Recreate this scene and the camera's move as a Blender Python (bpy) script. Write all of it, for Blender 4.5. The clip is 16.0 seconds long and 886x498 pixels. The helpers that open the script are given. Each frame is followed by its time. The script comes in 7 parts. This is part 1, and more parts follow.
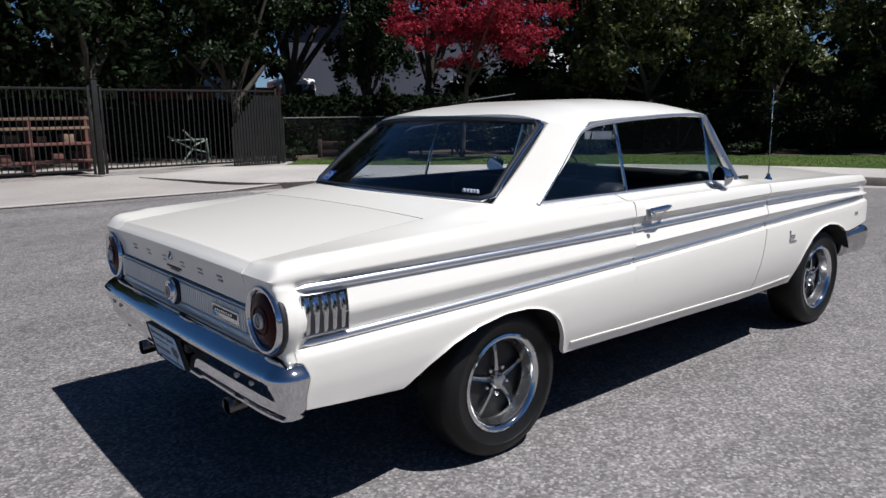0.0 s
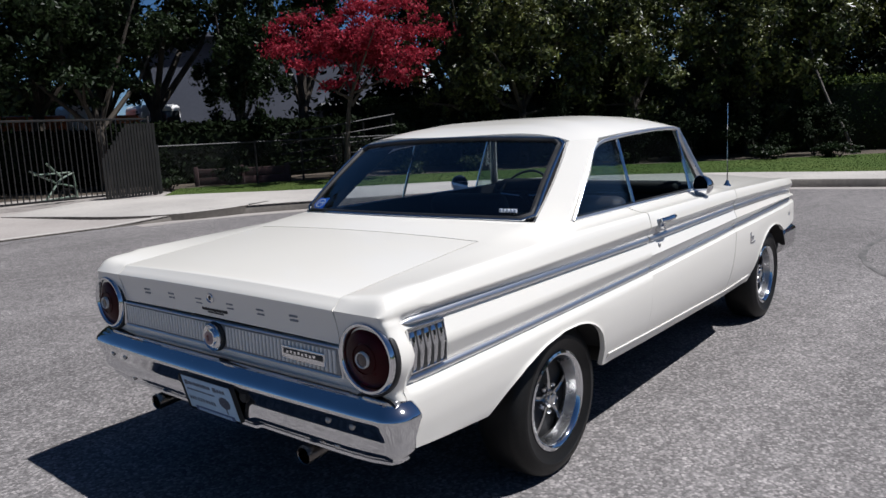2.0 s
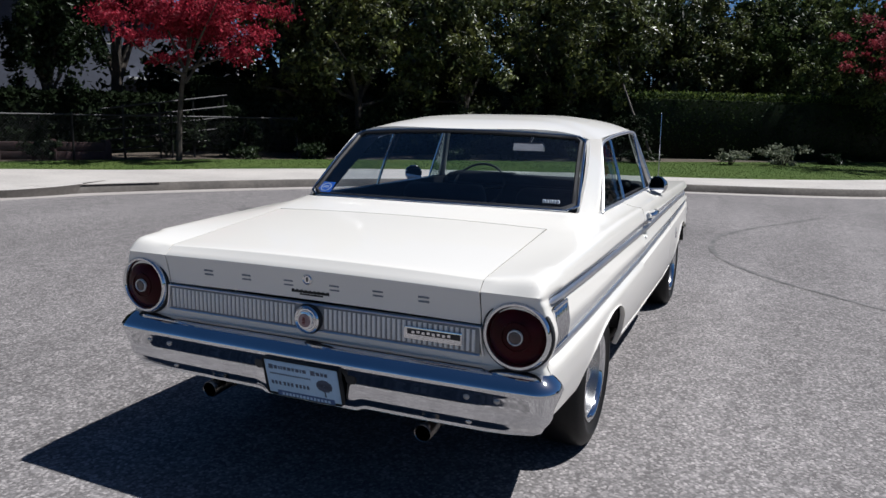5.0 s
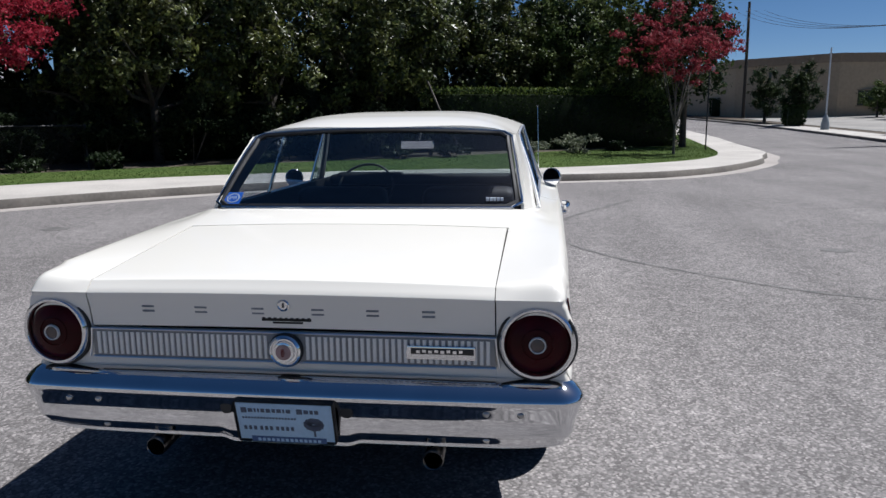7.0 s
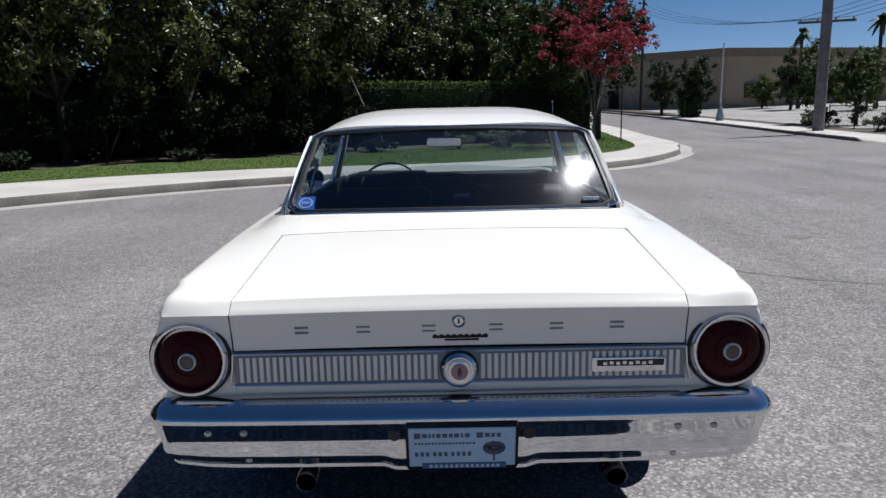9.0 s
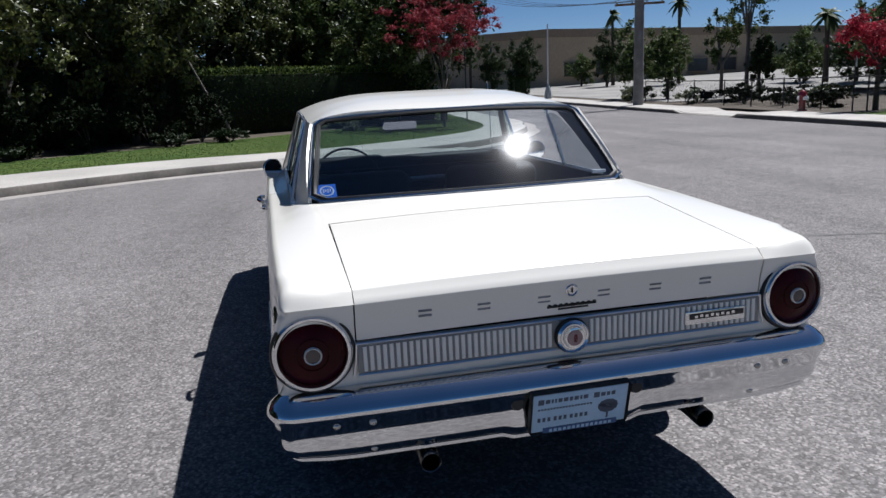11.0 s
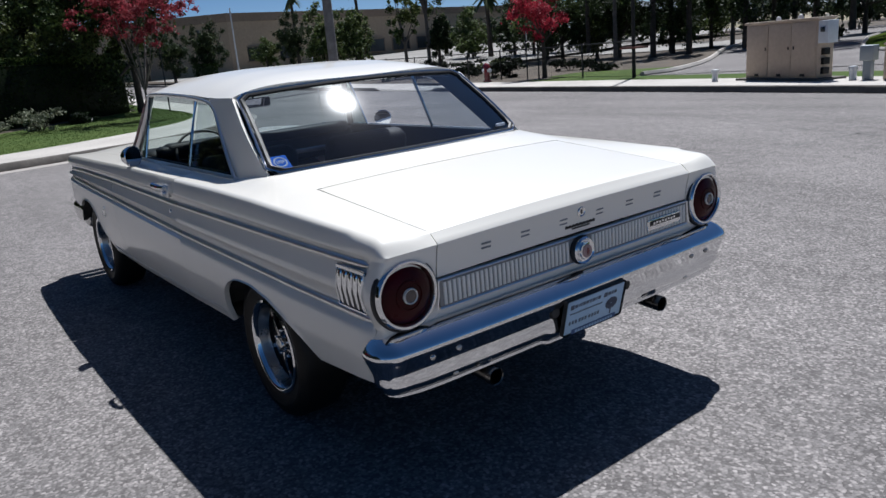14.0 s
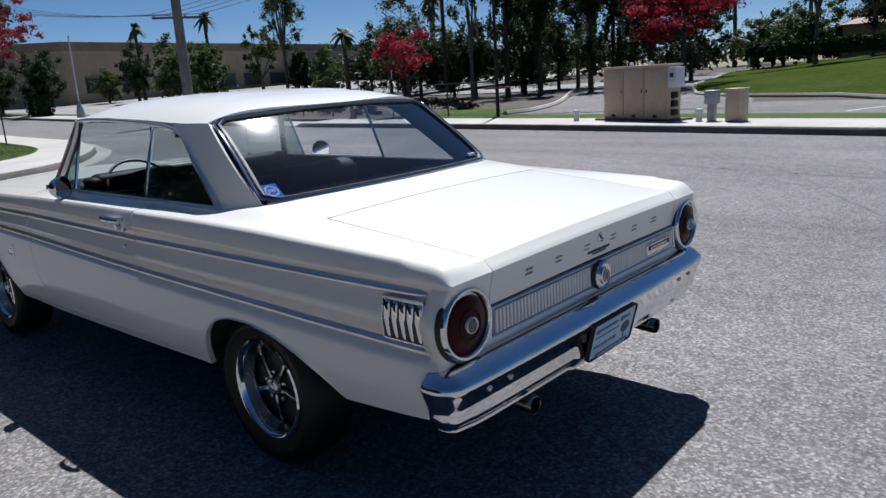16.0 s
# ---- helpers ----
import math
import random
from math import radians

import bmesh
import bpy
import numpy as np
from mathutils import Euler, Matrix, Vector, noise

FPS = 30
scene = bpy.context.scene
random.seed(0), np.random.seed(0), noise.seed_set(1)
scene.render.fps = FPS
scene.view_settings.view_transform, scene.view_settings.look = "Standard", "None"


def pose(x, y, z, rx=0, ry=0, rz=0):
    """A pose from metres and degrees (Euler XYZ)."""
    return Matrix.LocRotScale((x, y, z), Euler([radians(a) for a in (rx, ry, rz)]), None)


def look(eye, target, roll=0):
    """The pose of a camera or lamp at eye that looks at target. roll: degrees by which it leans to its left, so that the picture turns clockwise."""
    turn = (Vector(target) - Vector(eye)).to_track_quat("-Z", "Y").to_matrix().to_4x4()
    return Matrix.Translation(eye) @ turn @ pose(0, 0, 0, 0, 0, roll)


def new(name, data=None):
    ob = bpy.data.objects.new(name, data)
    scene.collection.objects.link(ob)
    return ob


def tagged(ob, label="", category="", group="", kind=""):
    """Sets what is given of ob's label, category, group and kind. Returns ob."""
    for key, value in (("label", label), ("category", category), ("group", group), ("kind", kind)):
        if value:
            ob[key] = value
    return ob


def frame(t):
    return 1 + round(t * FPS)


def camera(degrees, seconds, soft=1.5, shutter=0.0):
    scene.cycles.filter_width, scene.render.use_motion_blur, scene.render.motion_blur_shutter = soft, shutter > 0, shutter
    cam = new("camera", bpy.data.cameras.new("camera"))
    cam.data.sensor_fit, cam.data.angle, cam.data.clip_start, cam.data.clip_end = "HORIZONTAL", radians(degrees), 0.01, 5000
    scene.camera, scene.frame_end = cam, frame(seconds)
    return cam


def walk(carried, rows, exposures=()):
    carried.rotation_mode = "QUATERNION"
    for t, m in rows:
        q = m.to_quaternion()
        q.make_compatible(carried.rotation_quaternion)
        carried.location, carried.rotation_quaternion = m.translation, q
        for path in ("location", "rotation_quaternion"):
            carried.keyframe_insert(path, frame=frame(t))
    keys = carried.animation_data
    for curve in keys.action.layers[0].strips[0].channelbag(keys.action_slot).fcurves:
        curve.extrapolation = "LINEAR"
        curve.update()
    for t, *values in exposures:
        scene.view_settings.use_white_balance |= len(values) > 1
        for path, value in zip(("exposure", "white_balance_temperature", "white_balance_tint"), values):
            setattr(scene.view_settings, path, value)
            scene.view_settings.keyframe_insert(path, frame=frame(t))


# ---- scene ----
cam = camera(62.4, 16.0)

PATH = [
    (0, (-1.934, -2.752, 1.358), (-0.675, -1.243, 0.988), -0.6),
    (0.5, (-2.116, -2.672, 1.37), (-0.815, -1.208, 0.965), -2.4),
    (1, (-2.314, -2.597, 1.4), (-0.947, -1.196, 0.989), -1.9),
    (1.5, (-2.392, -2.465, 1.376), (-0.943, -1.13, 1.033), 2.8),
    (2, (-2.392, -2.211, 1.382), (-0.867, -0.959, 1.055), -2.5),
    (2.5, (-2.462, -2.063, 1.375), (-0.884, -0.888, 1.015), -1.5),
    (3, (-2.646, -1.943, 1.382), (-1.029, -0.852, 0.943), -3.7),
    (3.5, (-2.768, -1.84, 1.381), (-1.085, -0.842, 0.968), -0.7),
    (3.7, (-2.788, -1.787, 1.385), (-1.092, -0.802, 0.996), 1.0),
    (5.8, (-3.133, -1.145, 1.393), (-1.278, -0.493, 1.023), 1.0),
    (6, (-3.117, -1.083, 1.383), (-1.25, -0.469, 1.017), 1.0),
    (6.5, (-3.02, -0.898, 1.384), (-1.09, -0.478, 1.069), -2.6),
    (7, (-3.014, -0.753, 1.381), (-1.064, -0.487, 1.026), -0.4),
    (7.5, (-3.093, -0.555, 1.405), (-1.133, -0.444, 1.023), -1.8),
    (8, (-3.103, -0.385, 1.405), (-1.14, -0.379, 1.024), 0.5),
    (8.5, (-2.977, -0.15, 1.389), (-1.01, -0.18, 1.027), -1.0),
    (9, (-2.921, 0.04, 1.403), (-0.957, 0.046, 1.029), -0.8),
    (9.2, (-2.936, 0.12, 1.413), (-0.973, 0.107, 1.03), -2.0),
    (11.3, (-2.894, 0.96, 1.417), (-1.018, 0.413, 0.995), -4.3),
    (11.5, (-2.935, 1.064, 1.411), (-1.087, 0.433, 0.978), -5.8),
    (12, (-2.996, 1.27, 1.411), (-1.241, 0.484, 0.862), -3.9),
    (12.5, (-2.913, 1.395, 1.403), (-1.166, 0.552, 0.915), -2.1),
    (13, (-2.771, 1.521, 1.404), (-1.032, 0.627, 0.986), -7.2),
    (13.5, (-2.73, 1.673, 1.413), (-1.057, 0.669, 0.972), -4.7),
    (14, (-2.703, 1.879, 1.409), (-1.145, 0.736, 0.891), -5.0),
    (14.5, (-2.647, 1.983, 1.409), (-1.18, 0.742, 0.852), -2.9),
    (15, (-2.461, 2.091, 1.395), (-1.014, 0.793, 0.922), -3.0),
    (15.5, (-2.315, 2.152, 1.398), (-0.937, 0.779, 0.937), -4.3),
    (16, (-2.255, 2.27, 1.408), (-0.956, 0.818, 0.958), -3.5),
]
EXPOSURES = [(0.0, 0.30, 5960, 12), (3.5, 0.27, 5960, 12), (6.0, 0.46, 5920, 11), (7.0, 0.47, 5910, 11), (9.0, 0.47, 5890, 11), (12.5, 0.45, 5890, 11), (16.0, 0.52, 5760, 10)]
walk(cam, [(t, look(eye, target, roll)) for t, eye, target, roll in PATH], EXPOSURES)

# ---- light ----
SUN_EL, SUN_AZ = 61.8, -60.0          # degrees: height, and direction in plan from +x towards +y
world = bpy.data.worlds.new("world")
scene.world = world
world.use_nodes = True
wn = world.node_tree.nodes
sky = wn.new("ShaderNodeTexSky")
sky.sky_type, sky.sun_disc = "NISHITA", False
sky.sun_elevation, sky.sun_rotation = radians(SUN_EL), radians(90 - SUN_AZ)
sky.air_density, sky.dust_density, sky.ozone_density = 0.5, 0.3, 1.0
clear = wn.new("ShaderNodeHueSaturation")      # a very clear, dry blue sky
clear.inputs["Hue"].default_value, clear.inputs["Saturation"].default_value = 0.497, 1.22
world.node_tree.links.new(sky.outputs[0], clear.inputs["Color"])
world.node_tree.links.new(clear.outputs[0], wn["Background"].inputs[0])
wn["Background"].inputs[1].default_value = 0.050
sun_dir = Vector((math.cos(radians(SUN_EL)) * math.cos(radians(SUN_AZ)), math.cos(radians(SUN_EL)) * math.sin(radians(SUN_AZ)), math.sin(radians(SUN_EL))))
sun = new("sun", bpy.data.lights.new("sun", "SUN"))
sun.data.energy, sun.data.angle, sun.data.color = 5.0, radians(0.53), (1.0, 0.955, 0.885)
sun.matrix_world = look(sun_dir * 60, (0, 0, 0))


# ---- materials ----
def mat(name, base, second=None, scale=4.0, rough=0.5, metal=0.0, coat=0.0, bump=0.0, bump_scale=60.0, island=0.0, spec=0.5,
        grain=0.0, grain_scale=80.0, translucent=0.0, rough_vary=0.08):
    """A surface with two scales of variation: broad patches between two colours, and fine grain."""
    m = bpy.data.materials.new(name)
    m.use_nodes = True
    n, k = m.node_tree.nodes, m.node_tree.links
    b = n["Principled BSDF"]
    b.inputs["Metallic"].default_value, b.inputs["Coat Weight"].default_value = metal, coat
    b.inputs["Specular IOR Level"].default_value = spec
    b.inputs["Coat Roughness"].default_value = 0.06
    co = n.new("ShaderNodeTexCoord")
    broad = n.new("ShaderNodeTexNoise")
    broad.inputs["Scale"].default_value, broad.inputs["Detail"].default_value = scale, 5
    k.new(co.outputs["Object"], broad.inputs["Vector"])
    mix = n.new("ShaderNodeMix")
    mix.data_type = "RGBA"
    mix.inputs["A"].default_value, mix.inputs["B"].default_value = (*base, 1), (*(second or base), 1)
    ramp = n.new("ShaderNodeMapRange")
    ramp.inputs["From Min"].default_value, ramp.inputs["From Max"].default_value = 0.35, 0.65
    k.new(broad.outputs["Fac"], ramp.inputs["Value"])
    k.new(ramp.outputs[0], mix.inputs["Factor"])
    out = mix.outputs["Result"]
    if grain or island:
        hsv = n.new("ShaderNodeHueSaturation")
        k.new(out, hsv.inputs["Color"])
        total = None
        if grain:
            fine = n.new("ShaderNodeTexNoise")
            fine.inputs["Scale"].default_value, fine.inputs["Detail"].default_value = grain_scale, 3
            k.new(co.outputs["Object"], fine.inputs["Vector"])
            r = n.new("ShaderNodeMapRange")
            r.inputs["From Min"].default_value, r.inputs["From Max"].default_value = 0.3, 0.7
            r.inputs["To Min"].default_value, r.inputs["To Max"].default_value = 1 - grain, 1 + grain
            k.new(fine.outputs["Fac"], r.inputs["Value"])
            total = r.outputs[0]
        if island:
            g = n.new("ShaderNodeNewGeometry")
            r = n.new("ShaderNodeMapRange")
            r.inputs["To Min"].default_value, r.inputs["To Max"].default_value = 1 - island, 1 + island
            k.new(g.outputs["Random Per Island"], r.inputs["Value"])
            if total:
                t = n.new("ShaderNodeMath")
                t.operation = "MULTIPLY"
                k.new(total, t.inputs[0])
                k.new(r.outputs[0], t.inputs[1])
                total = t.outputs[0]
            else:
                total = r.outputs[0]
        k.new(total, hsv.inputs["Value"])
        out = hsv.outputs["Color"]
    k.new(out, b.inputs["Base Color"])
    rr = n.new("ShaderNodeMapRange")
    rr.inputs["To Min"].default_value, rr.inputs["To Max"].default_value = max(0.0, rough - rough_vary), min(1.0, rough + rough_vary)
    k.new(broad.outputs["Fac"], rr.inputs["Value"])
    k.new(rr.outputs[0], b.inputs["Roughness"])
    if bump:
        bt = n.new("ShaderNodeTexNoise")
        bt.inputs["Scale"].default_value, bt.inputs["Detail"].default_value = bump_scale, 6
        k.new(co.outputs["Object"], bt.inputs["Vector"])
        bn = n.new("ShaderNodeBump")
        bn.inputs["Strength"].default_value, bn.inputs["Distance"].default_value = bump, 0.01
        k.new(bt.outputs["Fac"], bn.inputs["Height"])
        k.new(bn.outputs[0], b.inputs["Normal"])
    if translucent:
        tr = n.new("ShaderNodeBsdfTranslucent")
        k.new(out, tr.inputs["Color"])
        ms = n.new("ShaderNodeMixShader")
        ms.inputs[0].default_value = translucent
        k.new(b.outputs[0], ms.inputs[1])
        k.new(tr.outputs[0], ms.inputs[2])
        k.new(ms.outputs[0], n["Material Output"].inputs["Surface"])
    return m


def glass_mat(name, tint, rough=0.0, base=0.05, film=0.0, power=4.5):
    """A thin pane: tinted light goes straight through, and the grazing angle gives the gloss."""
    m = bpy.data.materials.new(name)
    m.use_nodes = True
    n, k = m.node_tree.nodes, m.node_tree.links
    n.remove(n["Principled BSDF"])
    t, g, f, s = (n.new("ShaderNodeBsdfTransparent"), n.new("ShaderNodeBsdfGlossy"), n.new("ShaderNodeLayerWeight"), n.new("ShaderNodeMixShader"))
    t.inputs[0].default_value, g.inputs["Roughness"].default_value, f.inputs["Blend"].default_value = (*tint, 1), rough, 0.5
    p, r = n.new("ShaderNodeMath"), n.new("ShaderNodeMapRange")
    p.operation, p.inputs[1].default_value = "POWER", power
    r.inputs["To Min"].default_value, r.inputs["To Max"].default_value = base, 1.0
    k.new(f.outputs["Facing"], p.inputs[0])
    k.new(p.outputs[0], r.inputs["Value"])
    k.new(r.outputs[0], s.inputs[0])
    k.new(t.outputs[0], s.inputs[1])
    out = g
    if film:                       # a thin film of dust spreads bright highlights
        g2, s2 = n.new("ShaderNodeBsdfGlossy"), n.new("ShaderNodeMixShader")
        g2.inputs["Roughness"].default_value, s2.inputs[0].default_value = 0.12, film
        k.new(g.outputs[0], s2.inputs[1])
        k.new(g2.outputs[0], s2.inputs[2])
        out = s2
    k.new(out.outputs[0], s.inputs[2])
    k.new(s.outputs[0], n["Material Output"].inputs["Surface"])
    return m


def asphalt_mat():
    """Worn chip-seal asphalt: pale and dark stones in grey binder, with broad stains and worn paths."""
    m = bpy.data.materials.new("asphalt")
    m.use_nodes = True
    n, k = m.node_tree.nodes, m.node_tree.links
    b = n["Principled BSDF"]
    b.inputs["Specular IOR Level"].default_value = 0.15
    co = n.new("ShaderNodeTexCoord")
    vor = n.new("ShaderNodeTexVoronoi")
    vor.inputs["Scale"].default_value = 80
    k.new(co.outputs["Object"], vor.inputs["Vector"])
    ramp = n.new("ShaderNodeValToRGB")
    e = ramp.color_ramp.elements
    e[0].position, e[0].color = 0.0, (0.118, 0.110, 0.108, 1)
    e[1].position, e[1].color = 1.0, (0.335, 0.311, 0.302, 1)
    for p, c in ((0.25, (0.143, 0.134, 0.131, 1)), (0.6, (0.197, 0.185, 0.182, 1)), (0.85, (0.262, 0.244, 0.237, 1))):
        el = e.new(p)
        el.color = c
    sep = n.new("ShaderNodeSeparateColor")
    k.new(vor.outputs["Color"], sep.inputs[0])
    k.new(sep.outputs[0], ramp.inputs[0])
    # binder between the stones
    edge = n.new("ShaderNodeMapRange")
    edge.inputs["From Min"].default_value, edge.inputs["From Max"].default_value = 0.0, 0.75
    edge.inputs["To Min"].default_value, edge.inputs["To Max"].default_value = 1.08, 0.74
    k.new(vor.outputs["Distance"], edge.inputs["Value"])
    big = n.new("ShaderNodeTexNoise")
    big.inputs["Scale"].default_value, big.inputs["Detail"].default_value = 0.35, 6
    k.new(co.outputs["Object"], big.inputs["Vector"])
    big2 = n.new("ShaderNodeTexNoise")
    big2.inputs["Scale"].default_value, big2.inputs["Detail"].default_value = 7.0, 6
    k.new(co.outputs["Object"], big2.inputs["Vector"])
    vals = []
    stretch = n.new("ShaderNodeMapping")          # worn streaks along the way that cars turn
    stretch.inputs["Scale"].default_value, stretch.inputs["Rotation"].default_value = (0.12, 1.1, 1.0), (0, 0, radians(62))
    k.new(co.outputs["Object"], stretch.inputs["Vector"])
    worn = n.new("ShaderNodeTexNoise")
    worn.inputs["Scale"].default_value, worn.inputs["Detail"].default_value = 1.0, 5
    k.new(stretch.outputs[0], worn.inputs["Vector"])
    for src, lo, hi in ((big, 0.86, 1.12), (big2, 0.86, 1.14), (worn, 0.87, 1.12)):
        r = n.new("ShaderNodeMapRange")
        r.inputs["From Min"].default_value, r.inputs["From Max"].default_value = 0.3, 0.7
        r.inputs["To Min"].default_value, r.inputs["To Max"].default_value = lo, hi
        k.new(src.outputs["Fac"], r.inputs["Value"])
        vals.append(r.outputs[0])
    v = edge.outputs[0]
    for w in vals:
        t = n.new("ShaderNodeMath")
        t.operation = "MULTIPLY"
        k.new(v, t.inputs[0])
        k.new(w, t.inputs[1])
        v = t.outputs[0]
    hsv = n.new("ShaderNodeHueSaturation")
    k.new(ramp.outputs[0], hsv.inputs["Color"])
    k.new(v, hsv.inputs["Value"])
    k.new(hsv.outputs[0], b.inputs["Base Color"])
    b.inputs["Roughness"].default_value = 0.85
    bn = n.new("ShaderNodeBump")
    bn.inputs["Strength"].default_value, bn.inputs["Distance"].default_value, bn.invert = 0.35, 0.005, True
    k.new(vor.outputs["Distance"], bn.inputs["Height"])
    k.new(bn.outputs[0], b.inputs["Normal"])
    return m


ASPHALT = asphalt_mat()
DRIVE = mat("driveway_concrete", (0.335, 0.305, 0.280), (0.27, 0.245, 0.225), 0.6, 0.88, bump=0.25, bump_scale=40, grain=0.12, grain_scale=25)
CONCRETE = mat("concrete", (0.42, 0.393, 0.36), (0.34, 0.318, 0.292), 0.7, 0.85, bump=0.25, bump_scale=40, grain=0.12, grain_scale=25)
LOT = mat("lot_concrete", (0.25, 0.237, 0.218), (0.18, 0.172, 0.16), 0.25, 0.9, grain=0.12, grain_scale=6)
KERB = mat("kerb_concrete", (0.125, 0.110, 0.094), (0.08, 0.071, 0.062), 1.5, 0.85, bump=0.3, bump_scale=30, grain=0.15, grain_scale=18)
GRASS_SOIL = mat("lawn_soil", (0.046, 0.078, 0.018), (0.066, 0.094, 0.024), 0.8, 0.9, bump=0.5, bump_scale=40, grain=0.15, grain_scale=30, spec=0.1)
GRASS = mat("grass_blades", (0.050, 0.083, 0.020), (0.066, 0.096, 0.027), 0.5, 0.7, island=0.08, translucent=0.4, spec=0.1)
BANK_GRASS = mat("bank_grass", (0.032, 0.054, 0.010), (0.050, 0.060, 0.016), 0.35, 1.0, bump=0.5, bump_scale=30, grain=0.22, grain_scale=5, spec=0.0)
MULCH = mat("mulch", (0.045, 0.035, 0.025), (0.09, 0.07, 0.05), 1.2, 0.95, bump=0.8, bump_scale=12, grain=0.35, grain_scale=20)
EARTH = mat("dry_earth", (0.22, 0.18, 0.12), (0.14, 0.13, 0.07), 0.05, 0.95, bump=0.4, bump_scale=4, grain=0.25, grain_scale=3)
TAR = mat("bitumen_seal", (0.072, 0.069, 0.066), (0.14, 0.132, 0.126), 5, 0.75, grain=0.3, grain_scale=60)
PAINT = mat("cream_white_paint", (0.765, 0.735, 0.668), (0.745, 0.715, 0.648), 1.2, 0.32, coat=0.6, rough_vary=0.03, grain=0.012, grain_scale=500)
CHROME = mat("chrome", (0.72, 0.73, 0.75), (0.66, 0.67, 0.69), 6, 0.06, 1.0, rough_vary=0.015)
WHEEL_CHROME = mat("wheel_chrome", (0.56, 0.56, 0.56), (0.46, 0.46, 0.46), 12, 0.13, 1.0, rough_vary=0.03)
TRIM = mat("bright_trim", (0.80, 0.80, 0.81), (0.72, 0.72, 0.73), 9, 0.33, 1.0, rough_vary=0.05)
WHEEL_DARK = mat("wheel_inner_chrome", (0.46, 0.46, 0.46), (0.30, 0.30, 0.30), 14, 0.28, 1.0, rough_vary=0.06)
CHROME_DULL = mat("brushed_trim", (0.62, 0.62, 0.62), (0.5, 0.5, 0.5), 8, 0.3, 1.0)
BLACK = mat("black_satin", (0.012, 0.012, 0.013), (0.02, 0.02, 0.02), 5, 0.5)
RUBBER = mat("tyre_rubber", (0.004, 0.004, 0.004), (0.007, 0.0068, 0.0065), 6, 0.5, bump=0.08, bump_scale=90, grain=0.2, grain_scale=60, spec=0.3)
GASKET = mat("rubber_gasket", (0.01, 0.01, 0.011), (0.016, 0.016, 0.017), 20, 0.55)
STEEL_DARK = mat("exhaust_steel", (0.20, 0.19, 0.18), (0.11, 0.10, 0.095), 18, 0.28, 1.0)
UNDER = mat("underbody_black", (0.015, 0.014, 0.013), (0.03, 0.026, 0.022), 4, 0.85, grain=0.3, grain_scale=20)
VINYL = mat("black_vinyl", (0.010, 0.010, 0.012), (0.015, 0.015, 0.017), 8, 0.6, bump=0.2, bump_scale=250, spec=0.25)
HEADLINER = mat("headliner", (0.10, 0.10, 0.11), (0.13, 0.13, 0.135), 4, 0.85, bump=0.2, bump_scale=200)
RED_LENS = mat("red_lens", (0.042, 0.001, 0.0035), (0.026, 0.0008, 0.002), 14, 0.3, coat=0.05, spec=0.10, bump=0.12, bump_scale=160)
GREY_LENS = mat("frosted_lens", (0.070, 0.048, 0.046), (0.05, 0.035, 0.033), 60, 0.25, coat=0.5)
SILVER = mat("silver_applique", (0.80, 0.78, 0.73), (0.74, 0.72, 0.67), 9, 0.35)
SILVER_DARK = mat("ribbed_groove", (0.27, 0.265, 0.255), (0.22, 0.215, 0.21), 12, 0.55, 0.1)
CAP_ROSE = mat("faded_rose_enamel", (0.34, 0.22, 0.22), (0.26, 0.16, 0.16), 60, 0.35, coat=0.4)
RED_ENAMEL = mat("red_enamel", (0.17, 0.014, 0.022), (0.13, 0.012, 0.018), 30, 0.25, coat=0.6)
PLATE_BLUE = mat("plate_pale_blue", (0.38, 0.54, 0.70), (0.34, 0.50, 0.66), 12, 0.4, grain=0.04, grain_scale=60)
PLATE_INK = mat("plate_ink", (0.05, 0.07, 0.11), (0.06, 0.08, 0.13), 40, 0.5)
PLATE_DARK = mat("plate_dark_blue", (0.03, 0.08, 0.2), (0.04, 0.09, 0.22), 20, 0.5)
DECAL_BLUE = mat("sticker_blue", (0.02, 0.10, 0.48), (0.03, 0.13, 0.52), 30, 0.8, spec=0.1)
DECAL_WHITE = mat("sticker_white", (0.5, 0.55, 0.62), (0.42, 0.46, 0.55), 30, 0.8, spec=0.1)
GLASS = glass_mat("car_glass", (0.66, 0.75, 0.74), 0.015, 0.07, 0.09)
GLASS_REAR = glass_mat("rear_glass", (0.82, 0.86, 0.90), 0.015, 0.10, 0.09, power=4.0)
GLASS_TINT = glass_mat("tinted_glass", (0.86, 0.89, 0.91), 0.0, 0.045, power=5.5)
MIRROR = mat("mirror_glass", (0.85, 0.87, 0.9), (0.83, 0.85, 0.88), 5, 0.02, 1.0, rough_vary=0.01)
BARK = mat("bark", (0.036, 0.029, 0.022), (0.062, 0.051, 0.040), 6, 0.9, bump=0.9, bump_scale=22, grain=0.3, grain_scale=30)
BARK_GREY = mat("grey_bark", (0.13, 0.115, 0.10), (0.085, 0.075, 0.065), 5, 0.85, bump=0.5, bump_scale=18, grain=0.2, grain_scale=20)
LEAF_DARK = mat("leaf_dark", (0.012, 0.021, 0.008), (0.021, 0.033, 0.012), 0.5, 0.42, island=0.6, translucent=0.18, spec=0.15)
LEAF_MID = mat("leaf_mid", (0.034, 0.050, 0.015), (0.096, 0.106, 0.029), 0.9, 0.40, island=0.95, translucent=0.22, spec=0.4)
LEAF_STREET = mat("leaf_street", (0.050, 0.080, 0.024), (0.100, 0.122, 0.036), 0.6, 0.5, island=0.8, translucent=0.25, spec=0.15)
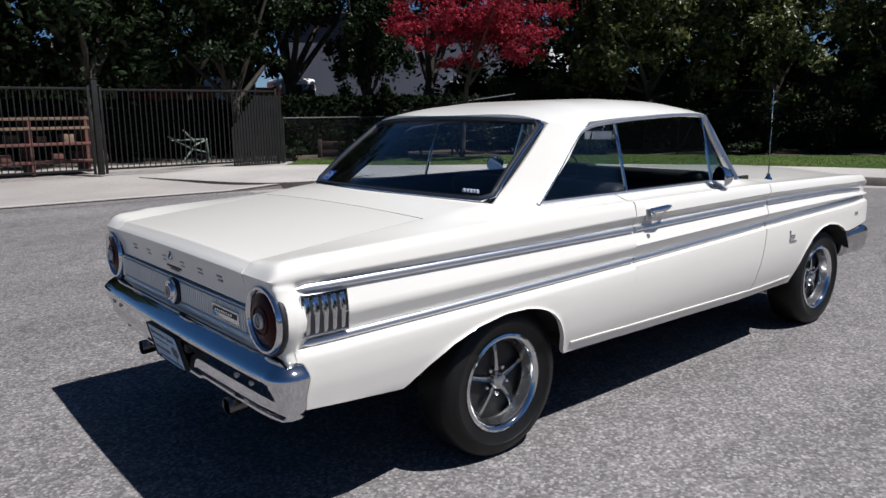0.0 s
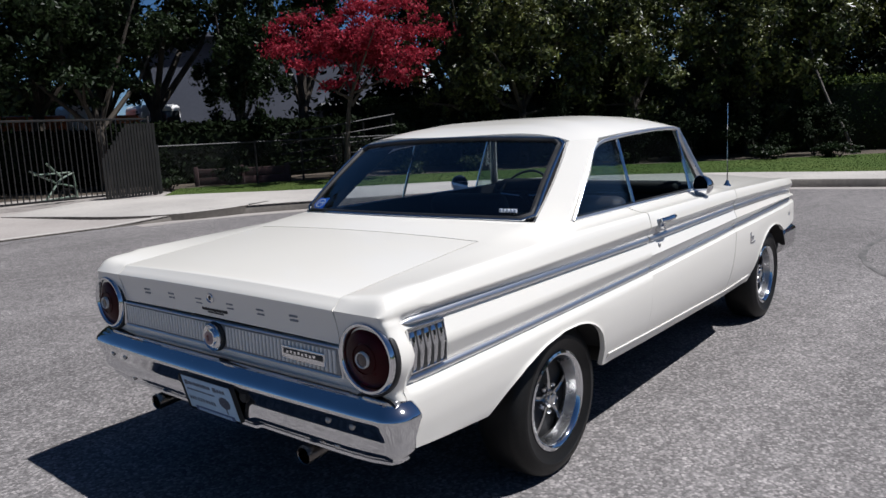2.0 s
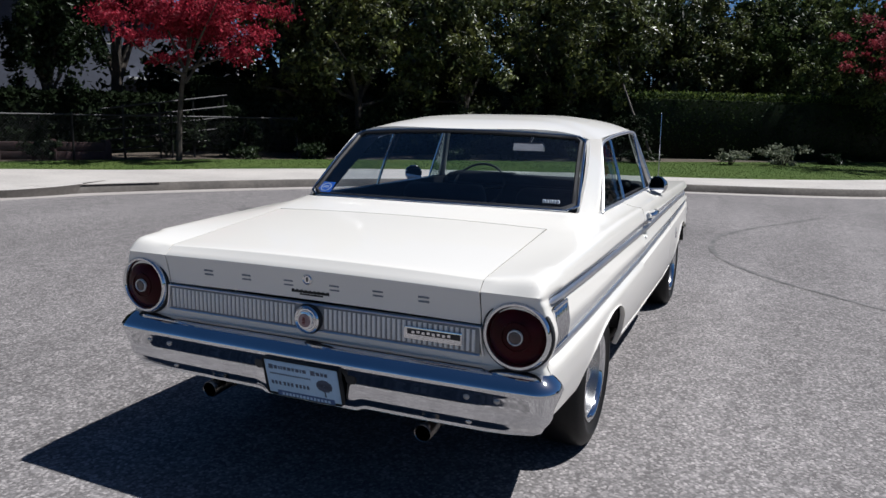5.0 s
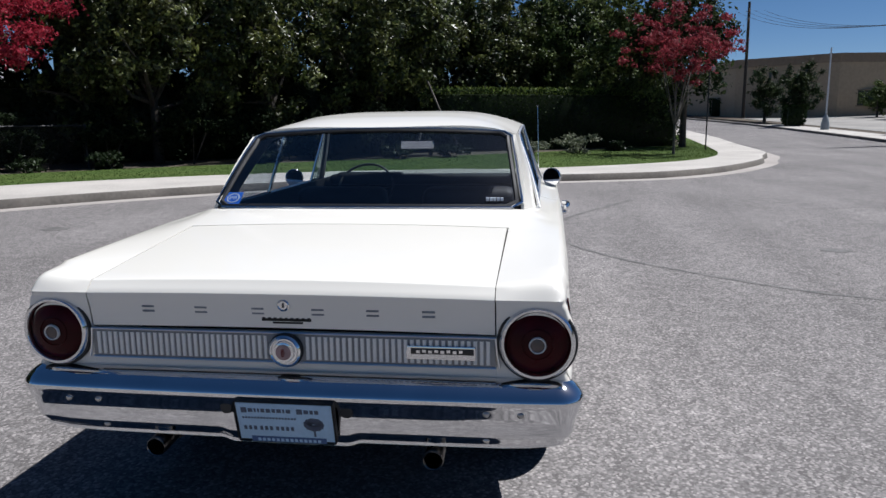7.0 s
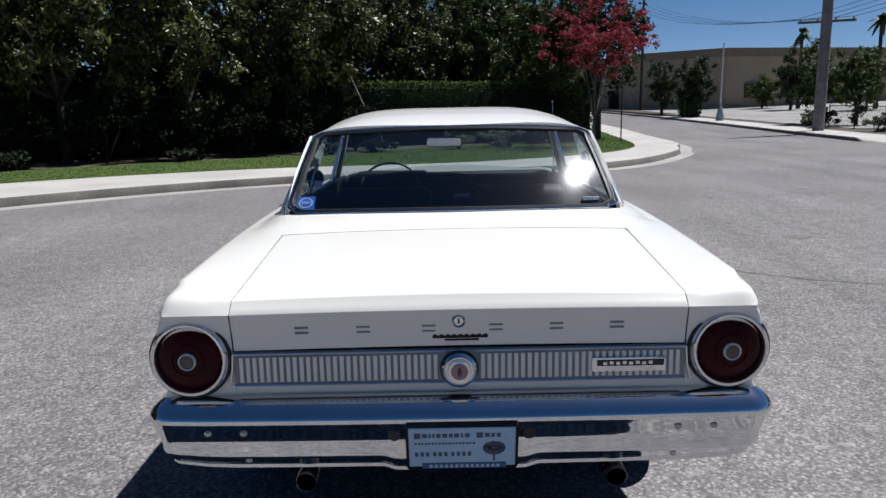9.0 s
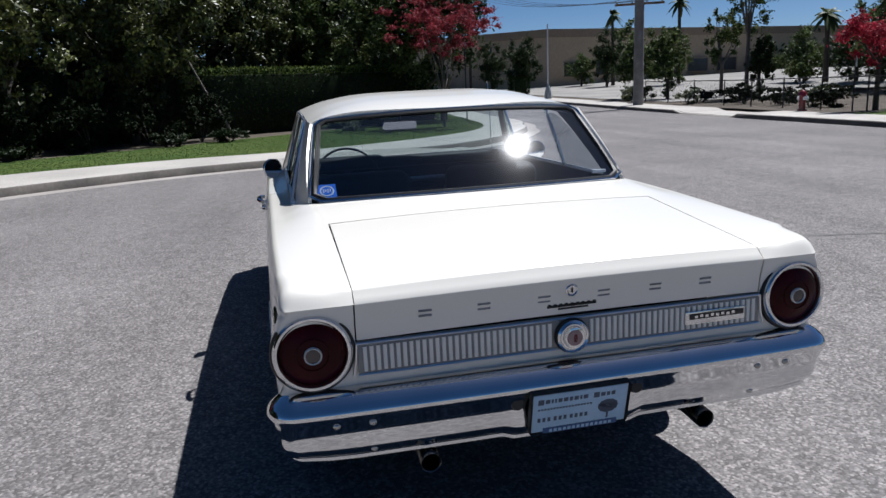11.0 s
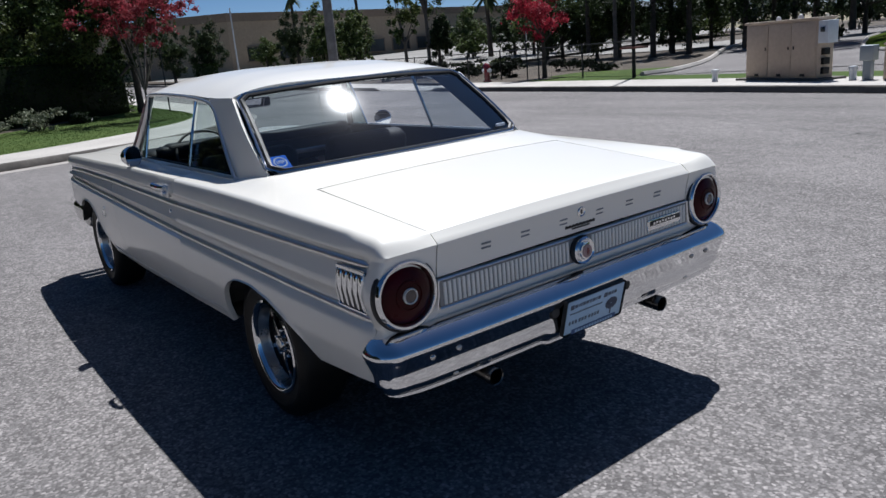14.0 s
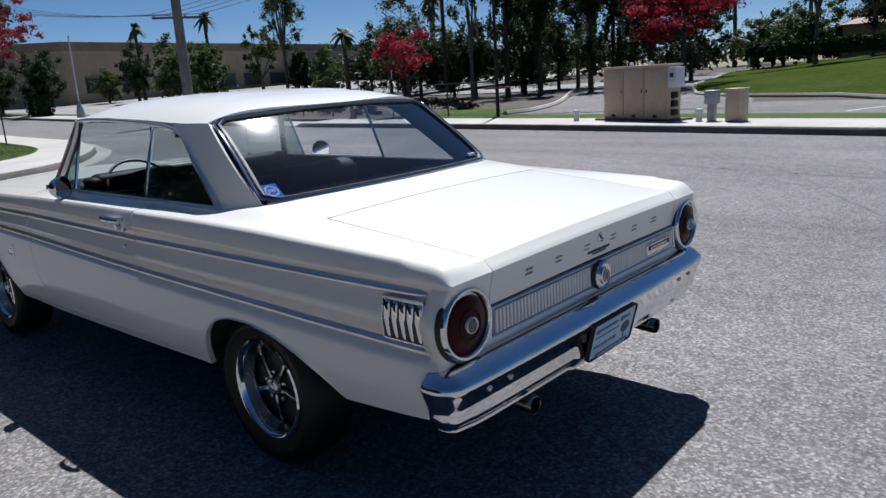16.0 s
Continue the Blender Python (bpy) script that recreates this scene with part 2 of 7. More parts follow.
LEAF_HEDGE = mat("leaf_hedge", (0.016, 0.031, 0.008), (0.026, 0.045, 0.012), 0.7, 0.6, island=0.5, translucent=0.15, spec=0.06)
# near-black copy for planting under trees; canopy shade is put into the colour
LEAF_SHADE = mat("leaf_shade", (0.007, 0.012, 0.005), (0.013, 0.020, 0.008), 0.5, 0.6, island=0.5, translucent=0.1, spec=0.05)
# pale green of hedge-top shoots, with the sunlight there put in
LEAF_TOP_LIT = mat("leaf_top_lit", (0.090, 0.135, 0.030), (0.130, 0.165, 0.040), 0.8, 0.5, island=0.5, translucent=0.35, spec=0.15)
LEAF_GROVE = mat("leaf_grove", (0.022, 0.036, 0.013), (0.042, 0.058, 0.021), 0.6, 0.55, island=0.7, translucent=0.22, spec=0.12)
LEAF_RED = mat("blossom_red", (0.33, 0.026, 0.046), (0.21, 0.016, 0.030), 0.8, 0.6, island=0.45, translucent=0.35, spec=0.15)
LEAF_PINK = mat("blossom_pink", (0.27, 0.042, 0.055), (0.17, 0.032, 0.040), 0.8, 0.6, island=0.45, translucent=0.35, spec=0.15)
LEAF_PALM = mat("palm_frond", (0.045, 0.065, 0.022), (0.07, 0.085, 0.03), 1, 0.5, island=0.4, translucent=0.15, spec=0.15)
LEAF_SILVER = mat("shrub_silver", (0.14, 0.16, 0.10), (0.20, 0.21, 0.15), 2, 0.6, island=0.4, translucent=0.2, spec=0.15)
LETTER = mat("dull_letter_metal", (0.20, 0.22, 0.25), (0.14, 0.15, 0.17), 30, 0.4, 0.6)
IRON = mat("wrought_iron", (0.011, 0.0105, 0.0105), (0.018, 0.017, 0.016), 6, 0.55, 0.4, grain=0.2, grain_scale=40)
GALV = mat("galvanised_steel", (0.045, 0.045, 0.045), (0.03, 0.03, 0.03), 3, 0.6, 0.5, grain=0.1, grain_scale=30)
WOOD = mat("weathered_wood", (0.22, 0.14, 0.09), (0.13, 0.09, 0.06), 3, 0.85, bump=0.5, bump_scale=30, grain=0.25, grain_scale=25)
SLEEPER = mat("old_sleeper", (0.055, 0.027, 0.026), (0.034, 0.019, 0.019), 3, 0.9, bump=0.5, bump_scale=30, grain=0.3, grain_scale=25)
POLE_GREY = mat("pole_grey_wood", (0.24, 0.23, 0.22), (0.16, 0.15, 0.145), 2, 0.85, bump=0.4, bump_scale=25, grain=0.2, grain_scale=25)
# blue-grey holds the tree shade that falls on this pale wall
WALL_SHADED = mat("render_in_shade", (0.125, 0.135, 0.175), (0.10, 0.11, 0.145), 0.3, 0.9, bump=0.1, bump_scale=20, grain=0.06, grain_scale=8)
WALL_TAN = mat("render_tan", (0.40, 0.31, 0.21), (0.34, 0.27, 0.19), 0.15, 0.9, bump=0.1, bump_scale=20, grain=0.08, grain_scale=4)
WALL_BROWN = mat("render_brown", (0.27, 0.20, 0.14), (0.22, 0.17, 0.12), 0.2, 0.9, grain=0.08, grain_scale=4)
ROOF_TILE = mat("roof_tile", (0.34, 0.22, 0.17), (0.27, 0.18, 0.14), 1.2, 0.85, bump=0.5, bump_scale=12, grain=0.2, grain_scale=9)
WINDOW_DARK = mat("dark_window", (0.03, 0.035, 0.04), (0.05, 0.055, 0.06), 0.5, 0.12)
CABINET = mat("cabinet_beige", (0.47, 0.37, 0.28), (0.42, 0.33, 0.25), 1.2, 0.55, grain=0.06, grain_scale=12)
CAB_WHITE = mat("meter_box_white", (0.62, 0.64, 0.66), (0.55, 0.57, 0.6), 3, 0.5, grain=0.05, grain_scale=20)
CAB_GREY = mat("pedestal_grey", (0.30, 0.33, 0.35), (0.25, 0.28, 0.30), 3, 0.5, 0.2)
WHITE_LINE = mat("road_paint", (0.6, 0.6, 0.58), (0.45, 0.45, 0.44), 3, 0.8, grain=0.2, grain_scale=25)
ORANGE = mat("orange_enamel", (0.55, 0.14, 0.03), (0.45, 0.11, 0.03), 2, 0.4)
WHITE_ENAMEL = mat("white_enamel", (0.75, 0.75, 0.74), (0.66, 0.66, 0.66), 2, 0.35)
RUST = mat("rusty_red_steel", (0.17, 0.062, 0.05), (0.10, 0.048, 0.04), 4, 0.8, grain=0.25, grain_scale=25)
# blue-grey stands for the haze of distance over dry hills
HILL = mat("hazy_hill", (0.115, 0.145, 0.18), (0.15, 0.165, 0.18), 0.01, 1.0, grain=0.2, grain_scale=0.06)


# ---- mesh tools ----
def finish(me, material, smooth=True, angle=35):
    if material:
        me.materials.append(material)
    if smooth:
        me.polygons.foreach_set("use_smooth", [True] * len(me.polygons))
        me.set_sharp_from_angle(angle=radians(angle))


def part(name, bm, material, parent, label="", smooth=True, angle=35, thick=0.0, kind=""):
    """Links a bmesh as one mesh object under a thing or a part."""
    bmesh.ops.recalc_face_normals(bm, faces=bm.faces)
    if thick:                       # an open shell faces away from the middle of its thing
        mid = Vector((1.2, 0.0, 0.75))
        if sum(f.normal.dot(f.calc_center_median() - mid) * f.calc_area() for f in bm.faces) < 0:
            bmesh.ops.reverse_faces(bm, faces=bm.faces)
        bm.edges.index_update()
        rim = [e.index for e in bm.edges if e.is_boundary]
    me = bpy.data.meshes.new(name)
    bm.to_mesh(me)
    bm.free()
    finish(me, material, smooth, angle)
    if thick and smooth:            # crisp cut edges
        for i in rim:
            me.edges[i].use_edge_sharp = True
    ob = new(name, me)
    ob.parent = parent
    if thick:
        mod = ob.modifiers.new("thickness", "SOLIDIFY")
        mod.thickness, mod.offset = abs(thick), (-1 if thick > 0 else 1)
    return tagged(ob, label=label, kind=kind)


def raw(name, verts, faces, material, parent=None, smooth=False, label="", kind=""):
    me = bpy.data.meshes.new(name)
    me.from_pydata(verts, [], faces)
    finish(me, material, smooth)
    ob = new(name, me)
    ob.parent = parent
    return tagged(ob, label=label, kind=kind)


def thing(name, at, label, category, group="", turn=0.0, kind=""):
    ob = new(name)
    ob.matrix_world = pose(*at, 0, 0, turn)
    ob.empty_display_size = 0.2
    return tagged(ob, label, category, group, kind)


def grid(cols, bm=None, close=False):
    """A sheet of quads from columns of points."""
    bm = bm or bmesh.new()
    vs = [[bm.verts.new(p) for p in c] for c in cols]
    n = len(vs)
    for i in range(n if close else n - 1):
        a, b = vs[i], vs[(i + 1) % n]
        for j in range(len(a) - 1):
            try:
                bm.faces.new((a[j], a[j + 1], b[j + 1], b[j]))
            except ValueError:
                pass
    return bm


def box(bm, cx, cy, cz, sx, sy, sz, bevel=0.0, m=None, segs=2):
    r = bmesh.ops.create_cube(bm, size=1, matrix=(m or Matrix()) @ Matrix.Translation((cx, cy, cz)) @ Matrix.Diagonal((sx, sy, sz, 1)))
    if bevel:
        es = {e for v in r["verts"] for e in v.link_edges}
        bmesh.ops.bevel(bm, geom=list(es), offset=bevel, segments=segs, affect="EDGES", profile=0.5)
    return bm


def tube(bm, pts, radii, sides=8, caps=True, flat=1.0):
    """A round (or flattened) tube along points."""
    pts = [Vector(p) for p in pts]
    if not hasattr(radii, "__len__"):
        radii = [radii] * len(pts)
    rings, ref = [], Vector((0, 0, 1))
    for i, p in enumerate(pts):
        d = (pts[min(i + 1, len(pts) - 1)] - pts[max(i - 1, 0)]).normalized()
        r = ref if abs(d.dot(ref)) < 0.95 else Vector((1, 0, 0))
        u = d.cross(r).normalized()
        w = u.cross(d).normalized()
        rings.append([bm.verts.new(p + (u * math.cos(a) * flat + w * math.sin(a)) * radii[i]) for a in [2 * math.pi * k / sides for k in range(sides)]])
    for a, b in zip(rings, rings[1:]):
        for k in range(sides):
            bm.faces.new((a[k], a[(k + 1) % sides], b[(k + 1) % sides], b[k]))
    if caps:
        bm.faces.new(rings[0][::-1])
        bm.faces.new(rings[-1])
    return bm


def revolve(bm, profile, m=None, sides=32, arc=2 * math.pi):
    """Profile points (radius, height) turned about the local z axis."""
    m = m or Matrix()
    full = arc > 6.28
    cols = []
    for k in range(sides if full else sides + 1):
        a = arc * k / sides
        cols.append([m @ Vector((r * math.cos(a), r * math.sin(a), h)) for r, h in profile])
    grid(cols, bm, close=full)
    bmesh.ops.remove_doubles(bm, verts=bm.verts, dist=1e-5)
    return bm


def prism(bm, outline, lo, hi, m=None):
    """An upright solid over a plan outline."""
    m = m or Matrix()
    a = [bm.verts.new(m @ Vector((x, y, lo))) for x, y in outline]
    b = [bm.verts.new(m @ Vector((x, y, hi))) for x, y in outline]
    bm.faces.new(a[::-1])
    bm.faces.new(b)
    n = len(a)
    for i in range(n):
        bm.faces.new((a[i], a[(i + 1) % n], b[(i + 1) % n], b[i]))
    return bm


def lerp(a, b, t):
    return a + (b - a) * t


def smooth_line(pts, n):
    """A curve through plan points, as n points at even steps."""
    p = [Vector(q) for q in pts]
    p = [2 * p[0] - p[1]] + p + [2 * p[-1] - p[-2]]
    out = []
    for i in range(1, len(p) - 2):
        for s in range(12):
            t = s / 12
            out.append(0.5 * (2 * p[i] + (p[i + 1] - p[i - 1]) * t + (2 * p[i - 1] - 5 * p[i] + 4 * p[i + 1] - p[i + 2]) * t * t + (3 * p[i] - p[i - 1] - 3 * p[i + 1] + p[i + 2]) * t ** 3))
    out.append(p[-2])
    d = [0.0]
    for a, b in zip(out, out[1:]):
        d.append(d[-1] + (b - a).length)
    k = len(out[0])
    cols = [np.interp(np.linspace(0, d[-1], n), d, [q[j] for q in out]) for j in range(k)]
    return [Vector(c) for c in zip(*cols)]


# ---- ground ----
def rise(x):
    """The street climbs gently away from the turning circle."""
    t = max(0.0, x - 26.0)
    return 0.024 * t * t / (t + 14.0)


def spline(pts, per=6):
    p = [Vector(q) for q in pts]
    p = [2 * p[0] - p[1]] + p + [2 * p[-1] - p[-2]]
    out = []
    for i in range(1, len(p) - 2):
        for s in range(per):
            t = s / per
            out.append(0.5 * (2 * p[i] + (p[i + 1] - p[i - 1]) * t + (2 * p[i - 1] - 5 * p[i] + 4 * p[i + 1] - p[i + 2]) * t * t + (3 * p[i] - p[i - 1] - 3 * p[i + 1] + p[i + 2]) * t ** 3))
    out.append(p[-2])
    return out


def sheet(name, xs, ys, zf, material, kind="structure", label="", category=""):
    v = [(x, y, zf(x, y)) for x in xs for y in ys]
    m = len(ys)
    f = [(i * m + j, (i + 1) * m + j, (i + 1) * m + j + 1, i * m + j + 1) for i in range(len(xs) - 1) for j in range(m - 1)]
    ob = raw(name, v, f, material, smooth=True)
    return tagged(ob, label, category or name, kind=kind)


def strip(name, a, b, za, zb, material, label, category):
    """A sheet between two plan lines with the same number of points."""
    v = [(p.x, p.y, za(p)) for p in a] + [(p.x, p.y, zb(p)) for p in b]
    n = len(a)
    ob = raw(name, v, [(i, n + i, n + i + 1, i + 1) for i in range(n - 1)], material, smooth=True)
    return tagged(ob, label, category, kind="structure")


def far_z(x, y):
    d = max(0.0, math.hypot(x - 20, y) - 95)
    return -0.35 + rise(min(x, 110)) + 0.012 * d


FAR = [-1800, -900, -400, -200, -110] + list(range(-80, 161, 10)) + [200, 300, 500, 900, 1800]
sheet("ground", FAR, FAR, lambda x, y: far_z(x, y) - 0.3, EARTH, label="dry open land reaching to the horizon", category="ground")
sheet("road", list(np.arange(-46, 30, 4.0)) + list(np.arange(30, 126, 4.0)), list(np.arange(-42, 34, 4.0)), lambda x, y: rise(x), ASPHALT,
      label="worn pale grey chip-seal asphalt turning circle and street", category="road")

NORTH_KERB = [(-16, 9.6), (-8, 9.9), (0, 9.6), (3.3, 9.45), (5.5, 9.05), (8.3, 7.5), (10.1, 5.85), (11.6, 3.9), (12.6, 1.9), (13.1, 0.0), (13.55, -1.5),
              (14.4, -3.3), (16.2, -5.5), (18.9, -7.3), (21, -7.95), (23.5, -8.3), (30, -9.0), (41, -9.8), (60, -9.4), (110, -4.5)]
NORTH_OUT = [(-16, 12.2), (-8, 12.3), (0, 12.2), (3.8, 12.2), (6.3, 12.9), (8.2, 10.7), (10.5, 8.7), (12.5, 6.2), (13.9, 3.3), (14.4, 0.7), (15.1, -1.0),
             (16.4, -3.0), (18.2, -4.8), (20.3, -5.9), (22.2, -6.45), (24.5, -6.85), (30, -7.5), (41, -8.2), (60, -7.8), (110, -2.9)]
NORTH_GRASS = [(-16, 17), (-8, 17), (0, 16.6), (5.5, 16), (7.6, 14.4), (10.2, 13.0), (12.6, 10.9), (15.2, 8.2), (17.4, 5.2), (19.0, 3.2), (20.8, 1.4),
               (22.5, -0.4), (24.4, -2.6), (26.2, -4.4), (27.4, -5.5), (28.4, -6.2), (30.5, -6.8), (41, -7.6), (60, -7.2), (110, -2.3)]
NORTH_KERB = [(x - 0.42 * w, y - 0.22 * w) for x, y in NORTH_KERB for w in [min(1.0, max(0.0, (x - 4) / 4), max(0.0, (18.5 - x) / 3.5))]]
NORTH_KERB = [(x - 0.1, y + 0.42) if 15 < x < 23 else (x, y) for x, y in NORTH_KERB]
nk, no_, ng = spline(NORTH_KERB), spline(NORTH_OUT), spline(NORTH_GRASS)
nfar = [Vector((p.x + 0.5 * max(0, p.x), 70.0 - 0.25 * max(0, p.x))) for p in ng]


def z_at(extra):
    return lambda p: rise(p.x) + extra


def apron(p):
    """How far the kerb stands up: it is dropped at the gateway."""
    return 0.03 + 0.12 * min(1.0, max(0.0, (p.x - 3.4) / 1.6))


def kerb_face(name, line, out, up, label, gutter=0.40):
    """Gutter, kerb face and kerb top along a line; out gives the outward side."""
    rows = []
    for i, p in enumerate(line):
        d = line[min(i + 1, len(line) - 1)] - line[max(i - 1, 0)]
        n = Vector((-d.y, d.x)).normalized() * out
        h = up(p)
        z = rise(p.x)
        rows.append([(*(p - n * gutter), z + 0.004), (*(p - n * 0.015), z + 0.006), (*(p + n * 0.015), z + h - 0.02), (*(p + n * 0.045), z + h), (*(p + n * 0.17), z + h + 0.002)])
    bm = grid(rows)
    ob = part(name, bm, KERB, None, angle=50)
    ob.data.materials.append(CONCRETE)
    ob.data.materials.append(DRIVE)
    ob.data.materials.append(ASPHALT)
    for k, f in enumerate(ob.data.polygons):              # dark face, worn grey gutter, pale top
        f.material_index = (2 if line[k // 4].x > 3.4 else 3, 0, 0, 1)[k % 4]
    return tagged(ob, label, "kerb", kind="structure")


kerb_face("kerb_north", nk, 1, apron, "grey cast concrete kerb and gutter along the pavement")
strip("lawn_north", no_[24:], ng[24:], z_at(0.15), z_at(0.17), GRASS_SOIL, "mown green lawn strip beside the pavement", "lawn")
strip("driveway_north", nk[6:28], [Vector((p.x * 1.12, 16.5)) for p in nk[6:28]], lambda p: rise(p.x) + apron(p) - 0.006, z_at(0.125), DRIVE,
      "worn grey concrete driveway apron before the gate", "driveway")
def drive_z(p):
    t = max(0.0, (p.y - 9.6) / 6.9)
    return lerp(0.028, 0.125, t)


ret = smooth_line([(5.6, 8.86), (4.95, 8.98), (4.35, 9.30), (3.78, 10.2), (3.42, 11.4), (2.95, 12.85)], 24)
ret_up = [lerp(0.130, 0.012, min(1.0, k / 23) ** 0.8) for k in range(24)]
inner = smooth_line([(6.3, 9.1), (6.2, 9.9), (6.1, 10.9), (5.9, 11.9), (5.5, 12.9), (4.9, 13.5)], 24)
corner = {k: (a, b, h) for k, (a, b, h) in enumerate(zip(ret, inner, ret_up))}
bm = grid([[(a.x, a.y, drive_z(a) + h), (a.x + 0.02, a.y + 0.01, drive_z(a) + h + 0.012), (*a.lerp(b, 0.5), 0.5 * (drive_z(a) + h) + 0.088), (b.x, b.y, 0.164)] for a, b, h in corner.values()])
tagged(part("pavement_corner", bm, CONCRETE, None), "pale concrete pavement corner beside the driveway", "pavement", kind="structure")
bm = grid([[(a.x - 0.015, a.y, drive_z(a) - 0.03), (a.x, a.y, drive_z(a) + h + 0.001)] for a, b, h in corner.values()])
tagged(part("kerb_return", bm, KERB, None), "dark concrete kerb tapering away along the driveway", "kerb", kind="structure")
strip("bed_north", ng, nfar, z_at(0.13), z_at(0.3), MULCH, "dark mulch and leaf litter under the trees", "ground")

SOUTH_KERB = [(-22, -9.4), (-14, -10.7), (-6, -12.0), (0.5, -12.95), (6.5, -13.9), (11.8, -14.65), (16.5, -15.2), (19.9, -15.55), (22.5, -15.9), (25.5, -16.35), (32, -17.0), (45, -17.6), (65, -17.2), (110, -13)]
SOUTH_KERB = [(x, y + 0.6) for x, y in SOUTH_KERB]
sk = spline(SOUTH_KERB)


def offset(line, d):
    out = []
    for i, p in enumerate(line):
        t = line[min(i + 1, len(line) - 1)] - line[max(i - 1, 0)]
        out.append(p + Vector((t.y, -t.x)).normalized() * d)
    return out


def south_up(p):
    return 0.15 if not 20.2 < p.x < 25.2 else 0.03


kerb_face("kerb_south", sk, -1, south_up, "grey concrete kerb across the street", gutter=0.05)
so, sg = offset(sk, 2.0), offset(sk, 3.5)


def south_z(x, y):
    """Level by the pavement, then a bank that climbs away."""
    line_y = float(np.interp(x, [p.x for p in sk], [p.y for p in sk]))
    d = max(0.0, line_y - y)
    bank = 0.055 * max(0.0, d - 8.5) * float(np.interp(x, [-40, 4, 14, 30], [1, 1, 0.35, 0.3]))
    return rise(x) + 0.15 + min(bank, 1.5)


vg = next(i for i, p in enumerate(so) if p.x > 16.6)
strip("verge_dry", so[vg:], sg[vg:], z_at(0.15), z_at(0.155), MULCH, "dry brown planting strip behind the pavement", "ground")
strip("verge_south", so[:vg + 1], sg[:vg + 1], z_at(0.15), z_at(0.155), GRASS_SOIL, "narrow green verge behind the pavement", "lawn")
sl = [offset(sk, d) for d in (3.5, 5.6, 8.6, 11.6, 15.6, 20.6, 28.6, 40, 60)]
lot_z = lambda p: south_z(p.x, p.y) - 0.005
for i, (a, b) in enumerate(zip(sl, sl[1:])):
    if i < 2:
        strip("lot_south", a[:32], b[:32], lot_z, lot_z, ASPHALT, "grey asphalt car park with faded lines", "car park")
        strip("land_south", a[31:], b[31:], lot_z, lot_z, MULCH, "dark planted ground behind the chain-link fence", "ground")
    else:
        strip("land_south", a, b, lot_z, lot_z, MULCH, "dry planted ground under the trees", "ground")
# the lawn bank behind the car park
L2 = lambda x, *t: float(np.interp(x, [a for a, _ in t], [b for _, b in t]))
bx, by = list(np.arange(-34, 7.6, 1.5)) + [8.0, 8.7, 9.3, 9.9, 10.5, 11.5, 12.5, 13.5, 14.5, 15.4, 16.2], np.arange(0, 24.1, 1.5)
bank_rows = []
for x in bx:
    y0 = float(np.interp(x, [p.x for p in sk], [p.y for p in sk])) - 8.6
    if x > 2:
        y0 = L2(x, (2, -21.9), (6, -23.3), (8, -24.3), (9.3, -25.8), (10.5, -28.5), (12.5, -33.5), (14.5, -41.0), (16.2, -46.6))
    bank_rows.append([(x, y0 - d, south_z(x, y0 - d) + 0.03 + (0.10 if d > 0.1 else 0.0)) for d in by])
tagged(part("lawn_bank", grid(bank_rows), BANK_GRASS, None), "sloping green lawn bank above the car park", "lawn", kind="structure")
bm = bmesh.new()
tube(bm, [(r[0][0], r[0][1] + 0.05, r[0][2] + 0.03) for r in bank_rows], 0.07, 6)
tagged(part("kerb_bank", bm, CONCRETE, None), "pale concrete edging kerb round the lawn bank", "kerb", kind="structure")
# driveway that climbs past the bank, with a pale kerb on its far side
dl = spline([(12.3, -17.6), (12.4, -19.5), (14.7, -24.9), (18.8, -32.5), (20.5, -36.8), (23.5, -43.0), (26.0, -50.0)])
dr_ = spline([(5.0, -19.0), (6.5, -23.4), (9.3, -25.9), (12.3, -33.2), (14.7, -41.5), (16.2, -46.4), (18.0, -53.0)])
strip("driveway_south", dl, dr_, lambda p: south_z(p.x, p.y) + 0.012, lambda p: south_z(p.x, p.y) + 0.012, ASPHALT, "grey asphalt driveway curving up past the lawn bank", "driveway")
bm = bmesh.new()
tube(bm, [(p.x + 0.1, p.y, south_z(p.x, p.y) + 0.05) for p in dl], 0.10, 6)
tagged(part("kerb_driveway", bm, CONCRETE, None), "pale concrete kerb along the driveway", "kerb", kind="structure")
strip("lawn_patch", [Vector((12.7 + 0.28 * k, -17.5 - 0.9 * k)) for k in range(6)], [Vector((17.5 + 0.1 * k, -18.5 - 0.42 * k)) for k in range(6)], lambda p: south_z(p.x, p.y) + 0.02, lambda p: south_z(p.x, p.y) + 0.02,
      GRASS_SOIL, "patch of green grass inside the chain-link fence", "lawn")
# faded parking bay lines
bm = bmesh.new()
for x in (-16, -13, -10, -7, -4, -1, 2):
    y0 = float(np.interp(x, [p.x for p in sk], [p.y for p in sk])) - 4.2
    z = south_z(x, y0) + 0.004
    vs = [bm.verts.new(p) for p in ((x, y0, z), (x + 0.1, y0, z), (x - 1.1, y0 - 3.6, z), (x - 1.2, y0 - 3.6, z))]
    bm.faces.new(vs)
tagged(part("bay_lines", bm, WHITE_LINE, None), "faded white parking bay lines", "road marking", kind="structure")


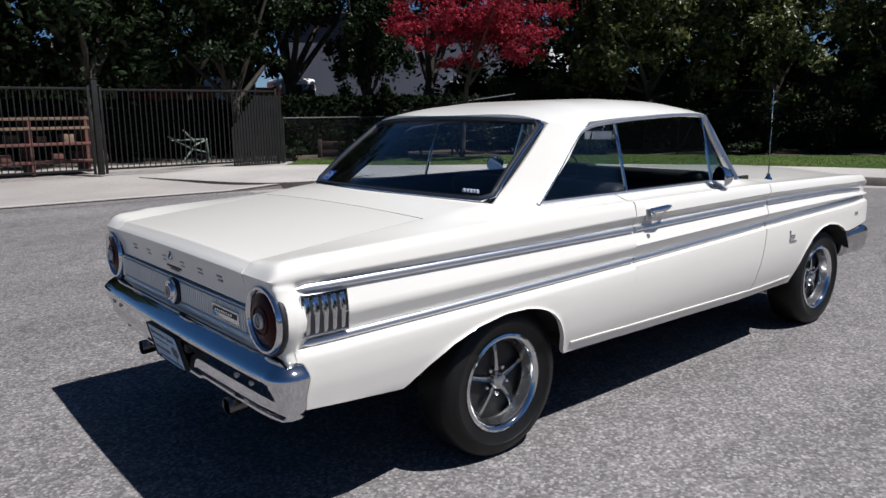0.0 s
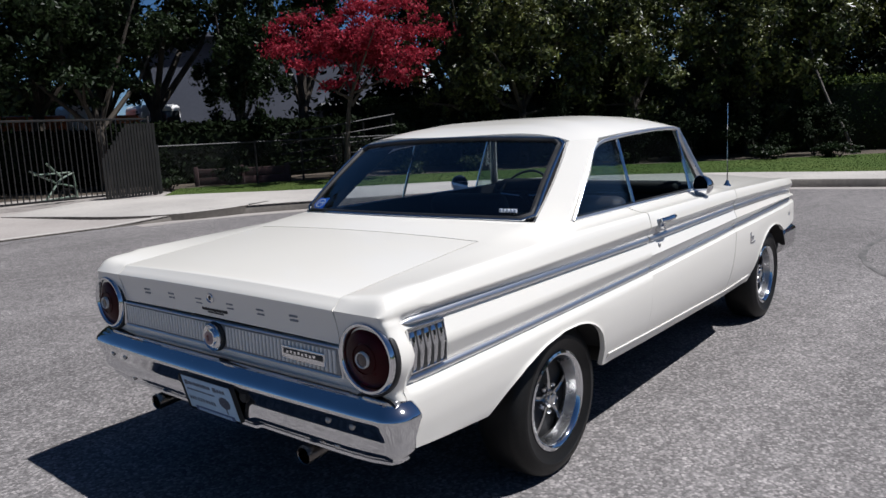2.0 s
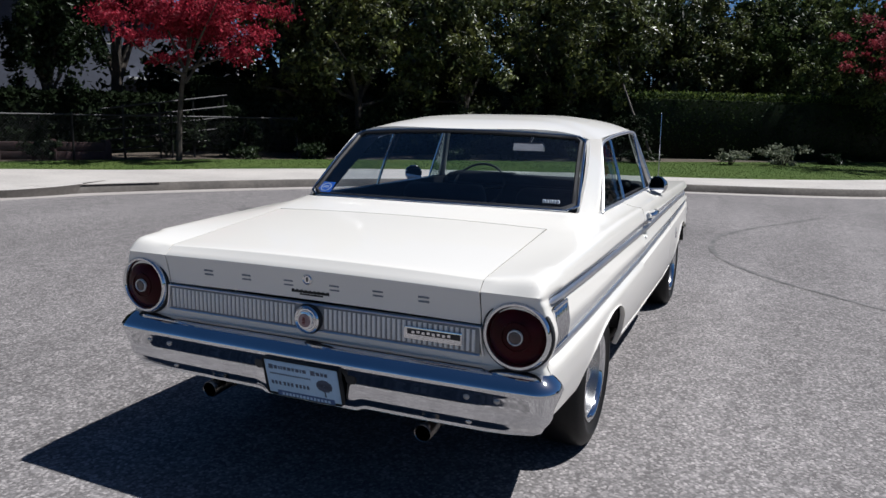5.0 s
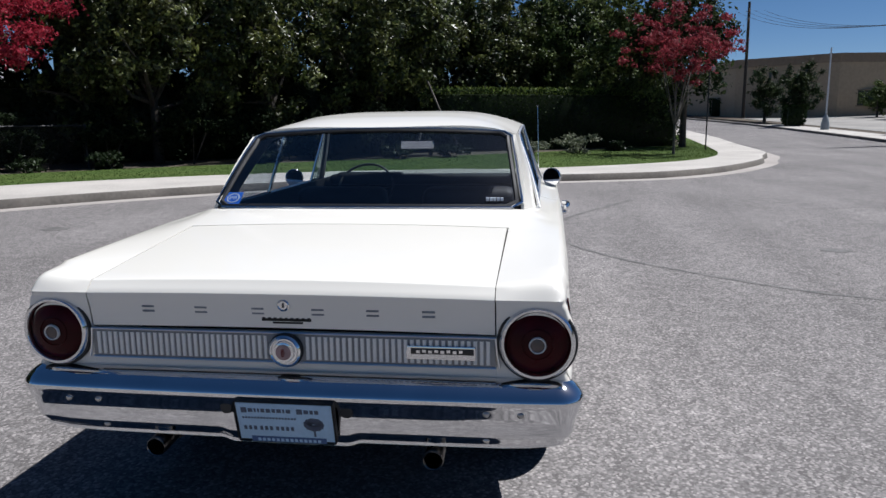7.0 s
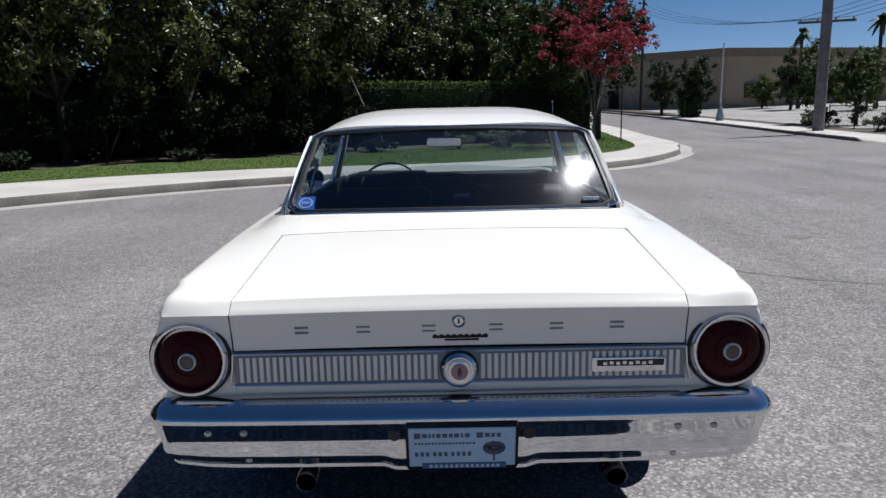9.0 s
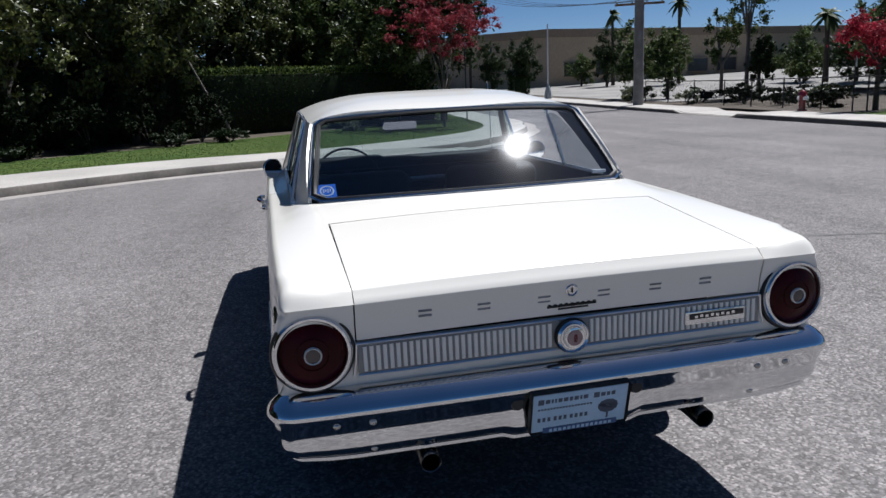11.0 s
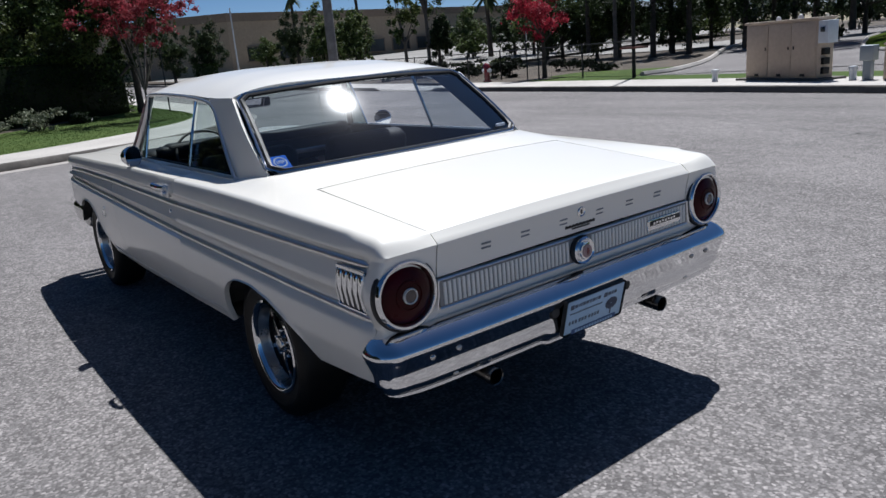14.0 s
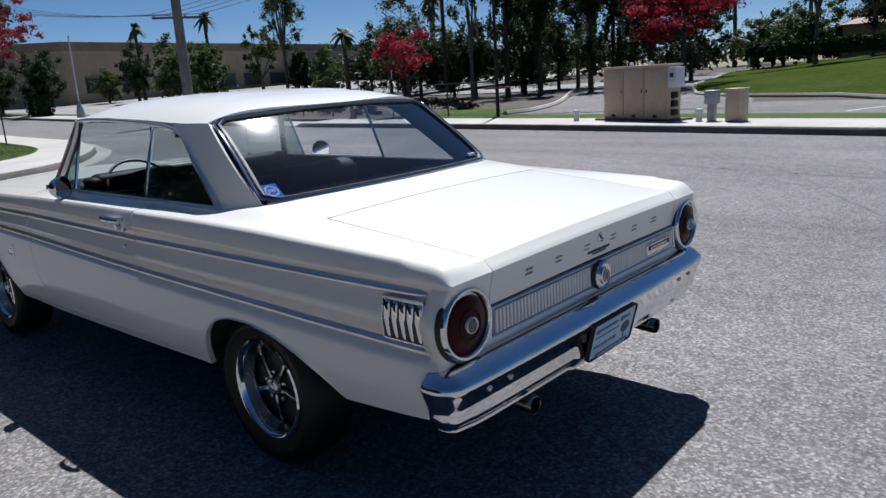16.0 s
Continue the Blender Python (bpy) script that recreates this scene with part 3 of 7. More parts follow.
def seal(name, pts, width, label, wob=0.02):
    """A thin dark band lying on the asphalt."""
    rng = random.Random(len(pts) * 7 + int(width * 1000))
    line = smooth_line(pts, 60)
    rows = []
    for i, p in enumerate(line):
        d = line[min(i + 1, 59)] - line[max(i - 1, 0)]
        n = Vector((-d.y, d.x)).normalized()
        w = width * (0.6 + 0.8 * rng.random()) / 2
        c = p + n * rng.uniform(-wob, wob)
        rows.append([(*(c - n * w), rise(p.x) + 0.003), (*(c + n * w), rise(p.x) + 0.003)])
    return tagged(part(name, grid(rows), TAR, None), label, "road mark", kind="structure")


seal("tyre_mark", [(9.6, -2.3), (8.6, -1.8), (7.5, -1.25), (6.6, -0.95), (5.7, -0.92), (4.92, -1.1), (4.25, -1.49), (3.79, -1.90), (3.32, -2.4), (2.95, -2.89), (2.7, -3.5), (2.4, -4.6)], 0.055, "curved dark tyre mark on the asphalt", 0.006)
seal("tyre_mark", [(6.2, -9.6), (4.77, -9.19), (3.67, -8.58), (2.12, -7.92), (0.6, -7.5), (-1.2, -7.3)], 0.05, "faint curved tyre mark on the asphalt", 0.006)
seal("tyre_mark", [(1.7, -6.3), (1.6, -7.2), (1.25, -8.1), (0.6, -7.7), (-0.3, -6.1), (-0.95, -5.1)], 0.04, "faint curved tyre mark on the asphalt", 0.006)
seal("road_crack", [(8.4, -4.5), (8.8, -6.5), (8.5, -8.6), (9.2, -11.2)], 0.03, "thin irregular crack across the asphalt", 0.06)
seal("road_crack", [(13.0, -8.5), (13.5, -10.5), (13.2, -13.0)], 0.04, "thin irregular crack across the asphalt", 0.06)
for px_, py_, rx_, ry_ in ((4.87, -3.76, 0.13, 0.17), (5.52, 5.46, 0.16, 0.22)):
    rngs = random.Random(int(px_ * 100))
    ring_ = [(px_ + rx_ * math.cos(a) * rngs.uniform(0.75, 1.1), py_ + ry_ * math.sin(a) * rngs.uniform(0.75, 1.1), 0.003) for a in np.linspace(0, 6.283, 22)[:-1]]
    tagged(raw("oil_stain", ring_, [tuple(range(21))], TAR), "small dark stain on the asphalt", "road mark", kind="structure")


def pavement(name, a, b, lo, hi, z, label, material):
    """Paving slabs between two lines, each a piece of its own with a narrow joint."""
    root = thing(name, (0, 0, 0), label, "pavement", kind="structure")
    for i in range(lo, hi):
        p, q, r, s_ = a[i], a[i + 1], b[i + 1], b[i]
        c = (p + q + r + s_) / 4
        bm = bmesh.new()
        ring = [c + (v - c) * (1 - 0.008 / max(0.3, (v - c).length)) for v in (p, q, r, s_)]
        low = [bm.verts.new((v.x, v.y, rise(v.x) + z(v) - 0.09)) for v in ring]
        top = [bm.verts.new((v.x, v.y, rise(v.x) + z(v))) for v in ring]
        bm.faces.new(top)
        for k in range(4):
            bm.faces.new((low[k], low[(k + 1) % 4], top[(k + 1) % 4], top[k]))
        part("slab", bm, material, root, smooth=False)
    return root


def inset_line(a, b, inset):
    """Every line point moved in from the kerb."""
    return [p + (q - p).normalized() * inset for p, q in zip(a, b)]


pavement("pavement_north", inset_line(nk, no_, 0.17), no_, 20, 106, lambda v: apron(v) + 0.002, "pale concrete pavement of broad jointed slabs", CONCRETE)
pavement("pavement_south", inset_line(sk, so, 0.17), so, 8, 70, lambda v: 0.152 if not 20.2 < v.x < 25.2 else 0.05, "pale concrete pavement across the street", CONCRETE)


# ---- the car ----
car = thing("car", (0, 0, 0), "cream-white 1960s two-door hardtop coupe with chrome trim, parked on asphalt", "car")
CAR_LEAN = pose(0, 0, -0.0056, -0.4)          # the body sits slightly low on its left springs
car.matrix_world = CAR_LEAN
L = lambda x, *t: float(np.interp(x, [a for a, _ in t], [b for _, b in t]))


def half_width(x):
    return L(x, (-0.97, 0.843), (-0.8, 0.854), (-0.4, 0.864), (0.8, 0.874), (2.0, 0.870), (2.9, 0.850), (3.2, 0.838), (3.38, 0.822), (3.46, 0.806))


def z_shoulder(x):
    return L(x, (-0.97, 0.866), (-0.2, 0.876), (0.7, 0.893), (2.0, 0.903), (2.8, 0.889), (3.2, 0.876), (3.38, 0.874), (3.43, 0.862), (3.46, 0.848))


def z_crest(x):
    """Top of the fender line, above the shoulder crease."""
    return L(x, (-0.97, 0.917), (-0.85, 0.927), (-0.5, 0.940), (-0.1, 0.954), (0.26, 0.960), (1.2, 0.961), (1.8, 0.958), (2.4, 0.945), (3.0, 0.931), (3.36, 0.914), (3.42, 0.902), (3.46, 0.875))


def z_upper(x):
    return L(x, (-0.97, 0.832), (0.8, 0.838), (2.0, 0.852), (2.8, 0.843), (3.2, 0.828), (3.46, 0.805))


def z_lower(x):
    return L(x, (-0.97, 0.660), (0.8, 0.703), (2.0, 0.738), (2.8, 0.752), (3.46, 0.762))


def z_bottom(x):
    return L(x, (-0.97, 0.455), (-0.52, 0.425), (-0.42, 0.49), (-0.32, 0.545), (-0.2, 0.588), (-0.06, 0.612), (0.06, 0.610), (0.12, 0.598), (0.17, 0.580), (0.21, 0.556), (0.245, 0.522), (0.272, 0.480),
             (0.292, 0.43), (0.306, 0.385), (0.316, 0.360), (1.85, 0.328), (2.36, 0.335), (2.385, 0.42), (2.44, 0.52), (2.53, 0.595), (2.64, 0.638), (2.76, 0.650), (2.88, 0.634),
             (2.98, 0.600), (3.03, 0.575), (3.10, 0.570), (3.46, 0.60))


def inner_edge(x):
    y = L(x, (-0.97, 0.632), (-0.26, 0.636), (-0.08, 0.652), (0.055, 0.688), (0.16, 0.716), (0.26, 0.735), (1.80, 0.742), (2.0, 0.70), (3.0, 0.66), (3.46, 0.60))
    z = L(x, (-0.97, 0.897), (-0.26, 0.966), (-0.08, 0.990), (0.055, 0.998), (0.16, 0.990), (0.26, 0.981), (1.80, 0.984), (2.0, 0.968), (3.0, 0.931), (3.36, 0.912), (3.42, 0.900), (3.46, 0.875))
    return y, z


def rear_x(y, z):
    base = L(z, (0.42, -0.935), (0.60, -0.952), (0.66, -0.958), (0.75, -0.963), (0.80, -0.969), (0.862, -0.984), (0.880, -0.978), (0.895, -0.964), (0.91, -0.950), (0.925, -0.93))
    return base + 0.075 * max(0.0, (abs(y) - 0.70) / 0.14) ** 2.2


def arch_lip(x):
    """The pressed lip round the wheel openings stands slightly proud."""
    return 0.007 * max(0.0, min(1.0, 6 * (x + 0.48), 6 * (0.42 - x)), min(1.0, 6 * (x - 2.26), 6 * (3.12 - x)))


def side_column(x):
    w, zl, zu, zs, zb, zt = half_width(x), z_lower(x), z_upper(x), z_shoulder(x), z_bottom(x), z_crest(x)
    pts = []
    top = zl - 0.048
    for k in range(9):
        t = k / 8
        z = lerp(zb, top, t ** 1.3)
        y = w + L(z, (0.30, -0.075), (0.36, -0.042), (0.44, -0.014), (0.53, 0.002), (0.60, 0.006), (0.70, 0.004))
        if k < 2:
            y += arch_lip(x) * (1 - 0.6 * k)
        pts.append((y, z))
    mid = lerp(zl, zu, 0.47)
    belt = [(w - 0.024, zl + 0.010), (w - 0.001, mid), (w - 0.026, zu - 0.010)]
    pts += [(w + 0.001, zl - 0.026), (w - 0.020, zl - 0.012)]
    pts += [(lerp(a[0], b[0], k / 4), lerp(a[1], b[1], k / 4)) for a, b in zip(belt, belt[1:]) for k in range(4)] + [belt[2]]
    pts += [(w - 0.028, zu + 0.003), (w - 0.027, zu + 0.012), (w - 0.0255, lerp(zu, zs, 0.55)),
            (w - 0.0125, zs - 0.006), (w - 0.009, zs), (w - 0.010, zs + 0.006), (w - 0.015, lerp(zs, zt, 0.45)), (w - 0.022, lerp(zs, zt, 0.8)), (w - 0.031, lerp(zs, zt, 0.97)), (w - 0.044, zt)]
    yi, zi = inner_edge(x)
    y0, z0 = pts[-1]
    for k in range(1, 8):
        t = k / 7
        cove = min(1.0, max(0.0, (x + 0.30) / 0.30))
        flat = math.sin(math.pi / 2 * t) if zi > z0 else t          # the top lies flush with the lid
        pts.append((lerp(y0, yi, t), lerp(z0, zi, lerp(flat, t * t * (3 - 2 * t), cove)) - 0.003 * cove * math.sin(math.pi * t)))
    return pts


def shear(x, z):
    """Door edges lean."""
    return x + 0.22 * max(0.0, 1 - abs(x - 1.985) / 0.36) * (z - 0.93) + 0.06 * max(0.0, 1 - abs(x - 0.757) / 0.3) * (z - 0.93)


def side_panel(xs, s, wrap=False):
    cols = []
    for i, x in enumerate(xs):
        col = []
        for y, z in side_column(x):
            px = rear_x(y, z) if wrap and i == 0 else shear(x, z)
            col.append((px, s * y, z))
        # flange turned inwards along the lower edge
        x0, y0, z0 = col[0]
        cols.append([(x0, y0 - s * 0.022, z0 + 0.003), (x0, y0 - s * 0.010, z0 - 0.001)] + col)
    return grid(cols)


def span(a, b, step=0.025):
    return list(np.linspace(a, b, max(2, int(round(abs((b - a) / step))) + 1)))


def tail_x(z):
    return L(z, (0.42, -0.935), (0.60, -0.952), (0.66, -0.958), (0.75, -0.963), (0.80, -0.969), (0.866, -0.984))


def lamp_bulge(y, z, amount):
    """The skin swells round the tail lamp, which is wider than the wing."""
    d = abs(z - 0.738) / 0.125
    return lerp(y, max(y, 0.867), amount * math.cos(d * math.pi / 2) ** 2) if d < 1 else y


def quarter_panel(s):
    """Wing from the door to the tail, with its bevelled rear end round the lamp."""
    cols = []
    for x in span(0.753, 0.33, 0.03) + span(0.32, 0.10, 0.011) + span(0.08, -0.872, -0.025) + [-0.882, -0.890, -0.898, -0.906, -0.914, -0.922]:
        t = min(1.0, max(0.0, (-0.84 - x) / 0.088))
        col = []
        for j, (y, z) in enumerate(side_column(x)):
            if 9 <= j <= 21:                      # the creases die away behind the gill ornament
                y = lerp(y, half_width(x) - 0.010, min(1.0, max(0.0, (-0.897 - x) / 0.030)))
            col.append((x, s * lamp_bulge(y, z, t * t * (3 - 2 * t)), z))
        x0, y0, z0 = col[0]
        cols.append([(x0, y0 - s * 0.022, z0 + 0.003), (x0, y0 - s * 0.010, z0 - 0.001)] + col)
    base = side_column(-0.945)
    last = []
    for k, kx in ((0.0, 0.0), (0.2, 0.30), (0.45, 0.58), (0.72, 0.82), (0.92, 0.96), (1.0, 1.0)):
        col = []
        for j, (y, z) in enumerate(base):
            if 9 <= j <= 21:
                y = half_width(-0.945) - 0.010
            side = 1.0 if y > 0.79 else max(0.0, (y - 0.66) / 0.13)
            zz = z - k * max(0.0, z - 0.866)
            yy = lamp_bulge(y - 0.020 * side * (1 - math.sqrt(1 - k * k)), zz, 1.0)
            xe = tail_x(zz)
            above = 1.0 if z > 0.867 else 0.0
            col.append((xe + 0.036 * (1 - lerp(kx, k, above)), s * yy, zz))
        last = col
        x0, y0, z0 = col[0]
        cols.append([(x0, y0 - s * 0.022, z0 + 0.003), (x0, y0 - s * 0.010, z0 - 0.001)] + col)
    bm = grid(cols)
    face = [p for p in last if p[2] < 0.8655] + [(-0.984, s * 0.806, 0.866)]
    grid([[(tail_x(p[2]), lerp(p[1], s * 0.634, t), p[2]) for t in (0, 0.25, 0.5, 0.75, 1)] for p in face], bm)
    bmesh.ops.remove_doubles(bm, verts=bm.verts, dist=0.0008)
    corner = [v for v in bm.verts if v.co.x < -0.80 and v.co.z > 0.845 and abs(v.co.y) > 0.665 and not v.is_boundary]
    for _ in range(7):                      # the pressed corner over the lamp is softly rounded
        bmesh.ops.smooth_vert(bm, verts=corner, factor=0.5, use_axis_x=True, use_axis_y=True, use_axis_z=True)
    return bm


for s in (-1, 1):
    part("rear_quarter", quarter_panel(s), PAINT, car, thick=0.006, angle=48)
    door = part("door", side_panel(span(0.759, 1.981), s), PAINT, car, thick=0.012, angle=30)
    part("front_fender", side_panel(span(1.987, 3.45), s), PAINT, car, thick=0.012, angle=30)

for s in (-1, 1):                      # sill below the door, with its pressed upper edge
    cols = []
    for x in span(0.345, 2.33, 0.08):
        zb, w = z_bottom(x), half_width(x)
        edge = [(0.050, -0.012), (0.048, -0.0075), (0.040, -0.0065), (0.030, -0.009), (0.012, -0.020), (0.0, -0.030), (-0.004, -0.045)]
        cols.append([(x, s * (w + L(zb + h, (0.30, -0.075), (0.36, -0.042), (0.44, -0.014)) + 0.012 + o), zb + h) for h, o in edge])
    part("rocker_panel", grid(cols), PAINT, car, thick=0.004, angle=40)

# boot lid: top, rolled edge and rear face in one
lid_path = [(x, inner_edge(x)[1]) for x in np.linspace(-0.263, -0.938, 14)] + [(-0.9465, 0.8985), (-0.9500, 0.8970), (-0.9520, 0.8950), (-0.968, 0.8805), (-0.9832, 0.8680), (-0.9845, 0.865), (-0.983, 0.858), (-0.972, 0.82), (-0.967, 0.79), (-0.964, 0.757)]
cols = []
for v in np.linspace(-1, 1, 31):
    crown = 0.012 * (1 - v * v)
    cols.append([(x - 0.006 * (1 - v * v) * (1 if x < -0.9 else 0), 0.6297 * v, z + (crown if x > -0.955 else crown * 0.6)) for x, z in lid_path])
lid = part("boot_lid", grid(cols), PAINT, car, thick=0.012)
# panel under the rear window
cols = []
for v in np.linspace(-1, 1, 29):
    xb = -0.072 + 0.125 * v * v
    cols.append([(x, v * inner_edge(x)[0], inner_edge(x)[1] + lerp(0.012, 0.026, (x + 0.257) / 0.2) * (1 - v * v)) for x in np.linspace(-0.257, xb, 9)])
part("rear_deck", grid(cols), PAINT, car, thick=0.01)
# lower tail panel
cols = [[(rear_x(y, z), y, z) for z in np.linspace(0.44, 0.751, 12)] for y in np.linspace(-0.6335, 0.6335, 20)]
part("tail_panel", grid(cols), PAINT, car, thick=0.01)

# bonnet, cowl and nose
cols = []
for v in np.linspace(-1, 1, 21):
    cols.append([(x, v * (inner_edge(x)[0] - 0.004), inner_edge(x)[1] + 0.03 * (1 - v * v)) for x in np.linspace(2.06, 3.42, 20)])
part("bonnet", grid(cols), PAINT, car, thick=0.01)
cols = []
for v in np.linspace(-1, 1, 21):
    xa = 1.80 + 0.215 * (1 - v * v)
    cols.append([(lerp(xa, 2.055, t), v * inner_edge(lerp(xa, 2.055, t))[0], inner_edge(lerp(xa, 2.055, t))[1] + 0.028 * (1 - v * v)) for t in np.linspace(0, 1, 5)])
part("cowl", grid(cols), PAINT, car, thick=0.01)
cols = [[(3.43 + 0.02 * (1 - (y / 0.76) ** 2), y, z) for z in np.linspace(0.54, 0.86, 6)] for y in np.linspace(-0.78, 0.78, 12)]
part("grille", grid(cols), BLACK, car, thick=0.02)


# roof and pillars
def roof_mid(x):
    return L(x, (0.34, 1.334), (0.42, 1.360), (0.55, 1.386), (0.8, 1.410), (1.15, 1.420), (1.45, 1.410), (1.62, 1.384), (1.74, 1.342))


def roof_edge(x):
    return L(x, (0.34, 1.292), (0.44, 1.302), (0.62, 1.302), (0.72, 1.308), (0.9, 1.320), (1.3, 1.336), (1.5, 1.338), (1.66, 1.328), (1.74, 1.31))


cols = []
for v in np.linspace(-1, 1, 41):
    a, b = 0.365 + 0.075 * v * v, 1.735 - 0.085 * v * v
    col = []
    for t in np.linspace(0, 1, 30):
        x = lerp(a, b, t)
        e, c = roof_edge(x), roof_mid(x)
        col.append((x, 0.636 * v, e + (c - e) * (1 - abs(v) ** 4.4)))
    cols.append(col)
part("roof", grid(cols), PAINT, car, thick=0.02)

for s in (-1, 1):
    # sail panel between rear window and quarter glass
    cols = []
    for t in np.linspace(0, 1, 9):
        xb = lerp(0.050, 0.262, t)
        b = Vector((xb, s * inner_edge(xb)[0], inner_edge(xb)[1]))
        xt = lerp(0.425, 0.70, t)
        top = Vector((xt, s * 0.636, roof_edge(xt) + 0.002))
        col = []
        for u in np.linspace(0, 1, 12):
            p = b.lerp(top, u)
            p.y += s * 0.012 * math.sin(math.pi * u)
            if t > 0.6:
                p.x -= (t - 0.6) / 0.4 * 0.05 * max(0, u - 0.55) / 0.45 * (1 - u) * 2
            col.append(p)
        cols.append(col)
    part("sail_panel", grid(cols), PAINT, car, thick=0.015)
    part("pillar_trim", grid([[Vector((p.x, p.y - s * 0.030, p.z)) for p in c] for c in cols]), VINYL, car, "black pillar trim")
    # windscreen pillar
    bm = bmesh.new()
    tube(bm, [(1.80, s * 0.735, 0.978), (1.745, s * 0.695, 1.09), (1.69, s * 0.655, 1.21), (1.648, s * 0.625, 1.318)], [0.026, 0.024, 0.022, 0.022], 8)
    part("windscreen_pillar", bm, CHROME_DULL, car)
    # bright drip rail from the sail panel round to the pillar foot
    rail = [(0.252, s * 0.748, 0.982), (0.36, s * 0.724, 1.068), (0.47, s * 0.694, 1.154), (0.56, s * 0.668, 1.222), (0.63, s * 0.650, 1.262), (0.71, s * 0.642, 1.286), (0.82, s * 0.640, 1.299),
            (1.0, s * 0.640, 1.312), (1.3, s * 0.640, 1.325), (1.5, s * 0.639, 1.328), (1.60, s * 0.638, 1.325), (1.645, s * 0.640, 1.312), (1.70, s * 0.670, 1.22), (1.755, s * 0.710, 1.10), (1.815, s * 0.752, 0.982)]
    bm = bmesh.new()
    tube(bm, smooth_line(rail, 48), 0.0085, 8, flat=0.85)
    part("drip_rail", bm, TRIM, car, "polished drip rail and window surround")
    # belt moulding
    bm = bmesh.new()
    tube(bm, [(x, s * 0.742, 0.985) for x in (0.25, 0.7, 1.2, 1.81)], 0.009, 6)
    part("belt_moulding", bm, TRIM, car)
    # quarter glass with its bright post, vent glass with its post
    q = [(0.265, 0.735, 0.985), (0.845, 0.738, 0.985), (0.872, 0.642, 1.285), (0.74, 0.640, 1.275), (0.655, 0.645, 1.252), (0.58, 0.660, 1.21)]
    bm = bmesh.new()
    bm.faces.new([bm.verts.new((x, s * (y - 0.012), z)) for x, y, z in q])
    part("quarter_glass", bm, GLASS_TINT, car, smooth=False, thick=0.004)
    bm = bmesh.new()
    tube(bm, [(0.850, s * 0.737, 0.985), (0.862, s * 0.69, 1.14), (0.876, s * 0.640, 1.292)], 0.0085, 6)
    part("quarter_post", bm, CHROME, car)
    bm = bmesh.new()
    bm.faces.new([bm.verts.new(p) for p in ((1.585, s * 0.725, 0.987), (1.785, s * 0.725, 0.987), (1.655, s * 0.632, 1.30), (1.615, s * 0.632, 1.31))])
    part("vent_glass", bm, GLASS, car, smooth=False, thick=0.004)
    bm = bmesh.new()
    tube(bm, [(1.582, s * 0.732, 0.985), (1.598, s * 0.685, 1.15), (1.615, s * 0.636, 1.315)], 0.0075, 6)
    part("vent_post", bm, CHROME, car)

# rear window, its bright surround and its rubber
def rear_glass_point(v, u):
    lo = Vector((-0.066 + 0.122 * v * v, 0.672 * v, 1.018 - 0.014 * v * v))
    hi = Vector((0.362 + 0.072 * v * v, 0.606 * v, 1.328 - 0.022 * v * v))
    p = lo.lerp(hi, u)
    p.x -= 0.006 * math.sin(math.pi * u)
    p.z += 0.008 * math.sin(math.pi * u)
    return p


part("rear_window", grid([[rear_glass_point(v, u) for u in np.linspace(0.02, 0.99, 10)] for v in np.linspace(-0.985, 0.985, 25)]), GLASS_REAR, car, "tinted curved rear window glass")
r_edge = [rear_glass_point(v, 0.0) for v in np.linspace(-0.93, 0.93, 17)] + [rear_glass_point(1, u) for u in np.linspace(0.06, 0.94, 10)] + [rear_glass_point(v, 1.0) for v in np.linspace(0.95, -0.95, 17)] + [rear_glass_point(-1, u) for u in np.linspace(0.94, 0.06, 10)]
nrm = Vector((-0.62, 0, 0.78))
for name, mt, rad, lift, scale in (("window_surround", CHROME, 0.0065, 0.005, 1.014), ("window_rubber", GASKET, 0.011, 0.003, 0.982)):
    c0 = Vector((0.19, 0, 1.16))
    ring = [c0 + (p - c0) * scale + nrm * lift for p in r_edge]
    bm = bmesh.new()
    tube(bm, ring + ring[:1], rad, 6, caps=False)
    part(name, bm, mt, car)


# windscreen
def screen_point(v, u):
    lo = Vector((2.01 - 0.205 * v * v, 0.725 * v, 0.985 + 0.02 * (1 - v * v)))
    hi = Vector((1.735 - 0.085 * v * v, 0.615 * v, 1.335 - 0.015 * v * v))
    return lo.lerp(hi, u)


part("windscreen", grid([[screen_point(v, u) for u in np.linspace(0.0, 1, 8)] for v in np.linspace(-0.985, 0.985, 21)]), GLASS, car)
bm = bmesh.new()
tube(bm, [screen_point(v, 1.0) + Vector((0, 0, 0.004)) for v in np.linspace(-1, 1, 15)], 0.013, 6)
part("screen_header", bm, CHROME, car)

# side trim spears, split at the door gaps
for s in (-1, 1):
    for zf, dy in ((z_upper, -0.022), (z_lower, -0.017)):
        for a, b in ((-0.905, 0.75), (0.762, 1.96), (1.98, 3.30)):
            bm = bmesh.new()
            xs = span(a, b, 0.12)
            if a < 0:
                xs = [a, a + 0.012, a + 0.035] + xs[1:]
            rows = []
            for x in xs:
                k = lerp(0.2, 1.0, min(1.0, (x - a) / 0.03)) if a < 0 else 1.0
                rows.append([(shear(x, zf(x)), s * (half_width(x) + dy + o * k), zf(x) + h * k) for o, h in ((-0.004, 0.0115), (0.001, 0.0110), (0.0045, 0.0070), (0.0068, 0.0020), (0.0075, -0.002), (0.0072, -0.0060), (0.004, -0.0100), (-0.004, -0.0115))])
            grid(rows, bm)
            part("side_trim", bm, TRIM, car, "slim bright body-side spear")

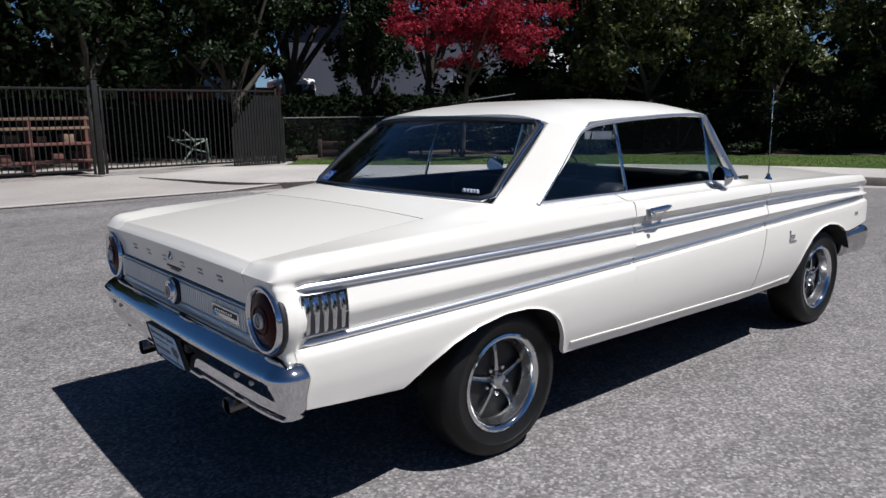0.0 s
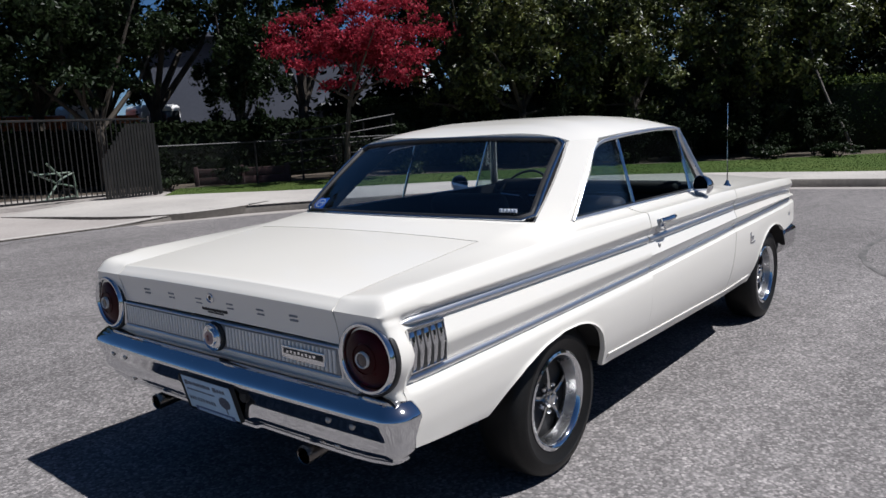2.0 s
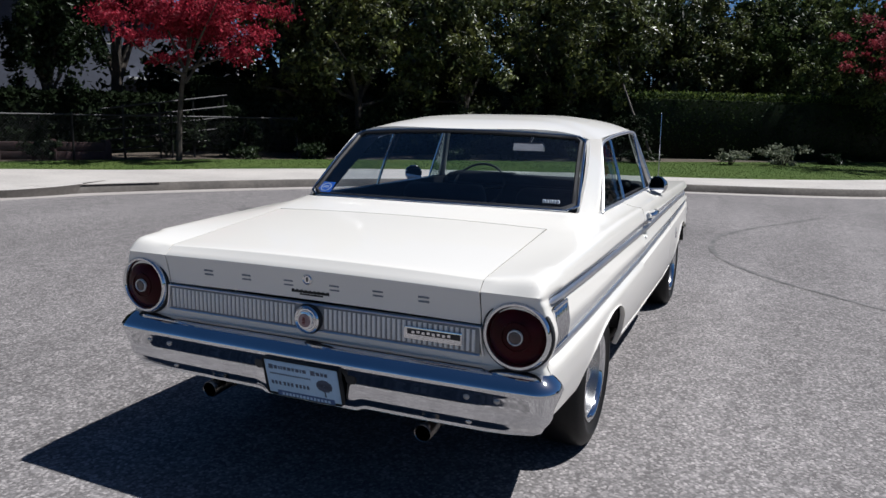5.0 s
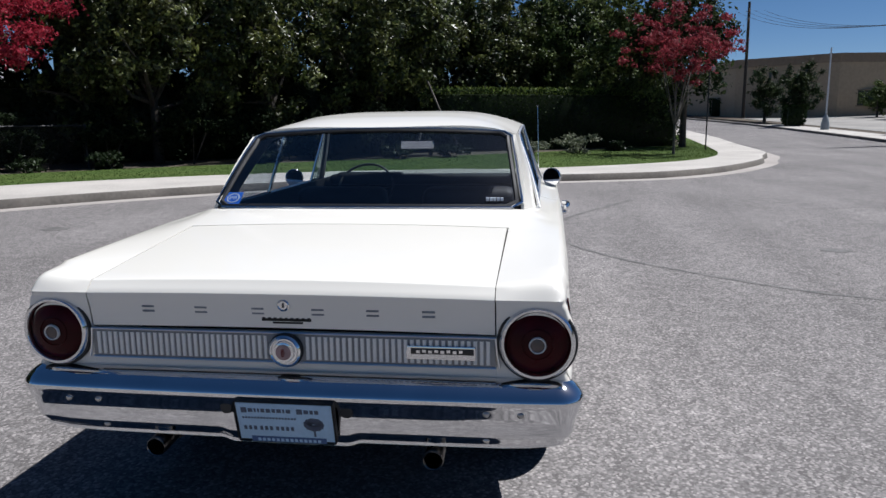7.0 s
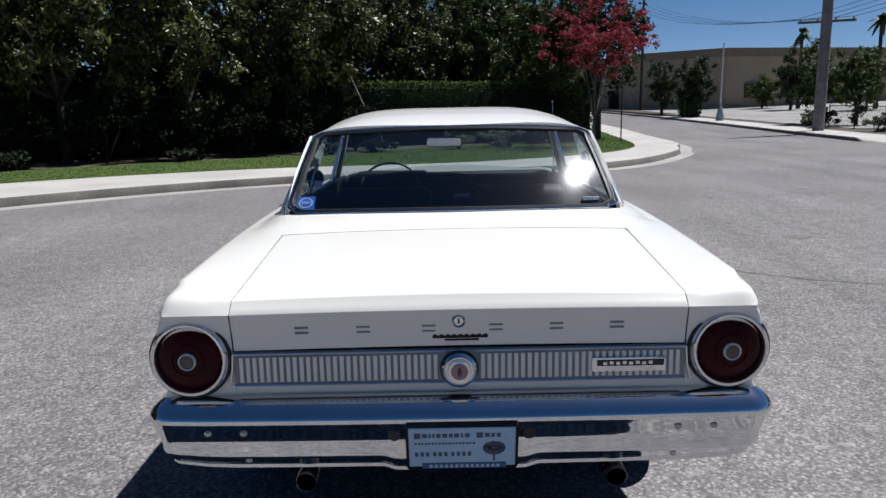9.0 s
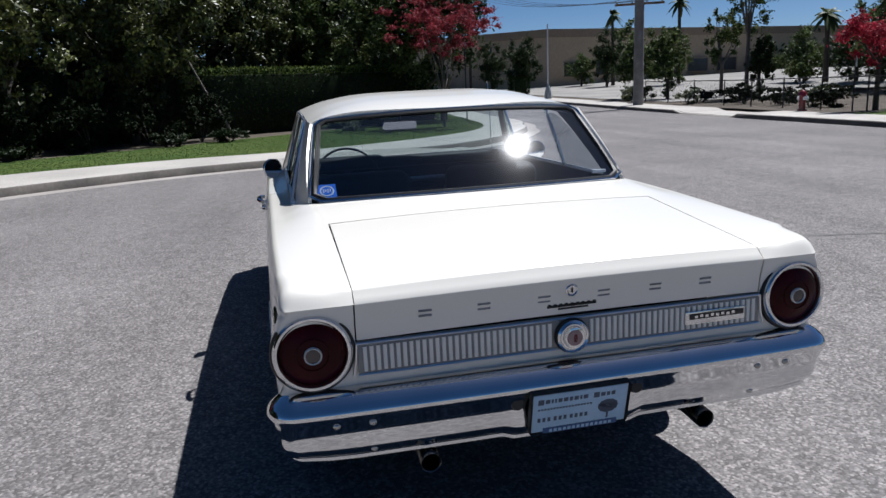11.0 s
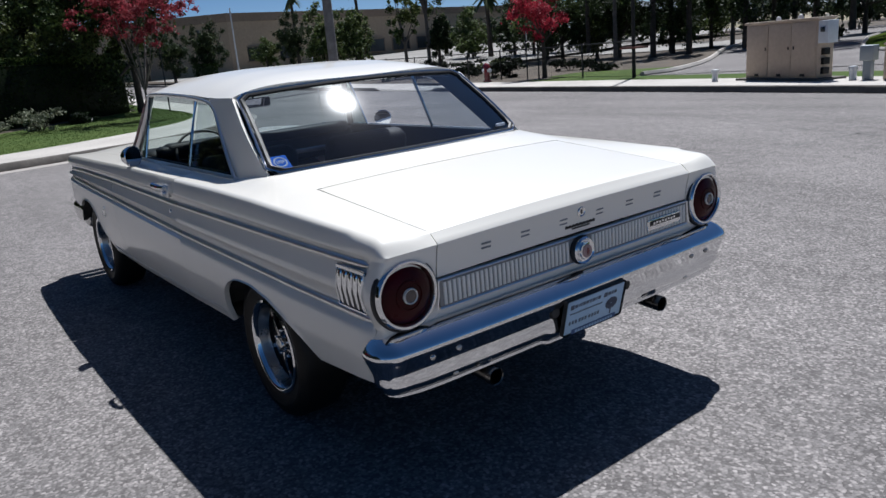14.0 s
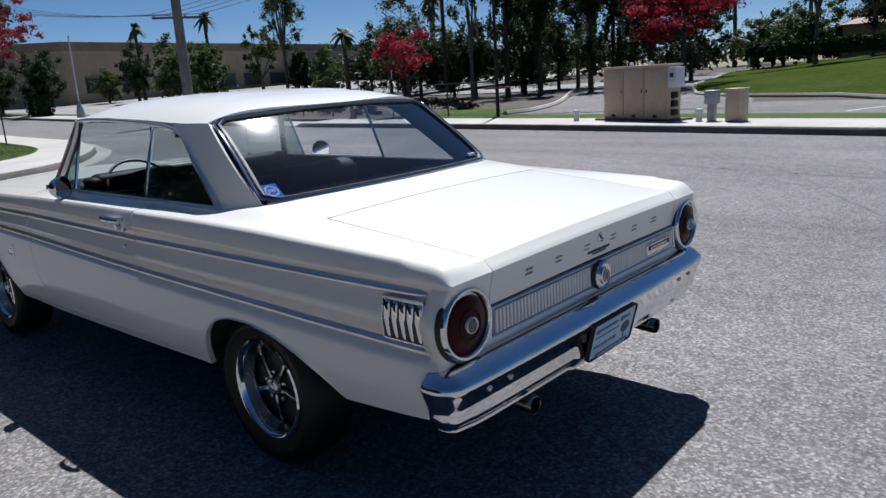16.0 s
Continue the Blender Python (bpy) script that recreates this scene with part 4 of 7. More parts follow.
# fender louvre ornaments, bent over the crease of the flank
def gill_y(z, out):
    return half_width(-0.82) + L(z, (0.675, -0.007), (0.739, -0.001), (0.747, -0.001), (0.821, -0.013)) + out


for s in (-1, 1):
    zs = (0.686, 0.71, 0.739, 0.747, 0.78, 0.813)
    bm = bmesh.new()
    grid([[(x, s * gill_y(z, 0.0025), z) for z in zs] for x in (-0.897, -0.737)], bm)
    orn = part("louvre_ornament", bm, BLACK, car, "chrome gill ornament with dark slots", thick=0.024)
    for z, h in ((0.8105, 0.0065), (0.6865, 0.004)):
        bm = bmesh.new()
        grid([[(x, s * gill_y(z + dz * h, o), z + dz * h) for dz, o in ((-1, 0.001), (-0.6, 0.0065), (0.6, 0.0065), (1, 0.001))] for x in (-0.899, -0.735)], bm)
        part("frame_bar", bm, CHROME, orn)
    for x in (-0.8975, -0.7365):
        bm = bmesh.new()
        grid([[(x + dx, s * gill_y(z, o), z) for dx, o in ((-0.0025, 0.001), (-0.0015, 0.006), (0.0015, 0.006), (0.0025, 0.001))] for z in zs], bm)
        part("frame_bar", bm, CHROME, orn)
    for k in range(5):
        x = -0.880 + k * 0.0315
        bm = bmesh.new()
        rows = []
        for z, hw, h in ((0.690, 0.0070, 0.003), (0.70, 0.0075, 0.0055), (0.736, 0.0080, 0.007), (0.747, 0.0085, 0.008), (0.757, 0.0115, 0.009), (0.790, 0.0115, 0.009), (0.800, 0.0105, 0.007), (0.806, 0.010, 0.003)):
            rows.append([(x - hw, s * gill_y(z, 0.002), z), (x - hw * 0.7, s * gill_y(z, h * 0.8), z), (x, s * gill_y(z, h), z), (x + hw * 0.7, s * gill_y(z, h * 0.8), z), (x + hw, s * gill_y(z, 0.002), z)])
        grid(rows, bm)
        part("fin", bm, CHROME, orn)

# tail lamps
AXIS_BACK = Matrix.Rotation(radians(-90), 4, "Y")     # local z points to the rear
for s in (-1, 1):
    m = Matrix.Translation((-0.961, s * 0.752, 0.738)) @ Matrix.Rotation(radians(s * -1), 4, "Z") @ AXIS_BACK
    bm = bmesh.new()
    revolve(bm, [(0.060, -0.006), (0.112, -0.010), (0.1165, -0.004), (0.117, 0.005), (0.114, 0.010), (0.100, 0.011)], m, 40)
    lamp = part("tail_lamp", bm, GASKET, car, "round red tail lamp in a chrome bezel")
    bm = bmesh.new()
    revolve(bm, [(0.104, 0.004), (0.1095, 0.010), (0.1085, 0.018), (0.103, 0.0245), (0.096, 0.0235), (0.0915, 0.017), (0.089, 0.006)], m, 48)
    part("bezel", bm, CHROME, lamp, "chrome ring")
    bm = bmesh.new()
    revolve(bm, [(0.090, 0.006), (0.086, 0.012), (0.070, 0.020), (0.047, 0.026), (0.0465, 0.029), (0.043, 0.030), (0.0425, 0.027), (0.026, 0.029), (0.026, 0.018), (0.0, 0.018)], m, 40)
    part("lens", bm, RED_LENS, lamp, "dark red ribbed lens")
    bm = bmesh.new()
    revolve(bm, [(0.0200, 0.024), (0.0245, 0.029), (0.0245, 0.036), (0.0228, 0.039), (0.0205, 0.037), (0.0195, 0.024)], m, 28)
    part("centre_ring", bm, SILVER, lamp, "dull silver ring")
    bm = bmesh.new()
    revolve(bm, [(0.0210, 0.034), (0.012, 0.036), (0.0, 0.037)], m, 20)
    part("reverse_lens", bm, GREY_LENS, lamp, "small frosted reversing lens")

# ribbed applique with filler cap and badge
bm = bmesh.new()
box(bm, -0.965, 0, 0.704, 0.012, 1.262, 0.088, 0.003)
app = part("tail_applique", bm, SILVER_DARK, car, "satin ribbed tail panel")
for z in (0.7495, 0.6585):
    bm = bmesh.new()
    tube(bm, [(-0.971, -0.632, z), (-0.972, 0, z), (-0.971, 0.632, z)], 0.0036, 6)
    part("border", bm, TRIM, app, "bright border strip")
for s in (-1, 1):
    bm = bmesh.new()
    tube(bm, [(-0.971, s * 0.632, 0.7495), (-0.971, s * 0.636, 0.70), (-0.971, s * 0.645, 0.6585)], 0.0036, 6)
    part("border", bm, TRIM, app, "bright border strip")
rib_bm = bmesh.new()
grid([[(-0.004, -0.0062, z), (-0.0095, -0.0045, z), (-0.0105, 0, z), (-0.0095, 0.0045, z), (-0.004, 0.0062, z)] for z in (-0.036, 0.036)], rib_bm)
first_rib = None
for k in range(66):
    y = -0.61 + k * (1.22 / 65)
    if abs(y) < 0.062:
        continue
    if first_rib is None:
        first_rib = part("rib", rib_bm, SILVER, app, "bright vertical rib")
        first_rib.location = (-0.9655, y, 0.704)
    else:
        o = first_rib.copy()
        scene.collection.objects.link(o)
        o.location = (-0.9655, y, 0.704)
m = Matrix.Translation((-0.966, 0, 0.698)) @ AXIS_BACK
bm = bmesh.new()
revolve(bm, [(0.052, 0.0), (0.054, 0.012), (0.050, 0.020), (0.0, 0.020)], m, 32)
cap_ob = part("filler_cap", bm, GASKET, car, "round chrome filler cap with a red centre")
bm = bmesh.new()
revolve(bm, [(0.048, 0.016), (0.0495, 0.026), (0.044, 0.032), (0.038, 0.027), (0.034, 0.027), (0.030, 0.036), (0.014, 0.040), (0.0, 0.040)], m, 36)
part("cap_disc", bm, CHROME, cap_ob)
bm = bmesh.new()
revolve(bm, [(0.025, 0.036), (0.023, 0.0405), (0.0, 0.0415)], m, 24)
part("cap_centre", bm, CAP_ROSE, cap_ob, "faded rose centre")
bm = bmesh.new()
for a in range(5):
    box(bm, 0, 0, 0.0432, 0.004, 0.013 - 0.002 * abs(a - 2), 0.001, m=m @ Matrix.Translation(((a - 2) * 0.005, 0, 0)))
part("cap_crest", bm, RED_ENAMEL, cap_ob)
# boot lock
m = Matrix.Translation((-0.979, 0, 0.838)) @ AXIS_BACK
bm = bmesh.new()
revolve(bm, [(0.019, -0.004), (0.019, 0.006), (0.016, 0.009), (0.013, 0.006), (0.0, 0.006)], m, 24)
lock = part("boot_lock", bm, CHROME, car)
bm = bmesh.new()
box(bm, 0, 0, 0.0075, 0.014, 0.005, 0.002, m=m)
part("key_slot", bm, BLACK, lock)
# six bright marks across the boot lid, and the dark maker's strip
for y in (0.435, 0.264, 0.083, -0.103, -0.270, -0.437):
    bm = bmesh.new()
    for dz in (0.0085, -0.0065):
        box(bm, -0.9735 - 0.18 * dz, y, 0.816 + dz, 0.006, 0.038, 0.006)
    part("boot_mark", bm, LETTER, car, "small bright mark")
bm = bmesh.new()
box(bm, -0.971, -0.004, 0.790, 0.004, 0.155, 0.009, 0.001)
box(bm, -0.971, -0.008, 0.781, 0.004, 0.095, 0.006, 0.001)
for k in range(9):
    box(bm, -0.971, 0.066 - k * 0.0175, 0.796, 0.004, 0.010, 0.008 + 0.004 * (k % 3 == 0))
part("maker_strip", bm, IRON, car, "dark unreadable maker strip")
bm = bmesh.new()
box(bm, -0.9785, -0.472, 0.703, 0.006, 0.205, 0.042, 0.003)
badge = part("badge", bm, CHROME, car, "bright badge with a black field")
bm = bmesh.new()
box(bm, -0.9822, -0.476, 0.708, 0.002, 0.186, 0.018, 0.0005)
part("badge_field", bm, BLACK, badge)
bm = bmesh.new()
for k in range(8):
    box(bm, -0.984, -0.405 - k * 0.018, 0.707 + 0.002 * (k % 2), 0.002, 0.011, 0.009)
part("badge_bars", bm, CHROME, badge)

# bumpers: a section swept round the body
def sweep_bumper(sign, x_face, y_end, wrap, section, channel=True):
    """section: (out, z). The line runs along one flank, round the corner and across to the other flank."""
    r = 0.085
    pts, nrms = [], []
    flank = [x_face - sign * (wrap + (r - wrap) * t) for t in (0, 0.04, 0.12, 0.26, 0.45, 0.7, 1)]
    for x in flank:
        pts.append((x, -y_end)), nrms.append((0, -1))
    for a in np.linspace(0, 90, 9)[1:]:
        c, s_ = math.cos(radians(a)), math.sin(radians(a))
        pts.append((x_face - sign * r * (1 - s_), -y_end + r * (1 - c))), nrms.append((sign * s_, -c))
    for y in list(np.linspace(-y_end + r, -0.26, 8)[1:]) + [-0.24, -0.225, -0.215, -0.205, -0.195, -0.185, -0.175, -0.12, -0.06, 0.0]:
        bow = 0.016 * (1 - (y / y_end) ** 2)
        pts.append((x_face + sign * bow, y)), nrms.append((sign, 0))
    pts2 = [(x, -y) for x, y in pts[::-1][1:]]
    nr2 = [(a, -b) for a, b in nrms[::-1][1:]]
    cols = []
    for (x, y), (nx, ny) in zip(pts + pts2, nrms + nr2):
        u = min(1.0, abs(x - pts[0][0]) / 0.022)                   # rolled ends
        roll = 1 - math.sqrt(1 - (1 - u) ** 2)
        e = 0.35 * min(1.0, max(0.0, (abs(y) - 0.74) / 0.13))
        e = e * e * (3 - 2 * e) if channel else 0.0                                 # the channel is shallower round the corner
        flat = [(lerp(o, -0.003 - 0.042 * max(0.0, (0.56 - z) / 0.155) ** 2, e) if 0.405 < z < 0.566 and o > -0.07 else o, z) for o, z in section]
        low = 1 - 0.20 * min(1.0, max(0.0, (abs(y) - 0.70) / 0.17))                 # shallower towards the corners
        dip = min(1.0, max(0.0, (0.225 - abs(y)) / 0.045)) if channel else 0.0       # and deeper round the plate
        dip *= dip * (3 - 2 * dip)
        flat = [(o, (0.50 - (0.50 - z) * (low if channel else 1.0) - 0.012 * dip * min(1.0, (0.50 - z) / 0.06)) if z < 0.50 else z) for o, z in flat]
        cols.append([(x + nx * (o - 0.026 * roll), y + ny * (o - 0.026 * roll), 0.52 + (z - 0.52) * (1 - 0.14 * roll)) for o, z in flat])
    for i, j in ((0, 0), (-1, len(cols) + 1)):            # closed ends
        (x, y), (nx, ny) = (pts + pts2)[i], (nrms + nr2)[i]
        cols.insert(j, [(x + nx * -0.085, y + ny * -0.085, 0.52 + (z - 0.52) * 0.86) for o, z in section])
    return grid(cols)


REAR_SECTION = [(-0.085, 0.610), (-0.081, 0.620), (-0.074, 0.6255), (-0.067, 0.6245), (-0.058, 0.6215), (-0.048, 0.6170), (-0.037, 0.6108), (-0.027, 0.6040), (-0.018, 0.5965), (-0.011, 0.5895), (-0.0055, 0.582), (-0.002, 0.575), (-0.001, 0.569), (-0.0025, 0.563), (-0.007, 0.556),
                (-0.013, 0.544), (-0.020, 0.530), (-0.027, 0.516), (-0.033, 0.503), (-0.036, 0.495), (-0.037, 0.486), (-0.037, 0.472), (-0.037, 0.458), (-0.039, 0.450), (-0.045, 0.441), (-0.053, 0.432), (-0.061, 0.423), (-0.066, 0.415), (-0.064, 0.407), (-0.078, 0.402)]
bumper = part("rear_bumper", sweep_bumper(-1, -1.022, 0.892, 0.132, REAR_SECTION), CHROME, car, "polished chrome rear bumper", thick=0.004, angle=60)
FRONT_SECTION = [(-0.06 * abs(2 * k / 15 - 1) ** 6 - 0.03 * (k / 15) ** 2, 0.572 - 0.200 * k / 15) for k in range(16)]
part("front_bumper", sweep_bumper(1, 3.520, 0.836, 0.40, FRONT_SECTION, False), WHEEL_CHROME, car, "polished chrome front bumper", thick=0.004, angle=60)
for x, y, z in ((-1.0135, 0.606, 0.532), (-1.0105, 0.706, 0.532), (-1.0135, -0.606, 0.532), (-1.0105, -0.706, 0.532), (-0.983, 0.604, 0.437), (-0.983, -0.604, 0.437)):
    bm = bmesh.new()
    revolve(bm, [(0.0105, -0.004), (0.0105, 0.001), (0.008, 0.0035), (0.004, 0.005), (0.0, 0.0055)], Matrix.Translation((x, y, z)) @ AXIS_BACK, 12)
    part("bumper_bolt", bm, WHEEL_DARK, bumper, "dull round bolt head")

# plate with unreadable printing
bm = bmesh.new()
box(bm, -1.0400, -0.003, 0.486, 0.006, 0.312, 0.148, 0.012)
plate = part("number_plate", bm, GALV, car, "pale blue dealer plate in a thin frame")
bm = bmesh.new()
box(bm, -1.0440, -0.003, 0.486, 0.003, 0.296, 0.132, 0.001)
plate.matrix_basis = Matrix.Translation((-1.040, 0, 0.560)) @ Matrix.Rotation(radians(-14), 4, "Y") @ Matrix.Translation((1.040, 0, -0.560))     # hung from its upper edge
part("plate_face", bm, PLATE_BLUE, plate, "pale blue printed plate")
bm = bmesh.new()
x0 = 0.130
for wd in (0.018, 0.014, 0.006, 0.006, 0.012, 0.014, 0.010, 0.014, 0.006, 0.014, 0, 0.018, 0.014, 0.010, 0.012):
    if wd:
        box(bm, -1.0460, x0 - wd / 2, 0.527, 0.001, wd, 0.018 if wd > 0.015 else 0.013)
    x0 -= wd + 0.0045 if wd else 0.014
for k in range(10):
    box(bm, -1.0460, 0.124 - k * 0.0155 - 0.004 * (k > 2) - 0.004 * (k > 5), 0.463, 0.001, 0.009, 0.014)
for k in range(18):
    box(bm, -1.0460, 0.126 - k * 0.0095, 0.500, 0.001, 0.006, 0.006)
part("plate_printing", bm, PLATE_INK, plate, kind="stuff")
bm = bmesh.new()
box(bm, -1.0460, -0.008, 0.4215, 0.001, 0.235, 0.022)
part("plate_band", bm, PLATE_DARK, plate)
bm = bmesh.new()
for k in range(14):
    box(bm, -1.0473, 0.085 - k * 0.0145, 0.4215, 0.001, 0.009, 0.010)
part("plate_band_printing", bm, PLATE_BLUE, plate, kind="stuff")
bm = bmesh.new()
for k in range(11):
    a = 2 * math.pi * k / 11
    box(bm, 0, 0, 0, 0.001, 0.022, 0.017, m=Matrix.Translation((-1.0460, -0.092 + 0.020 * math.cos(a), 0.482 + 0.012 * math.sin(a))) @ Matrix.Rotation(a, 4, "X"))
box(bm, -1.0460, -0.092, 0.455, 0.001, 0.006, 0.035)
part("plate_emblem", bm, PLATE_INK, plate, kind="stuff")
for y in (0.185, -0.190):
    bm = bmesh.new()
    revolve(bm, [(0.020, -0.03), (0.022, 0.0), (0.018, 0.010), (0.0, 0.012)], Matrix.Translation((-1.010, y, 0.523)) @ AXIS_BACK, 16)
    part("plate_lamp", bm, GALV, car)

# exhaust tips, their steel colour darkened for the shade under the bumper
for s in (-1, 1):
    bm = bmesh.new()
    m = Matrix.Translation((-0.985, s * 0.444, 0.366)) @ Matrix.Rotation(radians(-3), 4, "Y") @ AXIS_BACK
    revolve(bm, [(0.024, -0.26), (0.024, -0.12), (0.030, -0.10), (0.0315, 0.0), (0.030, 0.003), (0.0275, 0.0), (0.026, -0.09)], m, 24)
    part("exhaust_tip", bm, STEEL_DARK, car, "steel exhaust tip, darkened for the shade under the bumper")
    bm = bmesh.new()
    tube(bm, [(-0.86, s * 0.441, 0.363), (-0.6, s * 0.44, 0.35), (-0.3, s * 0.40, 0.33), (0.6, s * 0.2, 0.26)], 0.026, 8)
    part("exhaust_pipe", bm, UNDER, car)

# door handles, key holes, mirrors, aerial, emblems
for s in (-1, 1):
    w = half_width(0.9)
    bm = bmesh.new()
    box(bm, 0.862, s * (w - 0.016), 0.893, 0.074, 0.022, 0.056, 0.008, segs=2)
    hd = part("door_handle", bm, CHROME_DULL, car, "chrome door handle with push button")
    bm = bmesh.new()
    tube(bm, [(0.835, s * (w + 0.004), 0.914), (0.87, s * (w + 0.018), 0.917), (0.93, s * (w + 0.024), 0.921), (0.965, s * (w + 0.016), 0.923), (0.985, s * (w - 0.004), 0.922)], [0.010, 0.013, 0.0125, 0.011, 0.007], 8)
    part("grip", bm, CHROME, hd)
    bm = bmesh.new()
    revolve(bm, [(0.0, 0.02), (0.012, 0.019), (0.014, 0.0)], Matrix.Translation((0.858, s * (w - 0.008), 0.886)) @ Matrix.Rotation(radians(-90 * s), 4, "X"), 14)
    part("push_button", bm, CHROME, hd)
    bm = bmesh.new()
    revolve(bm, [(0.0, 0.004), (0.009, 0.004), (0.011, 0.0), (0.011, -0.006)], Matrix.Translation((0.85, s * (w - 0.012), 0.797)) @ Matrix.Rotation(radians(-90 * s), 4, "X"), 14)
    part("key_hole", bm, CHROME_DULL, car)
    bm = bmesh.new()
    m = Matrix.Translation((1.51, s * 0.815, 1.015)) @ Matrix.Rotation(radians(s * 26), 4, "Z") @ AXIS_BACK
    revolve(bm, [(0.0, -0.075), (0.02, -0.072), (0.042, -0.05), (0.055, -0.02), (0.058, 0.0), (0.054, 0.004)], m, 28)
    mi = part("door_mirror", bm, CHROME, car, "round chrome door mirror")
    bm = bmesh.new()
    revolve(bm, [(0.0545, 0.002), (0.03, 0.0018), (0.0, 0.0016)], m, 28)
    part("mirror_glass", bm, MIRROR, mi)
    bm = bmesh.new()
    tube(bm, [(1.53, s * 0.81, 0.99), (1.55, s * 0.79, 0.965), (1.56, s * 0.775, 0.945)], [0.010, 0.013, 0.022], 8)
    part("mirror_stalk", bm, CHROME, mi)
    w2 = half_width(2.25)
    bm = bmesh.new()
    box(bm, 2.22, s * (w2 + 0.006), 0.638, 0.016, 0.006, 0.062, 0.002)
    box(bm, 2.255, s * (w2 + 0.006), 0.630, 0.050, 0.006, 0.026, 0.003)
    box(bm, 2.26, s * (w2 + 0.006), 0.604, 0.085, 0.006, 0.010, 0.002)
    part("fender_emblem", bm, CHROME, car, "small chrome fender emblem")
    w3 = half_width(3.2)
    bm = bmesh.new()
    box(bm, 3.20, s * (w3 + 0.004), 0.672, 0.05, 0.006, 0.022, 0.002)
    part("fender_badge", bm, CHROME_DULL, car)
bm = bmesh.new()
revolve(bm, [(0.024, -0.01), (0.022, 0.004), (0.012, 0.018), (0.009, 0.032), (0.0, 0.036)], Matrix.Translation((2.20, -0.730, 0.955)), 16)
aer = part("aerial", bm, CHROME, car, "thin telescopic radio aerial")
bm = bmesh.new()
tube(bm, [(2.20, -0.730, 0.98), (2.205, -0.728, 1.2), (2.218, -0.722, 1.45)], [0.004, 0.003, 0.002], 6)
part("aerial_rod", bm, CHROME, aer)
bm = bmesh.new()
revolve(bm, [(0.0, 0.005), (0.004, 0.0), (0.0, -0.005)], Matrix.Translation((2.218, -0.722, 1.452)), 8)
part("aerial_tip", bm, CHROME, aer)

# window stickers
bm = bmesh.new()
for k in range(5):
    p = rear_glass_point(-0.89 + k * 0.022, 0.085)
    box(bm, p.x - 0.006, p.y, p.z + 0.006, 0.012, 0.011, 0.014)
part("window_sticker", bm, DECAL_WHITE, car, "small white lettered sticker")
c = rear_glass_point(0.915, 0.125)
m = Matrix.Translation(c + Vector((0.007, 0, -0.007))) @ nrm.to_track_quat("Z", "Y").to_matrix().to_4x4()
bm = bmesh.new()
box(bm, 0, 0, 0, 0.075, 0.075, 0.002, m=m)
st = part("window_sticker", bm, DECAL_BLUE, car, "square blue sticker with a pale ring")
bm = bmesh.new()
revolve(bm, [(0.030, 0.0015), (0.029, 0.0025), (0.024, 0.0025), (0.023, 0.0015)], m, 28)
part("sticker_ring", bm, DECAL_WHITE, st)
bm = bmesh.new()
for k in range(4):
    box(bm, (k - 1.5) * 0.009, 0.003 * (k % 2), 0.0022, 0.005, 0.02 - 0.006 * (k % 2), 0.001, m=m)
part("sticker_bars", bm, DECAL_WHITE, st)


